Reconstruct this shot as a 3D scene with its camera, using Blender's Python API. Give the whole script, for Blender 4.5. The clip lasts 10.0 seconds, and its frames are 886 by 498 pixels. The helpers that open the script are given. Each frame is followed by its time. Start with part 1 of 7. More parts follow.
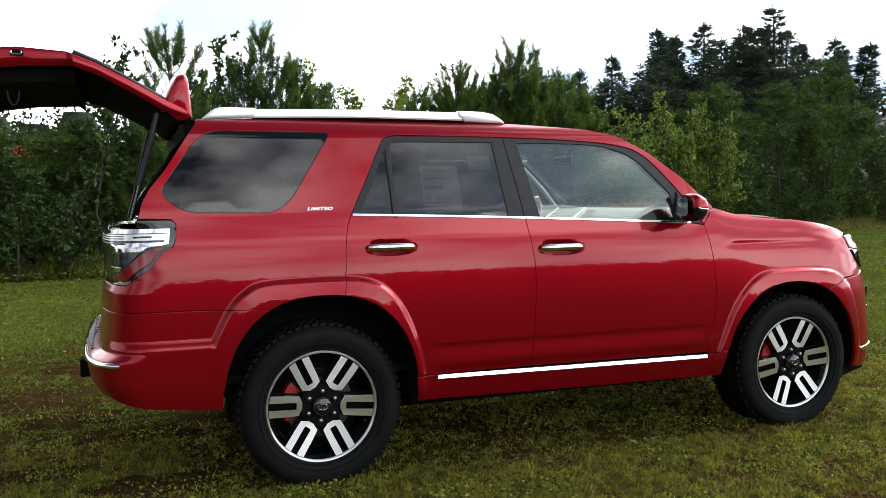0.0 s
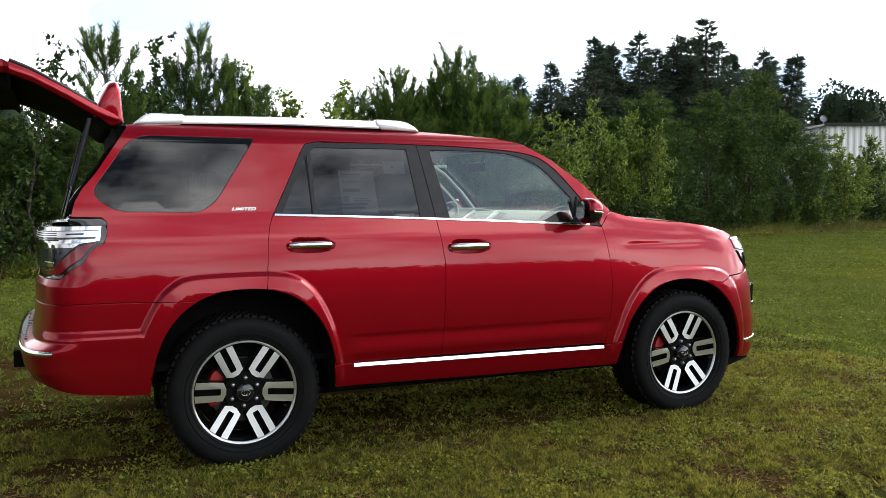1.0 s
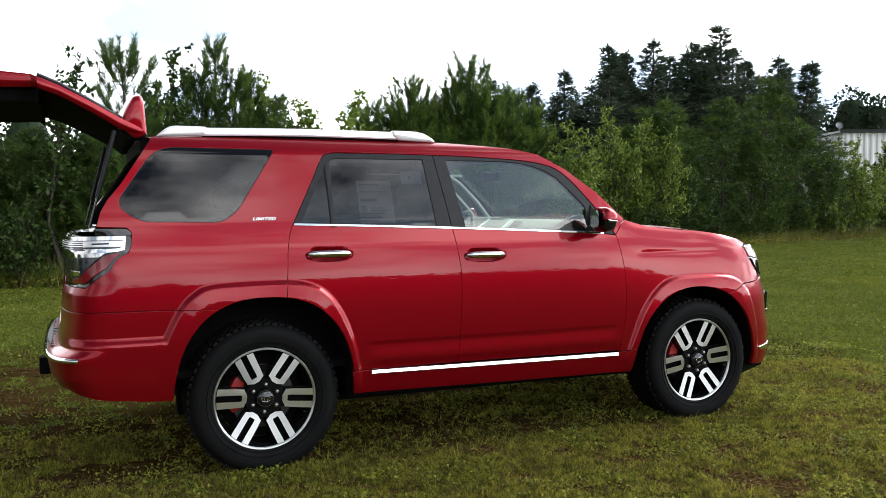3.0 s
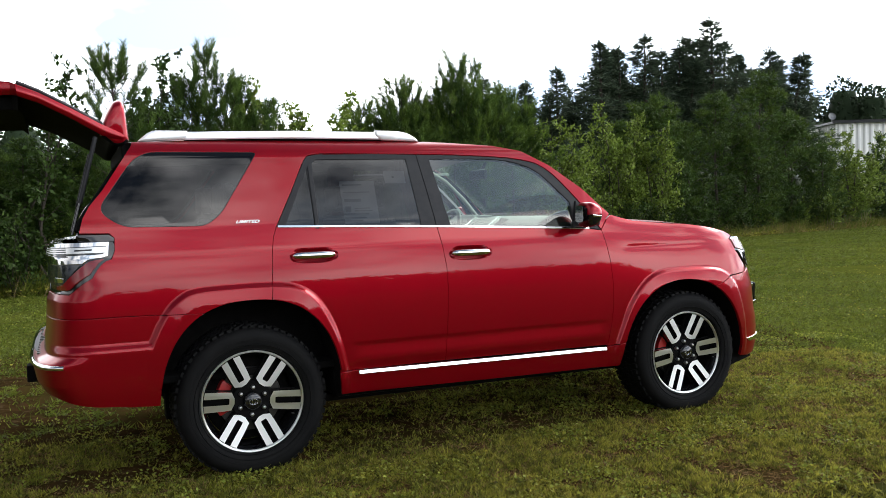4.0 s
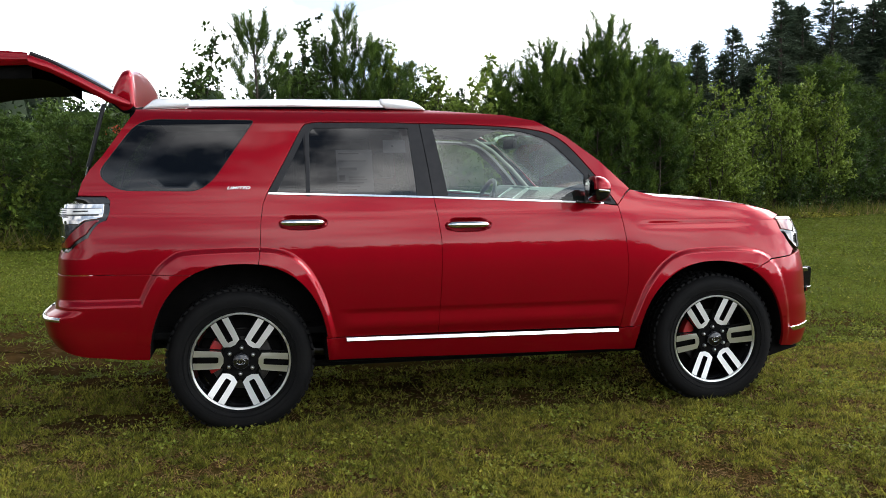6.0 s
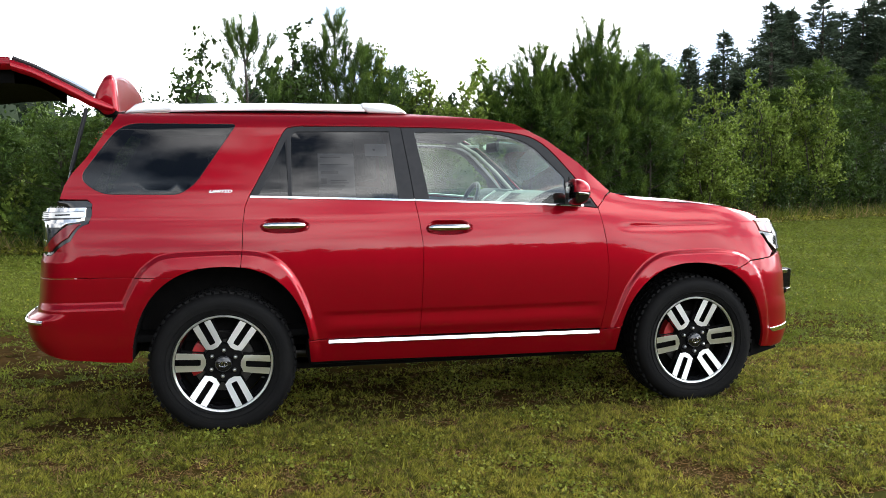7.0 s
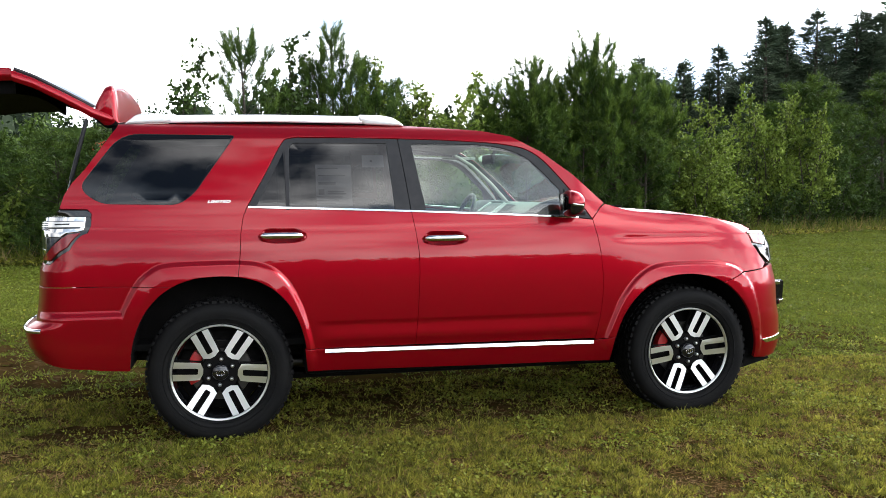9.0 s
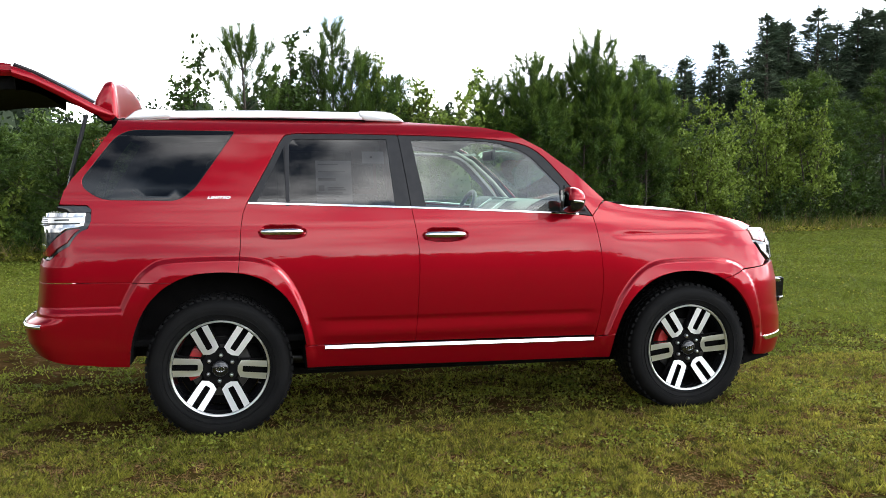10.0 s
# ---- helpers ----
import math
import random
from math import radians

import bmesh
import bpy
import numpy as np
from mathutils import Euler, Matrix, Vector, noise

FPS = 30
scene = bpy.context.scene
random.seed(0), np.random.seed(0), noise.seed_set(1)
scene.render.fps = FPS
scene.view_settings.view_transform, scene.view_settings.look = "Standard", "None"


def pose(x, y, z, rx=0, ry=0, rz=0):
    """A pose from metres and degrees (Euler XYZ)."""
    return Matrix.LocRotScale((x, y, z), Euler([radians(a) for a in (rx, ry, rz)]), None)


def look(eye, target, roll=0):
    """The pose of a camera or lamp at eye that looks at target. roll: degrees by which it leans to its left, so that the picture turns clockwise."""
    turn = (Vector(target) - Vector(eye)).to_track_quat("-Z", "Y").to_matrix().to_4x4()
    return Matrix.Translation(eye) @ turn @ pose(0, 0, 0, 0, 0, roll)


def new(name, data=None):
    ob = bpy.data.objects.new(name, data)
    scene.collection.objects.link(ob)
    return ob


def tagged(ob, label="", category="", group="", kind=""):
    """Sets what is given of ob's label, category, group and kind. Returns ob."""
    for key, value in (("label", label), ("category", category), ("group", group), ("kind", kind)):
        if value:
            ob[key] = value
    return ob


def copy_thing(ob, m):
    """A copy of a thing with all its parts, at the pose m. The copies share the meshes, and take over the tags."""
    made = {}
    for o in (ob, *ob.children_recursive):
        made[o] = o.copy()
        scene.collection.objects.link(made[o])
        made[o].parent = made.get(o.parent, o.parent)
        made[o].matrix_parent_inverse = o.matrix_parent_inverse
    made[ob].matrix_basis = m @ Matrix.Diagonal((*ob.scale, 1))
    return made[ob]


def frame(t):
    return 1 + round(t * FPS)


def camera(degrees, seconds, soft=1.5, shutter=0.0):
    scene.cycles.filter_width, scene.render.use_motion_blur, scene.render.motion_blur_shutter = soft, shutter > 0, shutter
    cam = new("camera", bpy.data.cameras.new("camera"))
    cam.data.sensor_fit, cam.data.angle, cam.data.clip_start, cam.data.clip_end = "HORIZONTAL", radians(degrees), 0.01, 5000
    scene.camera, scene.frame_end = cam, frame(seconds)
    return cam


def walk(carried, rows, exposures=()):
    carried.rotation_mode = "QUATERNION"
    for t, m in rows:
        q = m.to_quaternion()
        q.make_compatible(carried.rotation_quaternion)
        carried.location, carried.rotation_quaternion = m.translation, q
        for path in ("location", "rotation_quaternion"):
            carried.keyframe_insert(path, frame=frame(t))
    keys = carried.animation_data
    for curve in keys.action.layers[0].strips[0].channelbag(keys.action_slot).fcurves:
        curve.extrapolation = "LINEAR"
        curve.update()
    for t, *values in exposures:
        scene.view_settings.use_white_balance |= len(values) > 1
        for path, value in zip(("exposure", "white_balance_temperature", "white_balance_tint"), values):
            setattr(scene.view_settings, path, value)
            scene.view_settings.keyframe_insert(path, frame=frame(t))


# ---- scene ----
# ---- camera and its walk ----
cam = camera(54.3, 10.0, soft=0.75)
PATH = [
    (0, (-0.859, -4.89, 1.348), (-0.165, -3.018, 1.233), -0.6),
    (0.2, (-0.867, -4.996, 1.355), (-0.116, -3.147, 1.223), -0.8),
    (0.5, (-0.899, -5.092, 1.36), (-0.076, -3.274, 1.224), -0.6),
    (1, (-0.86, -5.293, 1.346), (-0.043, -3.471, 1.236), -0.1),
    (1.5, (-0.863, -5.384, 1.352), (-0.078, -3.548, 1.244), -0.3),
    (2, (-0.896, -5.386, 1.351), (-0.116, -3.547, 1.25), -0.4),
    (2.5, (-0.897, -5.346, 1.355), (-0.114, -3.509, 1.259), -0.3),
    (2.7, (-0.902, -5.358, 1.358), (-0.116, -3.522, 1.264), -0.2),
    (3.8, (-0.891, -5.35, 1.331), (-0.091, -3.519, 1.243), -1.1),
    (4, (-0.841, -5.387, 1.343), (-0.047, -3.553, 1.252), -1.6),
    (4.5, (-0.611, -5.482, 1.343), (0.15, -3.635, 1.248), -1.7),
    (4.7, (-0.513, -5.495, 1.387), (0.236, -3.644, 1.275), -2.2),
    (5, (-0.341, -5.458, 1.32), (0.327, -3.574, 1.257), -2.4),
    (5.2, (-0.235, -5.431, 1.372), (0.284, -3.502, 1.273), -1.7),
    (5.5, (-0.071, -5.494, 1.357), (0.378, -3.55, 1.224), -1.0),
    (5.7, (0.023, -5.555, 1.36), (0.436, -3.605, 1.203), -0.4),
    (6.8, (0.207, -5.68, 1.397), (0.617, -3.731, 1.219), -0.2),
    (7, (0.183, -5.675, 1.366), (0.608, -3.727, 1.205), -0.4),
    (7.5, (0.18, -5.671, 1.369), (0.612, -3.724, 1.223), -0.3),
    (8, (0.168, -5.727, 1.359), (0.605, -3.78, 1.227), -0.3),
    (8.5, (0.169, -5.72, 1.36), (0.607, -3.773, 1.231), -0.3),
    (9, (0.171, -5.721, 1.358), (0.606, -3.774, 1.226), -0.2),
    (9.5, (0.176, -5.719, 1.357), (0.611, -3.772, 1.219), -0.2),
    (10, (0.174, -5.718, 1.357), (0.608, -3.771, 1.217), -0.1),
]
walk(cam, [(t, look(eye, target, roll)) for t, eye, target, roll in PATH],
     exposures=[(0.0, 0.24), (2.0, 0.29), (4.0, 0.26), (5.0, 0.17), (5.7, 0.17), (6.8, 0.70), (10.0, 0.74)])

# ---- world, sun, exposure ----
SUN_ELEVATION, SUN_AZIMUTH = 37.0, 9.0  # azimuth counted from +x towards +y


def build_world():
    world = bpy.data.worlds.new("overcast_sky")
    scene.world = world
    world.use_nodes = True
    nt = world.node_tree
    nt.nodes.clear()
    out = nt.nodes.new("ShaderNodeOutputWorld")
    bg = nt.nodes.new("ShaderNodeBackground")
    sky = nt.nodes.new("ShaderNodeTexSky")
    sky.sky_type = "NISHITA"
    sky.sun_disc = False
    sky.sun_elevation = radians(SUN_ELEVATION)
    sky.sun_rotation = radians(90 - SUN_AZIMUTH)
    sky.air_density, sky.dust_density = 1.0, 2.0
    coord = nt.nodes.new("ShaderNodeTexCoord")
    mapping = nt.nodes.new("ShaderNodeMapping")
    mapping.inputs["Scale"].default_value = (-0.85, 0.85, 1.9)
    mapping.inputs["Location"].default_value = (1.7, 0.4, 0.9)
    cloud = nt.nodes.new("ShaderNodeTexNoise")
    cloud.inputs["Scale"].default_value = 5.0
    cloud.inputs["Detail"].default_value = 7.0
    cloud.inputs["Roughness"].default_value = 0.55
    cover = nt.nodes.new("ShaderNodeValToRGB")
    cover.color_ramp.elements[0].position, cover.color_ramp.elements[0].color = 0.32, (0.02, 0.02, 0.02, 1)
    cover.color_ramp.elements[1].position, cover.color_ramp.elements[1].color = 0.58, (1, 1, 1, 1)
    shade = nt.nodes.new("ShaderNodeTexNoise")
    shade.inputs["Scale"].default_value = 3.4
    shade.inputs["Detail"].default_value = 5.0
    tone = nt.nodes.new("ShaderNodeValToRGB")
    tone.color_ramp.elements[0].position, tone.color_ramp.elements[0].color = 0.40, (8.6, 10.8, 14.0, 1)
    tone.color_ramp.elements[1].position, tone.color_ramp.elements[1].color = 0.60, (44.0, 44.0, 44.2, 1)
    mix = nt.nodes.new("ShaderNodeMixRGB")
    lk = nt.links.new
    lk(coord.outputs["Generated"], mapping.inputs["Vector"])
    lk(mapping.outputs["Vector"], cloud.inputs["Vector"])
    lk(mapping.outputs["Vector"], shade.inputs["Vector"])
    # cloud thins out overhead and away from the sun's side
    split = nt.nodes.new("ShaderNodeSeparateXYZ")
    lk(coord.outputs["Generated"], split.inputs["Vector"])
    side = nt.nodes.new("ShaderNodeMath")
    side.operation = "MULTIPLY_ADD"
    side.inputs[1].default_value = 0.06
    lk(split.outputs["Y"], side.inputs[0])
    lift = nt.nodes.new("ShaderNodeMath")
    lift.operation = "MULTIPLY_ADD"
    lift.inputs[1].default_value, lift.inputs[2].default_value = 1.25, 1.140
    lk(cloud.outputs["Fac"], lift.inputs[0])
    lk(lift.outputs["Value"], side.inputs[2])
    high = nt.nodes.new("ShaderNodeMath")
    high.operation = "MULTIPLY_ADD"
    high.inputs[1].default_value = -1.8
    lk(split.outputs["Z"], high.inputs[0])
    sunward = nt.nodes.new("ShaderNodeMath")
    sunward.operation = "MULTIPLY_ADD"
    sunward.inputs[1].default_value = 0.35
    lk(split.outputs["X"], sunward.inputs[0])
    lk(side.outputs["Value"], sunward.inputs[2])
    lk(sunward.outputs["Value"], high.inputs[2])
    lk(high.outputs["Value"], cover.inputs["Fac"])
    lk(shade.outputs["Fac"], tone.inputs["Fac"])
    lk(cover.outputs["Color"], mix.inputs["Fac"])
    lk(sky.outputs["Color"], mix.inputs["Color1"])
    # clouds are brighter towards the sun
    near_sun = nt.nodes.new("ShaderNodeMath")
    near_sun.operation = "MULTIPLY_ADD"
    near_sun.inputs[1].default_value, near_sun.inputs[2].default_value = 0.80, 1.0
    lk(split.outputs["X"], near_sun.inputs[0])
    ahead = nt.nodes.new("ShaderNodeMath")
    ahead.operation = "MULTIPLY_ADD"
    ahead.inputs[1].default_value = 0.15
    lk(split.outputs["Y"], ahead.inputs[0])
    lk(near_sun.outputs["Value"], ahead.inputs[2])
    glow = nt.nodes.new("ShaderNodeVectorMath")
    glow.operation = "SCALE"
    lk(tone.outputs["Color"], glow.inputs[0])
    lk(ahead.outputs["Value"], glow.inputs["Scale"])
    lk(glow.outputs["Vector"], mix.inputs["Color2"])
    lk(mix.outputs["Color"], bg.inputs["Color"])
    bg.inputs["Strength"].default_value = 0.075
    lk(bg.outputs["Background"], out.inputs["Surface"])


build_world()
sun = new("sun", bpy.data.lights.new("sun", "SUN"))
sun.data.energy, sun.data.angle, sun.data.color = 1.45, radians(24), (1.0, 0.95, 0.87)
_a, _e = radians(SUN_AZIMUTH), radians(SUN_ELEVATION)
sun.matrix_world = look((40 * math.cos(_a) * math.cos(_e), 40 * math.sin(_a) * math.cos(_e), 40 * math.sin(_e)), (0, 0, 0))


# ---- materials ----
def material(name, base, second=None, scale=8.0, rough=0.5, metal=0.0, bump=0.0, bump_scale=60.0, coat=0.0, island=0.0,
             rough_vary=0.0, translucent=0.0, spec=0.5, fine=None, span=(0.35, 0.65), obj_random=0.0):
    """A surface with two scales of variation: broad noise between two colours, fine grain in bump and gloss."""
    m = bpy.data.materials.new(name)
    m.use_nodes = True
    nt = m.node_tree
    b = nt.nodes["Principled BSDF"]
    lk = nt.links.new
    b.inputs["Roughness"].default_value = rough
    b.inputs["Metallic"].default_value = metal
    b.inputs["Specular IOR Level"].default_value = spec
    if coat:
        b.inputs["Coat Weight"].default_value = coat
        b.inputs["Coat Roughness"].default_value = 0.02
    coord = nt.nodes.new("ShaderNodeTexCoord")
    second = second or tuple(c * 0.8 for c in base)
    n1 = nt.nodes.new("ShaderNodeTexNoise")
    n1.inputs["Scale"].default_value = scale
    n1.inputs["Detail"].default_value = 6.0
    lk(coord.outputs["Object"], n1.inputs["Vector"])
    ramp = nt.nodes.new("ShaderNodeValToRGB")
    ramp.color_ramp.elements[0].position, ramp.color_ramp.elements[1].position = span
    ramp.color_ramp.elements[0].color, ramp.color_ramp.elements[1].color = (*base, 1), (*second, 1)
    lk(n1.outputs["Fac"], ramp.inputs["Fac"])
    col = ramp.outputs["Color"]
    if fine:
        n2 = nt.nodes.new("ShaderNodeTexNoise")
        n2.inputs["Scale"].default_value = fine[0]
        n2.inputs["Detail"].default_value = 4.0
        lk(coord.outputs["Object"], n2.inputs["Vector"])
        r2 = nt.nodes.new("ShaderNodeValToRGB")
        r2.color_ramp.elements[0].position, r2.color_ramp.elements[1].position = fine[1], fine[2]
        lk(n2.outputs["Fac"], r2.inputs["Fac"])
        mx = nt.nodes.new("ShaderNodeMixRGB")
        lk(r2.outputs["Color"], mx.inputs["Fac"])
        lk(col, mx.inputs["Color1"])
        mx.inputs["Color2"].default_value = (*fine[3], 1)
        col = mx.outputs["Color"]
    if island or obj_random:
        hsv = nt.nodes.new("ShaderNodeHueSaturation")
        mr = nt.nodes.new("ShaderNodeMapRange")
        amount = island or obj_random
        if island:
            lk(nt.nodes.new("ShaderNodeNewGeometry").outputs["Random Per Island"], mr.inputs["Value"])
        else:
            lk(nt.nodes.new("ShaderNodeObjectInfo").outputs["Random"], mr.inputs["Value"])
        mr.inputs["To Min"].default_value, mr.inputs["To Max"].default_value = 1 - amount, 1 + amount
        lk(mr.outputs["Result"], hsv.inputs["Value"])
        lk(col, hsv.inputs["Color"])
        col = hsv.outputs["Color"]
    lk(col, b.inputs["Base Color"])
    if bump or rough_vary:
        n3 = nt.nodes.new("ShaderNodeTexNoise")
        n3.inputs["Scale"].default_value = bump_scale
        n3.inputs["Detail"].default_value = 3.0
        lk(coord.outputs["Object"], n3.inputs["Vector"])
        if bump:
            bp = nt.nodes.new("ShaderNodeBump")
            bp.inputs["Strength"].default_value = bump
            bp.inputs["Distance"].default_value = 0.01
            lk(n3.outputs["Fac"], bp.inputs["Height"])
            lk(bp.outputs["Normal"], b.inputs["Normal"])
        if rough_vary:
            mr2 = nt.nodes.new("ShaderNodeMapRange")
            mr2.inputs["To Min"].default_value, mr2.inputs["To Max"].default_value = max(rough - rough_vary, 0.01), rough + rough_vary
            lk(n3.outputs["Fac"], mr2.inputs["Value"])
            lk(mr2.outputs["Result"], b.inputs["Roughness"])
    if translucent:
        tr = nt.nodes.new("ShaderNodeBsdfTranslucent")
        lk(col, tr.inputs["Color"])
        ms = nt.nodes.new("ShaderNodeMixShader")
        ms.inputs["Fac"].default_value = translucent
        lk(b.outputs["BSDF"], ms.inputs[1])
        lk(tr.outputs["BSDF"], ms.inputs[2])
        lk(ms.outputs["Shader"], nt.nodes["Material Output"].inputs["Surface"])
    return m


def glass(name, tint, face=0.07):
    """Thin pane: tinted see-through with a gloss that grows towards grazing angles."""
    m = bpy.data.materials.new(name)
    m.use_nodes = True
    nt = m.node_tree
    nt.nodes.clear()
    lk = nt.links.new
    out = nt.nodes.new("ShaderNodeOutputMaterial")
    clear = nt.nodes.new("ShaderNodeBsdfTransparent")
    clear.inputs["Color"].default_value = (*tint, 1)
    gloss = nt.nodes.new("ShaderNodeBsdfGlossy")
    gloss.inputs["Roughness"].default_value = 0.0
    weight = nt.nodes.new("ShaderNodeLayerWeight")
    weight.inputs["Blend"].default_value = 0.5
    power = nt.nodes.new("ShaderNodeMath")
    power.operation = "POWER"
    power.inputs[1].default_value = 6.0
    lk(weight.outputs["Facing"], power.inputs[0])
    amount = nt.nodes.new("ShaderNodeMath")
    amount.operation = "MULTIPLY_ADD"
    amount.inputs[1].default_value, amount.inputs[2].default_value = 1.0 - face, face
    lk(power.outputs["Value"], amount.inputs[0])
    mix = nt.nodes.new("ShaderNodeMixShader")
    lk(amount.outputs["Value"], mix.inputs["Fac"])
    lk(clear.outputs["BSDF"], mix.inputs[1])
    lk(gloss.outputs["BSDF"], mix.inputs[2])
    lk(mix.outputs["Shader"], out.inputs["Surface"])
    return m


RED = material("red_metallic_paint", (0.270, 0.0008, 0.0075), (0.260, 0.0008, 0.0072), scale=3, rough=0.30, metal=0.55, coat=0.66, spec=0.05,
               rough_vary=0.015, bump_scale=900)
RED_DULL = material("red_inner_paint", (0.17, 0.004, 0.008), scale=4, rough=0.5)
BLACK_TRIM = material("black_satin_trim", (0.018, 0.018, 0.020), (0.024, 0.024, 0.026), scale=20, rough=0.46, spec=0.22, bump=0.05, bump_scale=700)
BLACK_GLOSS = material("black_gloss", (0.008, 0.008, 0.009), scale=10, rough=0.12, coat=0.6)
BLACK_MATT = material("black_liner", (0.0040, 0.0040, 0.0040), (0.0070, 0.0064, 0.0062), scale=15, rough=0.9, spec=0.1, bump=0.2, bump_scale=120)
RUBBER = material("tyre_rubber", (0.0042, 0.0042, 0.0045), (0.0075, 0.0072, 0.0070), scale=9, rough=0.7, spec=0.13, bump=0.15, bump_scale=250, rough_vary=0.1)
CHROME = material("chrome", (0.82, 0.82, 0.83), (0.78, 0.78, 0.80), scale=12, rough=0.05, metal=1.0, rough_vary=0.02, bump_scale=40)
MACHINED = material("machined_alloy", (0.88, 0.88, 0.87), (0.85, 0.85, 0.84), scale=6, rough=0.30, metal=0.80, rough_vary=0.02, bump_scale=80)
def turned(name, base, rough, spread):
    """Alloy cut on a lathe: fine rings about the hub spread its gloss along the radius."""
    m = material(name, base, tuple(c * 0.96 for c in base), scale=6, rough=rough, metal=0.9, rough_vary=0.02, bump_scale=80)
    nt = m.node_tree
    coord = nt.nodes.new("ShaderNodeTexCoord")
    flat = nt.nodes.new("ShaderNodeVectorMath")
    flat.operation = "MULTIPLY"
    flat.inputs[1].default_value = (1.0, 0.0, 1.0)
    to_world = nt.nodes.new("ShaderNodeVectorTransform")
    to_world.vector_type, to_world.convert_from, to_world.convert_to = "VECTOR", "OBJECT", "WORLD"
    b = nt.nodes["Principled BSDF"]
    nt.links.new(coord.outputs["Object"], flat.inputs[0])
    nt.links.new(flat.outputs["Vector"], to_world.inputs["Vector"])
    nt.links.new(to_world.outputs["Vector"], b.inputs["Tangent"])
    b.inputs["Anisotropic"].default_value = spread
    return m


TURNED = turned("lathe_turned_alloy", (0.88, 0.88, 0.86), 0.38, 0.9)
SILVER = material("silver_rail_paint", (0.90, 0.91, 0.92), (0.87, 0.88, 0.89), scale=14, rough=0.24, metal=0.35, coat=0.8)
STEEL = material("brake_steel", (0.085, 0.082, 0.080), (0.060, 0.058, 0.056), scale=30, rough=0.40, metal=1.0)
STEEL_BRIGHT = material("wheel_nut_steel", (0.50, 0.50, 0.50), (0.42, 0.42, 0.42), scale=40, rough=0.30, metal=1.0)
CALIPER = material("red_caliper", (0.45, 0.012, 0.012), scale=20, rough=0.4)
SEAT = material("dark_leather", (0.022, 0.022, 0.023), (0.035, 0.034, 0.034), scale=18, rough=0.45, bump=0.2, bump_scale=180)
DASH = material("grey_dash_plastic", (0.05, 0.052, 0.055), (0.07, 0.07, 0.074), scale=5, rough=0.5)
PALE = material("pale_headliner", (0.28, 0.28, 0.27), (0.33, 0.33, 0.31), scale=6, rough=0.8)
PAPER = material("white_paper", (0.78, 0.79, 0.80), (0.74, 0.75, 0.77), scale=10, rough=0.7)
INK = material("grey_print", (0.12, 0.13, 0.16), scale=10, rough=0.7)
RED_LENS = material("red_lens", (0.26, 0.010, 0.016), (0.19, 0.008, 0.012), scale=25, rough=0.10, coat=0.6)
CLEAR_LENS = material("clear_lens", (0.17, 0.165, 0.17), (0.06, 0.06, 0.065), scale=45, rough=0.10, metal=0.4, coat=0.7)
SMOKE_LENS = material("smoked_lens", (0.030, 0.032, 0.036), (0.085, 0.088, 0.096), scale=50, rough=0.10, metal=0.3, coat=0.6)
AMBER_LENS = material("amber_lens", (0.32, 0.085, 0.070), (0.24, 0.065, 0.055), scale=40, rough=0.1, coat=0.6)
MIRROR_GLASS = material("mirror_glass", (0.85, 0.85, 0.85), scale=5, rough=0.01, metal=1.0)
GLASS_TINT = glass("privacy_glass", (0.12, 0.125, 0.13), face=0.060)
GLASS_CLEAR = glass("clear_glass", (0.78, 0.95, 0.82), face=0.100)
BARK = material("grey_brown_bark", (0.034, 0.026, 0.019), (0.062, 0.049, 0.037), scale=14, rough=0.9, bump=0.6, bump_scale=50)
NEEDLE = material("pine_needles", (0.034, 0.066, 0.015), (0.062, 0.110, 0.022), scale=1.6, spec=0.12, rough=0.55, island=0.35, translucent=0.22, span=(0.40, 0.60))
NEEDLE_TIP = material("young_pine_needles", (0.062, 0.108, 0.021), (0.098, 0.155, 0.030), scale=1.6, spec=0.12, rough=0.55, island=0.35, translucent=0.28, span=(0.40, 0.60))
NEEDLE_FRESH = material("fresh_pine_needles", (0.070, 0.120, 0.020), (0.112, 0.172, 0.029), scale=1.3, spec=0.12, rough=0.55, island=0.30, translucent=0.30, span=(0.40, 0.60))
NEEDLE_LIT_TOP = material("deep_pine_needles", (0.046, 0.080, 0.015), (0.074, 0.116, 0.021), scale=1.3, spec=0.12, rough=0.55, island=0.35, translucent=0.26, span=(0.40, 0.60))
CEDAR = material("dark_cedar_foliage", (0.042, 0.066, 0.040), (0.078, 0.104, 0.062), scale=0.8, spec=0.12, rough=0.6, island=0.40, translucent=0.32)
LEAF = material("light_green_leaves", (0.118, 0.174, 0.027), (0.180, 0.238, 0.045), scale=2.5, spec=0.12, rough=0.5, island=0.55, translucent=0.34)
LEAF_MID = material("mid_green_leaves", (0.046, 0.082, 0.015), (0.085, 0.130, 0.026), scale=1.2, spec=0.12, rough=0.5, island=0.45, translucent=0.25)
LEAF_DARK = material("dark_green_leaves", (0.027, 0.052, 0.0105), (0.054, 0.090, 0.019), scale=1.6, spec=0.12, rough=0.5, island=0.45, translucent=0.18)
BLOSSOM = material("orange_blossom", (0.55, 0.09, 0.02), (0.45, 0.05, 0.03), scale=12, rough=0.6, island=0.3, translucent=0.3)
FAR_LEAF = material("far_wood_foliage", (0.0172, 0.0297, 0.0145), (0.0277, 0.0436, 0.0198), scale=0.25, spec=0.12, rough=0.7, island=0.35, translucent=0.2)
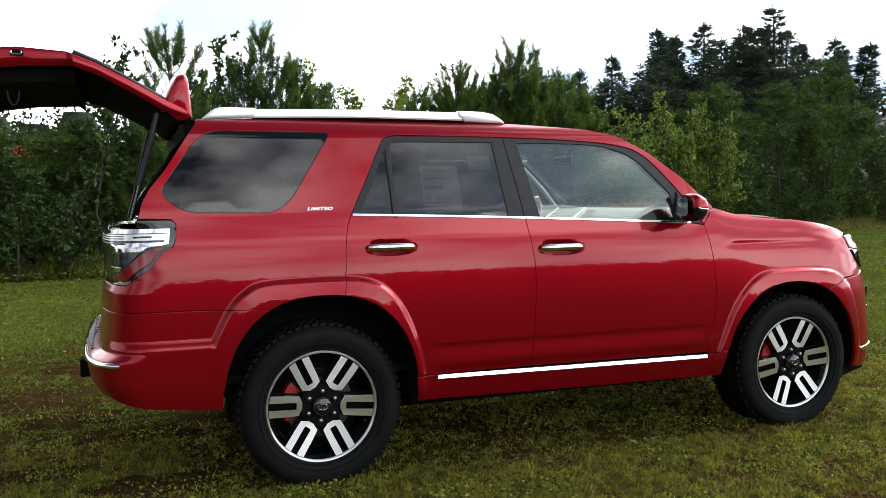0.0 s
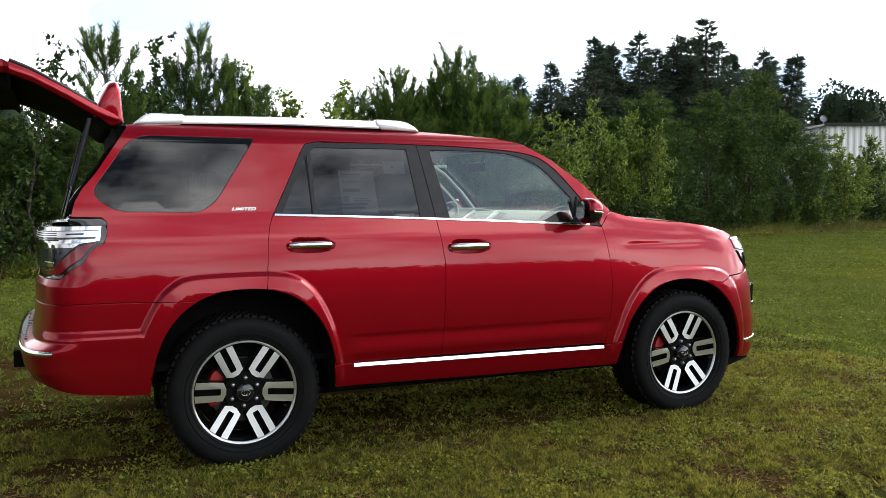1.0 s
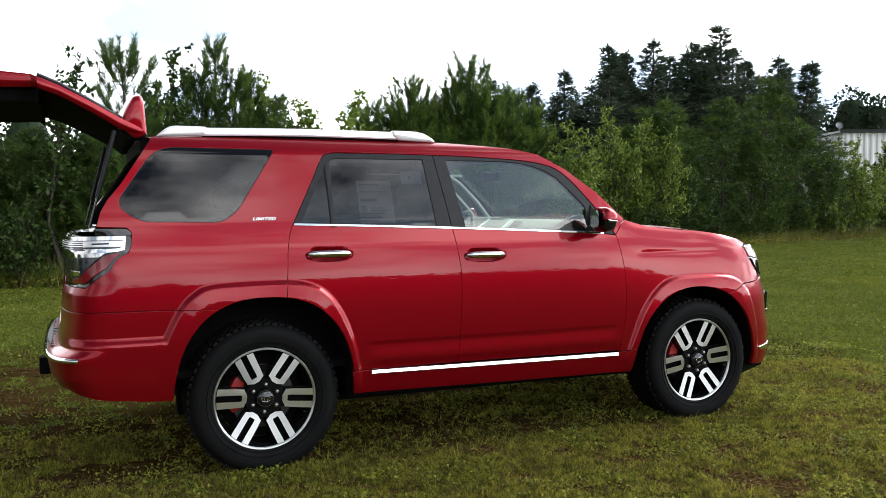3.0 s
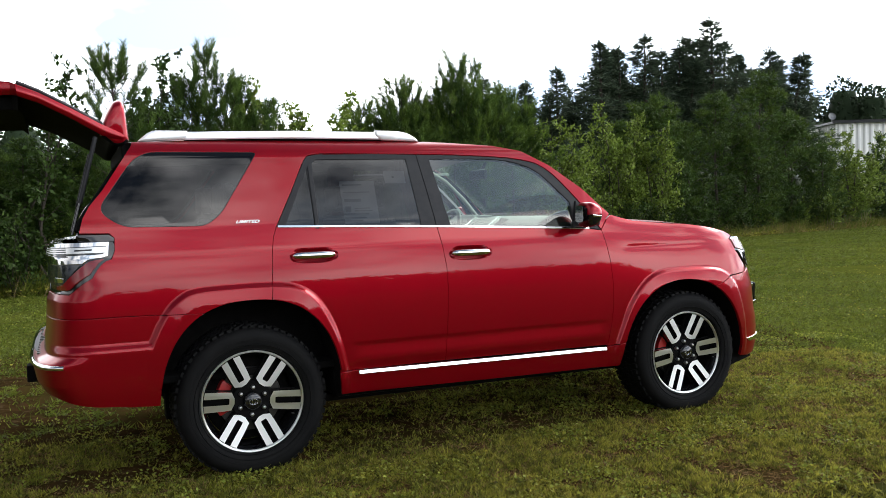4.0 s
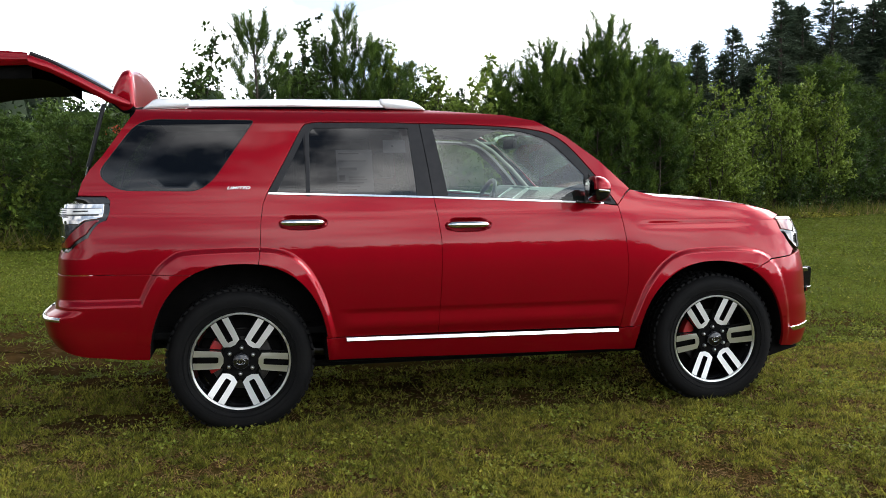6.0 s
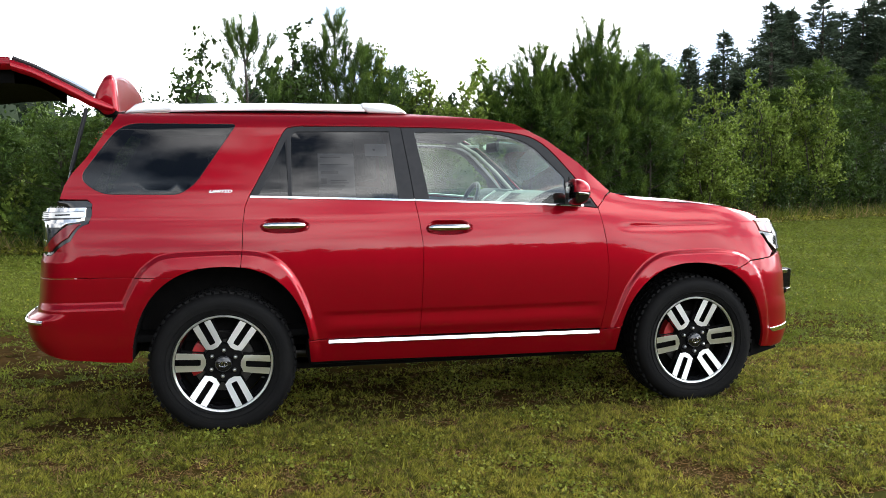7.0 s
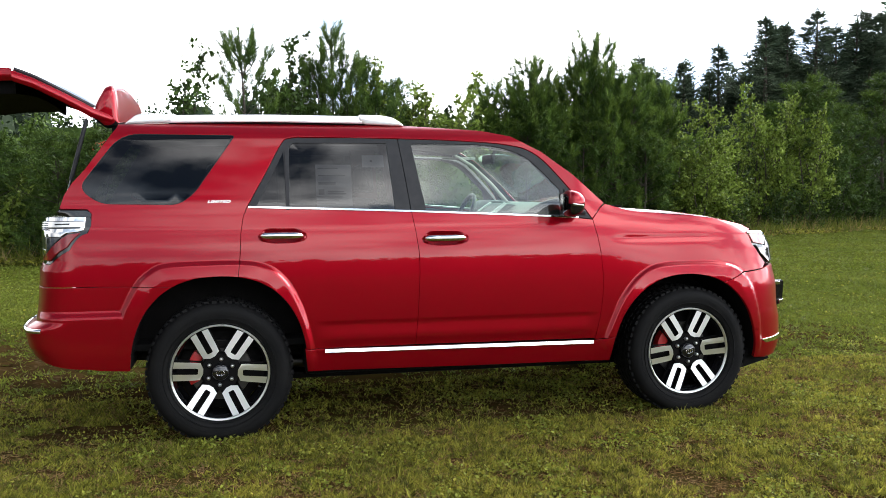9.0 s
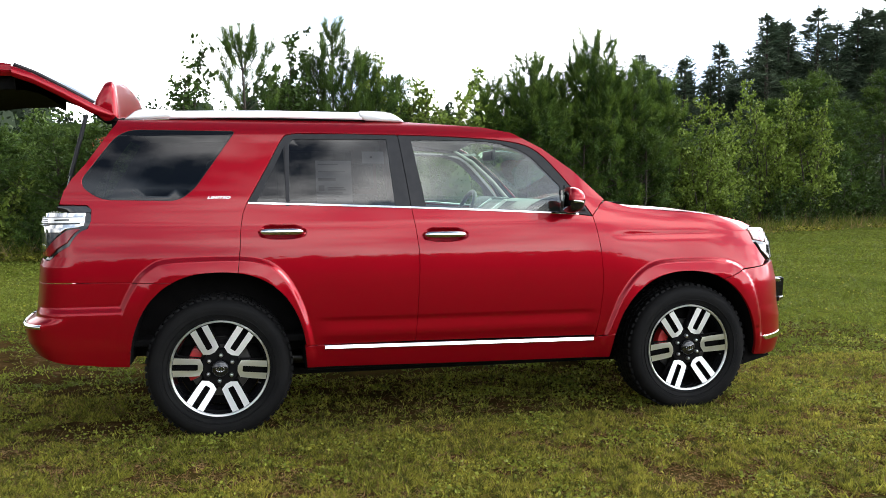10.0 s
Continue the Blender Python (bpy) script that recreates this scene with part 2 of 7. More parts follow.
GRASS = material("grass_blades", (0.172, 0.182, 0.0240), (0.300, 0.276, 0.0450), scale=1.1, spec=0.12, rough=0.55, island=0.65, translucent=0.45,
                 fine=(17.0, 0.47, 0.60, (0.090, 0.094, 0.016)))
STALK = material("pale_dry_stalk", (0.30, 0.26, 0.17), (0.38, 0.33, 0.22), scale=6.0, rough=0.85)
GRASS_FAR = material("far_lawn_blades", (0.0963, 0.1256, 0.0163), (0.1393, 0.1634, 0.0249), scale=0.5, spec=0.12, rough=0.55, island=0.45, translucent=0.40)
GRASS_TIP = material("fresh_grass_tips", (0.1806, 0.2226, 0.0319), (0.2520, 0.2730, 0.0462), scale=2.0, spec=0.12, rough=0.5, island=0.35, translucent=0.40)
DRY_BROWN = material("dead_lawn_grass", (0.1710, 0.0990, 0.0378), (0.2430, 0.1602, 0.0720), scale=5, spec=0.12, rough=0.8, island=0.4, translucent=0.2)
DRY = material("dry_stalks", (0.235, 0.160, 0.070), (0.320, 0.235, 0.110), scale=3, spec=0.12, rough=0.8, island=0.3, translucent=0.2)
SOIL = material("lawn_soil", (0.036, 0.027, 0.0080), (0.050, 0.037, 0.0105), scale=2.2, spec=0.0, rough=0.95, bump=0.9, bump_scale=26,
                fine=(14.0, 0.50, 0.62, (0.050, 0.027, 0.011)))
THATCH = material("green_lawn_thatch", (0.0576, 0.0688, 0.0104), (0.0832, 0.0928, 0.0152), scale=1.4, spec=0.0, rough=0.95, bump=0.8, bump_scale=30,
                  fine=(9.0, 0.52, 0.66, (0.052, 0.056, 0.014)))
# unseen ground behind the camera, coloured dark so the lower doors reflect dark
TURF_DARKENED = material("dull_worn_turf", (0.030, 0.031, 0.0085), (0.043, 0.044, 0.012), scale=1.1, spec=0.0, rough=0.95, bump=0.9, bump_scale=28,
                fine=(7.0, 0.52, 0.68, (0.040, 0.028, 0.010)))
GRASS_DARKENED = material("dull_grass_blades", (0.062, 0.074, 0.014), (0.096, 0.102, 0.021), scale=0.9, spec=0.1, rough=0.6, island=0.5, translucent=0.3)
EARTH = material("bare_brown_earth", (0.046, 0.027, 0.010), (0.024, 0.016, 0.006), scale=6.0, spec=0.0, rough=0.95, bump=0.9, bump_scale=40, fine=(22.0, 0.55, 0.7, (0.070, 0.046, 0.024)))
SHEET = material("white_corrugated_metal", (0.80, 0.80, 0.78), (0.74, 0.74, 0.72), scale=0.6, rough=0.45, metal=0.1, rough_vary=0.1)
SHEET_ROOF = material("grey_roof_metal", (0.25, 0.26, 0.27), (0.32, 0.33, 0.33), scale=0.5, rough=0.5, metal=0.4)


# ---- mesh helpers ----
def mesh_part(name, verts, faces, mats, parent=None, label="", smooth=None, normals=None, indices=None):
    """One mesh object from arrays. smooth: None for flat, or the angle in degrees above which edges stay sharp."""
    me = bpy.data.meshes.new(name)
    me.from_pydata([tuple(v) for v in verts], [], [tuple(int(i) for i in f) for f in faces])
    for m in (mats if isinstance(mats, (list, tuple)) else [mats]):
        me.materials.append(m)
    if indices is not None:
        me.polygons.foreach_set("material_index", np.asarray(indices, dtype=np.int32))
    if smooth is not None:
        me.polygons.foreach_set("use_smooth", np.ones(len(me.polygons), dtype=bool))
        if smooth < 180:
            me.set_sharp_from_angle(angle=radians(smooth))
    me.update()
    if normals is not None:
        me.normals_split_custom_set_from_vertices([tuple(n) for n in normals])
    ob = new(name, me)
    attach(ob, parent, label)
    return ob


def attach(ob, parent, label=""):
    if parent is not None:
        ob.parent = parent
        m = Matrix.Identity(4)
        p = parent
        while p is not None:
            m = p.matrix_basis @ m if p.parent is None else p.matrix_parent_inverse @ p.matrix_basis @ m
            p = p.parent
        ob.matrix_parent_inverse = m.inverted()
    if label:
        ob["label"] = label
    return ob


def part(name, bm, material_, parent=None, label="", smooth=None):
    me = bpy.data.meshes.new(name)
    bmesh.ops.recalc_face_normals(bm, faces=bm.faces)
    bm.to_mesh(me)
    bm.free()
    for m in (material_ if isinstance(material_, (list, tuple)) else [material_]):
        me.materials.append(m)
    if smooth is not None:
        me.polygons.foreach_set("use_smooth", np.ones(len(me.polygons), dtype=bool))
        me.set_sharp_from_angle(angle=radians(smooth))
    me.update()
    ob = new(name, me)
    return attach(ob, parent, label)


def box_bm(x0, x1, y0, y1, z0, z1, bevel=0.0, bm=None, segs=2):
    """A box with rounded edges."""
    b = bmesh.new()
    bmesh.ops.create_cube(b, size=1.0)
    for v in b.verts:
        v.co = Vector(((x0 + x1) / 2 + v.co.x * (x1 - x0), (y0 + y1) / 2 + v.co.y * (y1 - y0), (z0 + z1) / 2 + v.co.z * (z1 - z0)))
    if bevel:
        bmesh.ops.bevel(b, geom=b.edges[:], offset=bevel, segments=segs, profile=0.6, affect="EDGES")
    if bm is None:
        return b
    return merge(bm, b)


def merge(bm, other):
    me = bpy.data.meshes.new("tmp")
    other.to_mesh(me)
    other.free()
    bm.from_mesh(me)
    bpy.data.meshes.remove(me)
    return bm


def prism_bm(outline, axis, a, b, bevel=0.0, segs=2):
    """A flat outline pushed along an axis from a to b. The outline holds the two other coordinates in order."""
    bm = bmesh.new()
    def at(p, d):
        if axis == "y":
            return (p[0], d, p[1])
        if axis == "x":
            return (d, p[0], p[1])
        return (p[0], p[1], d)
    lo = [bm.verts.new(at(p, a)) for p in outline]
    hi = [bm.verts.new(at(p, b)) for p in outline]
    n = len(outline)
    bm.faces.new(lo)
    bm.faces.new(hi[::-1])
    for i in range(n):
        bm.faces.new((lo[i], hi[i], hi[(i + 1) % n], lo[(i + 1) % n]))
    bmesh.ops.recalc_face_normals(bm, faces=bm.faces)
    if bevel:
        bmesh.ops.bevel(bm, geom=bm.edges[:], offset=bevel, segments=segs, profile=0.6, affect="EDGES")
    return bm


def lathe_arrays(profile, segs=64, closed=False):
    """Turns a profile of (radius, along y) round the y axis."""
    n = len(profile)
    verts, faces = [], []
    for s in range(segs):
        a = 2 * math.pi * s / segs
        for r, y in profile:
            verts.append((r * math.cos(a), y, r * math.sin(a)))
    for s in range(segs):
        t = (s + 1) % segs
        for i in range(n if closed else n - 1):
            j = (i + 1) % n
            faces.append((s * n + i, s * n + j, t * n + j, t * n + i))
    return verts, faces


def tube_arrays(points, radii, segs=8, cap=True):
    """A tapered tube through points."""
    pts = [Vector(p) for p in points]
    if not isinstance(radii, (list, tuple)):
        radii = [radii] * len(pts)
    verts, faces = [], []
    for i, p in enumerate(pts):
        d = (pts[min(i + 1, len(pts) - 1)] - pts[max(i - 1, 0)]).normalized()
        side = d.cross(Vector((0.31, 0.17, 0.93)))
        if side.length < 1e-3:
            side = d.cross(Vector((1, 0, 0)))
        side.normalize()
        up = side.cross(d)
        for s in range(segs):
            a = 2 * math.pi * s / segs
            verts.append(tuple(p + (side * math.cos(a) + up * math.sin(a)) * radii[i]))
    for i in range(len(pts) - 1):
        for s in range(segs):
            t = (s + 1) % segs
            faces.append((i * segs + s, i * segs + t, (i + 1) * segs + t, (i + 1) * segs + s))
    if cap:
        faces.append(tuple(range(segs))[::-1])
        faces.append(tuple((len(pts) - 1) * segs + s for s in range(segs)))
    return verts, faces


def smooth_line(pts, per=6, closed=False):
    """A Catmull-Rom curve through 2D points."""
    p = [np.array(q, float) for q in pts]
    n = len(p)
    out = []
    for i in range(n if closed else n - 1):
        if closed:
            a, b, c, d = p[(i - 1) % n], p[i], p[(i + 1) % n], p[(i + 2) % n]
        else:
            a, b, c, d = p[max(i - 1, 0)], p[i], p[i + 1], p[min(i + 2, n - 1)]
        for k in range(per):
            t = k / per
            out.append(tuple(0.5 * (2 * b + (c - a) * t + (2 * a - 5 * b + 4 * c - d) * t * t + (3 * b - a - 3 * c + d) * t ** 3)))
    if not closed:
        out.append(tuple(p[-1]))
    return out


def rounded(corners, radii, per=5):
    """A polygon with rounded corners; one radius or one for each corner."""
    n = len(corners)
    if not isinstance(radii, (list, tuple)):
        radii = [radii] * n
    out = []
    for i in range(n):
        p, a, b = (np.array(corners[k % n], float) for k in (i, i - 1, i + 1))
        r = radii[i]
        da, db = a - p, b - p
        la, lb = np.linalg.norm(da), np.linalg.norm(db)
        d = min(r, la * 0.45, lb * 0.45)
        s, e = p + da / la * d, p + db / lb * d
        for k in range(per + 1):
            t = k / per
            out.append(tuple((1 - t) ** 2 * s + 2 * t * (1 - t) * p + t * t * e))
    return out

# ---- ground ----
def ground_z(x, y):
    """Gentle unevenness; level where the vehicle stands."""
    x, y = np.asarray(x, float), np.asarray(y, float)
    calm = ease_np((np.hypot((x - 1.3) / 3.0, y / 1.8) - 1.0) / 1.2)
    bump = 0.020 * np.sin(x * 1.1 + 0.4 * y) * np.sin(y * 0.9 - 0.3) + 0.012 * np.sin(x * 2.9 + 1.0) * np.cos(y * 2.3)
    return calm * bump


def ease_np(t):
    t = np.clip(t, 0, 1)
    return t * t * (3 - 2 * t)


def build_ground():
    near_x, near_y = np.arange(-8, 16.01, 0.25), np.arange(-8, 20.01, 0.25)
    xs = np.concatenate([[-1500, -400, -120, -50, -25, -14], near_x, [20, 28, 40, 60, 90, 160, 500, 1500]])
    ys = np.concatenate([[-1500, -400, -120, -50, -25, -14], near_y, [24, 30, 40, 60, 90, 160, 500, 1500]])
    gx, gy = np.meshgrid(xs, ys, indexing="ij")
    gz = ground_z(gx, gy)
    verts = np.stack([gx.ravel(), gy.ravel(), gz.ravel()], 1)
    n = len(ys)
    faces = [(i * n + j, (i + 1) * n + j, (i + 1) * n + j + 1, i * n + j + 1) for i in range(len(xs) - 1) for j in range(n - 1)]
    # thatch under the lawn beyond the vehicle, brown soil round it, darkened turf on the near side
    def kind(x, y):
        w = 0.5 * math.sin(1.3 * x + 0.7 * y) + 0.35 * math.sin(2.9 * y - 1.7 * x + 1.0)
        if y > (1.6 if x > 1.5 else 3.8) + 0.5 * w or x > 5.4 + 0.5 * w and y > -3.4 + w:
            return 1
        return 2 if y < -3.4 + w or x < -5.0 + w else 0

    kinds = [kind(xs[k // (n - 1)], ys[k % (n - 1)]) for k in range(len(faces))]
    g = mesh_part("ground", verts, faces, [SOIL, THATCH, TURF_DARKENED], smooth=180, indices=kinds)
    tagged(g, "lawn soil with green cover and bare brown patches", "ground", kind="structure")


build_ground()

def bare_patch(x, y, rx, ry, seed):
    """A thin uneven patch of bare earth with a ragged outline."""
    r = random.Random(seed)
    ph = [r.uniform(0, 6.28) for _ in range(4)]
    verts, faces, n = [], [], 48
    rings = (0.0, 0.4, 0.75, 1.0)
    for q in rings:
        for k in range(n):
            a = 2 * math.pi * k / n
            e = 1 + 0.22 * math.sin(2 * a + ph[0]) + 0.16 * math.sin(5 * a + ph[1]) + 0.10 * math.sin(9 * a + ph[2]) + 0.07 * math.sin(17 * a + ph[3])
            px, py = x + rx * q * e * math.cos(a), y + ry * q * e * math.sin(a)
            verts.append((px, py, float(ground_z(px, py)) + (0.010 + r.uniform(0, 0.008) if q < 1 else 0.001)))
    for i in range(len(rings) - 1):
        for k in range(n):
            faces.append((i * n + k, (i + 1) * n + k, (i + 1) * n + (k + 1) % n, i * n + (k + 1) % n))
    o = mesh_part("bare_earth", verts, faces, EARTH, smooth=180)
    tagged(o, "bare brown earth patch in the lawn", "ground", kind="stuff")


BARE = [(-0.75, -0.62, 0.30, 0.16), (-1.0, 2.7, 0.5, 0.28), (-2.3, 2.3, 0.6, 0.3), (-0.85, 0.35, 0.35, 0.22), (-1.35, -0.25, 0.32, 0.18), (-1.75, 1.55, 0.75, 0.45), (-1.2, 0.9, 0.35, 0.2)]
for i, spot in enumerate(BARE):
    bare_patch(*spot, i)

# ---- metal building beyond the trees ----
def build_shed():
    shed = new("metal_building")
    shed.matrix_basis = Matrix.Translation((54.63, 44.71, 0))
    tagged(shed, "white corrugated metal building behind the trees", "building")
    x0, x1, y0, y1, h = 54.63, 84.63, 44.71, 61.71, 7.2
    def wall(name, a, b, n):
        verts, faces = [], []
        d = Vector((b[0] - a[0], b[1] - a[1], 0))
        nrm = Vector((d.y, -d.x, 0)).normalized()
        for i in range(n * 4 + 1):
            t = i / (n * 4)
            o = 0.0 if i % 4 in (0, 1) else 0.07
            p = Vector((a[0], a[1], 0)) + d * t + nrm * o
            verts += [tuple(p), (p.x, p.y, h)]
        for i in range(n * 4):
            faces.append((2 * i, 2 * i + 2, 2 * i + 3, 2 * i + 1))
        mesh_part(name, verts, faces, SHEET, shed, "ribbed white sheet wall")
    wall("wall", (x0, y0), (x1, y0), 60)
    wall("wall", (x0, y1), (x0, y0), 34)
    wall("wall", (x1, y0), (x1, y1), 20)
    wall("wall", (x1, y1), (x0, y1), 20)
    part("roof", prism_bm([(y0 - 0.3, h), (y0 - 0.3, h + 0.15), ((y0 + y1) / 2, h + 0.3), (y1 + 0.3, h + 0.15), (y1 + 0.3, h)], "x", x0 - 0.3, x1 + 0.3), SHEET_ROOF, shed, "low grey metal roof")
    part("eave_trim", box_bm(x0 - 0.35, x1 + 0.35, y0 - 0.42, y0 - 0.28, h + 0.02, h + 0.24), BLACK_TRIM, shed, "dark eave gutter")
    dish = bmesh.new()
    bmesh.ops.create_uvsphere(dish, u_segments=16, v_segments=8, radius=0.30)
    bmesh.ops.delete(dish, geom=[v for v in dish.verts if v.co.z > 0.05], context="VERTS")
    for v in dish.verts:
        v.co = Matrix.Rotation(math.radians(70), 3, "X") @ Vector((v.co.x, v.co.y, v.co.z * 0.4)) + Vector((x0 - 0.15, y0 + 0.2, h + 0.62))
    part("satellite_dish", dish, SHEET_ROOF, shed, "grey dish on a mast", smooth=60)
    v, f = tube_arrays([(x0 - 0.15, y0 + 0.3, h), (x0 - 0.15, y0 + 0.28, h + 0.62)], 0.035, 6)
    mesh_part("mast", v, f, SHEET_ROOF, shed)
    shed.matrix_basis = Matrix.Translation((54.63, 44.71, 0)) @ Matrix.Rotation(math.radians(-24), 4, "Z")


build_shed()

# ---- the vehicle: the shape of its skin ----
# x runs from tail to nose, the rear axle stands at x = 0, the front axle at x = 2.79; the side that faces the walk has negative y.
AXLE_R, AXLE_F, HUB_Z, HUB_Y = 0.0, 2.79, 0.378, 0.90
SIDE_Z = [0.20, 0.34, 0.42, 0.50, 0.60, 0.70, 0.78, 0.86, 0.94, 1.02, 1.10, 1.17, 1.20, 1.25, 1.30, 1.345, 1.40, 1.49, 1.58, 1.635, 1.665, 1.70, 1.73, 1.76, 1.80]
SIDE_W = [0.875, 0.925, 0.946, 0.958, 0.9630, 0.9645, 0.9640, 0.9624, 0.9592, 0.9540, 0.9455, 0.9345, 0.9270, 0.9140, 0.8990, 0.8810, 0.8590, 0.8225, 0.7855, 0.7625, 0.7490, 0.7250, 0.690, 0.62, 0.55]
NOSE_Z = [0.20, 0.34, 0.50, 0.60, 0.70, 0.80, 0.90, 0.98, 1.04, 1.10, 1.15, 1.19, 1.23, 1.28, 1.40]
NOSE_W = [0.88, 0.930, 0.942, 0.946, 0.948, 0.9460, 0.9395, 0.9315, 0.9240, 0.9130, 0.9000, 0.8840, 0.860, 0.80, 0.62]
FRONT_Z = [0.24, 0.28, 0.31, 0.40, 0.55, 0.62, 0.77, 0.86, 0.94, 1.00, 1.09, 1.15, 1.20, 1.30]
FRONT_X = [3.44, 3.50, 3.63, 3.66, 3.655, 3.635, 3.635, 3.615, 3.60, 3.60, 3.55, 3.46, 3.34, 3.0]
REAR_Z = [0.36, 0.42, 0.48, 0.55, 0.63, 0.655, 0.685, 0.80, 0.95, 1.00, 1.15, 1.235, 1.262, 1.264, 1.72]
REAR_X = [-0.90, -0.955, -0.99, -1.03, -1.045, -1.040, -0.985, -0.975, -0.965, -0.945, -0.945, -0.925, -0.98, -1.60, -1.60]
N_FRONT, N_REAR, WRAP = 3.0, 4.0, 1.1

# wheel arches: centre, base height, half-length, height, roundness
ARCHES = ((0.005, 0.350, 0.466, 0.560, 2.4), (2.755, 0.300, 0.490, 0.556, 2.2))


def arch_line(arch, z_left, z_right, n=60):
    cx, z0, a, h, p = arch
    def side(z):
        return a * max(0.0, 1 - abs((z - z0) / h) ** p) ** (1 / p)
    out = []
    for i in range(n + 1):
        t = math.pi * (1 - i / n)
        c, s = math.cos(t), math.sin(t)
        out.append((cx + a * abs(c) ** (2 / p) * (1 if c > 0 else -1), z0 + h * s ** (2 / p)))
    out = [q for q in out if q[1] > (z_left if q[0] < cx else z_right) + 0.004]
    return [(cx - side(z_left), z_left)] + out + [(cx + side(z_right), z_right)]


ARCH_R, ARCH_F = arch_line(ARCHES[0], 0.415, 0.368), arch_line(ARCHES[1], 0.350, 0.318)


def far_from(line, x, z):
    """The least distance from points to a polyline."""
    best = np.full(np.shape(x), 9.0)
    for (ax, az), (bx, bz) in zip(line[:-1], line[1:]):
        dx, dz = bx - ax, bz - az
        t = np.clip(((x - ax) * dx + (z - az) * dz) / (dx * dx + dz * dz + 1e-12), 0, 1)
        best = np.minimum(best, np.hypot(x - ax - t * dx, z - az - t * dz))
    return best


def ease(t):
    t = np.clip(t, 0, 1)
    return t * t * (3 - 2 * t)


def soft_interp(z, zs, ws):
    """A smooth curve through a table: cubic pieces with shared slopes."""
    zs, ws = np.asarray(zs), np.asarray(ws)
    slope = np.gradient(ws, zs)
    z = np.clip(z, zs[0], zs[-1])
    i = np.clip(np.searchsorted(zs, z) - 1, 0, len(zs) - 2)
    h = zs[i + 1] - zs[i]
    t = (z - zs[i]) / h
    return ((2 * t ** 3 - 3 * t * t + 1) * ws[i] + (t ** 3 - 2 * t * t + t) * h * slope[i]
            + (3 * t * t - 2 * t ** 3) * ws[i + 1] + (t ** 3 - t * t) * h * slope[i + 1])


# outer edges of the flared arches, with flat tops
FLARES = ([(-0.60, 0.30), (-0.555, 0.50), (-0.512, 0.70), (-0.430, 0.868), (-0.355, 0.945), (-0.275, 0.980), (-0.10, 0.990), (0.12, 0.990), (0.235, 0.972), (0.315, 0.930),
           (0.385, 0.850), (0.445, 0.730), (0.485, 0.60), (0.515, 0.45), (0.53, 0.30)],
          [(2.150, 0.30), (2.210, 0.47), (2.262, 0.60), (2.318, 0.72), (2.400, 0.825), (2.490, 0.893), (2.60, 0.925), (2.80, 0.932), (2.98, 0.925), (3.075, 0.905),
           (3.140, 0.868), (3.200, 0.80), (3.250, 0.68), (3.285, 0.52), (3.30, 0.30)])
FLARES = [smooth_line(list(line), 3) for line in FLARES]


def past_flare(line, x, z):
    """How far points lie outside a flare's outer edge; negative within."""
    x, z = np.broadcast_arrays(np.asarray(x, float), np.asarray(z, float))
    d = far_from(line, x.ravel(), z.ravel()).reshape(x.shape)
    within = inside(list(line), np.stack([x.ravel(), z.ravel()], 1)).reshape(x.shape)
    return np.where(within, -d, d)


def half_width(x, z):
    a, b = soft_interp(z, SIDE_Z, SIDE_W), soft_interp(z, NOSE_Z, NOSE_W)
    k = ease((x - 2.06) / 0.70)
    w = a * (1 - k) + b * k
    # slight bow along the length
    w = w - 0.012 * ((x - 1.2) / 2.2) ** 2
    # the bumper's lower part stands proud, in one step with the rear flare
    proud = 0.021 * ease((-0.36 - x) / 0.10) * ease((0.742 - z) / 0.040)
    for line, rise in zip(FLARES, (0.021, 0.019)):
        d = past_flare(line, x, z)
        lip = rise * (1 - ease((d + 0.024) / 0.030)) + 0.10 * np.clip(-d - 0.024, 0, 0.06) * (z > 0.5)
        proud = np.maximum(proud, lip * ease((z - 0.30) / 0.16))
    w = w + proud
    # a groove above the sill, with a band below that leans outwards
    along = ease((x - 0.50) / 0.12) * ease((2.19 - x) / 0.10)
    w = w - along * 0.0050 * (1 - ease((z - 0.628) / 0.022)) + along * 0.0045 * ease((0.628 - z) / 0.075) - along * 0.008 * ease((0.548 - z) / 0.045)
    # shallow flute along the nose wing
    w = w - 0.0034 * np.exp(-((z - 1.078) / 0.019) ** 2) * ease((x - 2.24) / 0.16) * ease((3.16 - x) / 0.35)
    return w


def wing(z):
    xf, xr = np.interp(z, FRONT_Z, FRONT_X), np.interp(z, REAR_Z, REAR_X)
    sf = np.interp(z, [0.3, 0.6, 0.9, 1.1, 1.25], [3.05, 3.02, 2.90, 2.80, 2.70])
    sf = np.minimum(sf, xf - 0.2)
    return sf, xf, xr + 0.29, xr


def to_u(x, z):
    sf, xf, sr, xr = wing(np.array(float(z)))
    if x > 8:
        return float(sf + WRAP)
    if x < -8:
        return float(sr - WRAP)
    if x > sf:
        t = min((x - sf) / (xf - sf), 0.999)
        return float(sf + WRAP * math.asin(t ** (N_FRONT / 2)) * 2 / math.pi)
    if x < sr:
        t = min((sr - x) / (sr - xr), 0.999)
        return float(sr - WRAP * math.asin(t ** (N_REAR / 2)) * 2 / math.pi)
    return float(x)


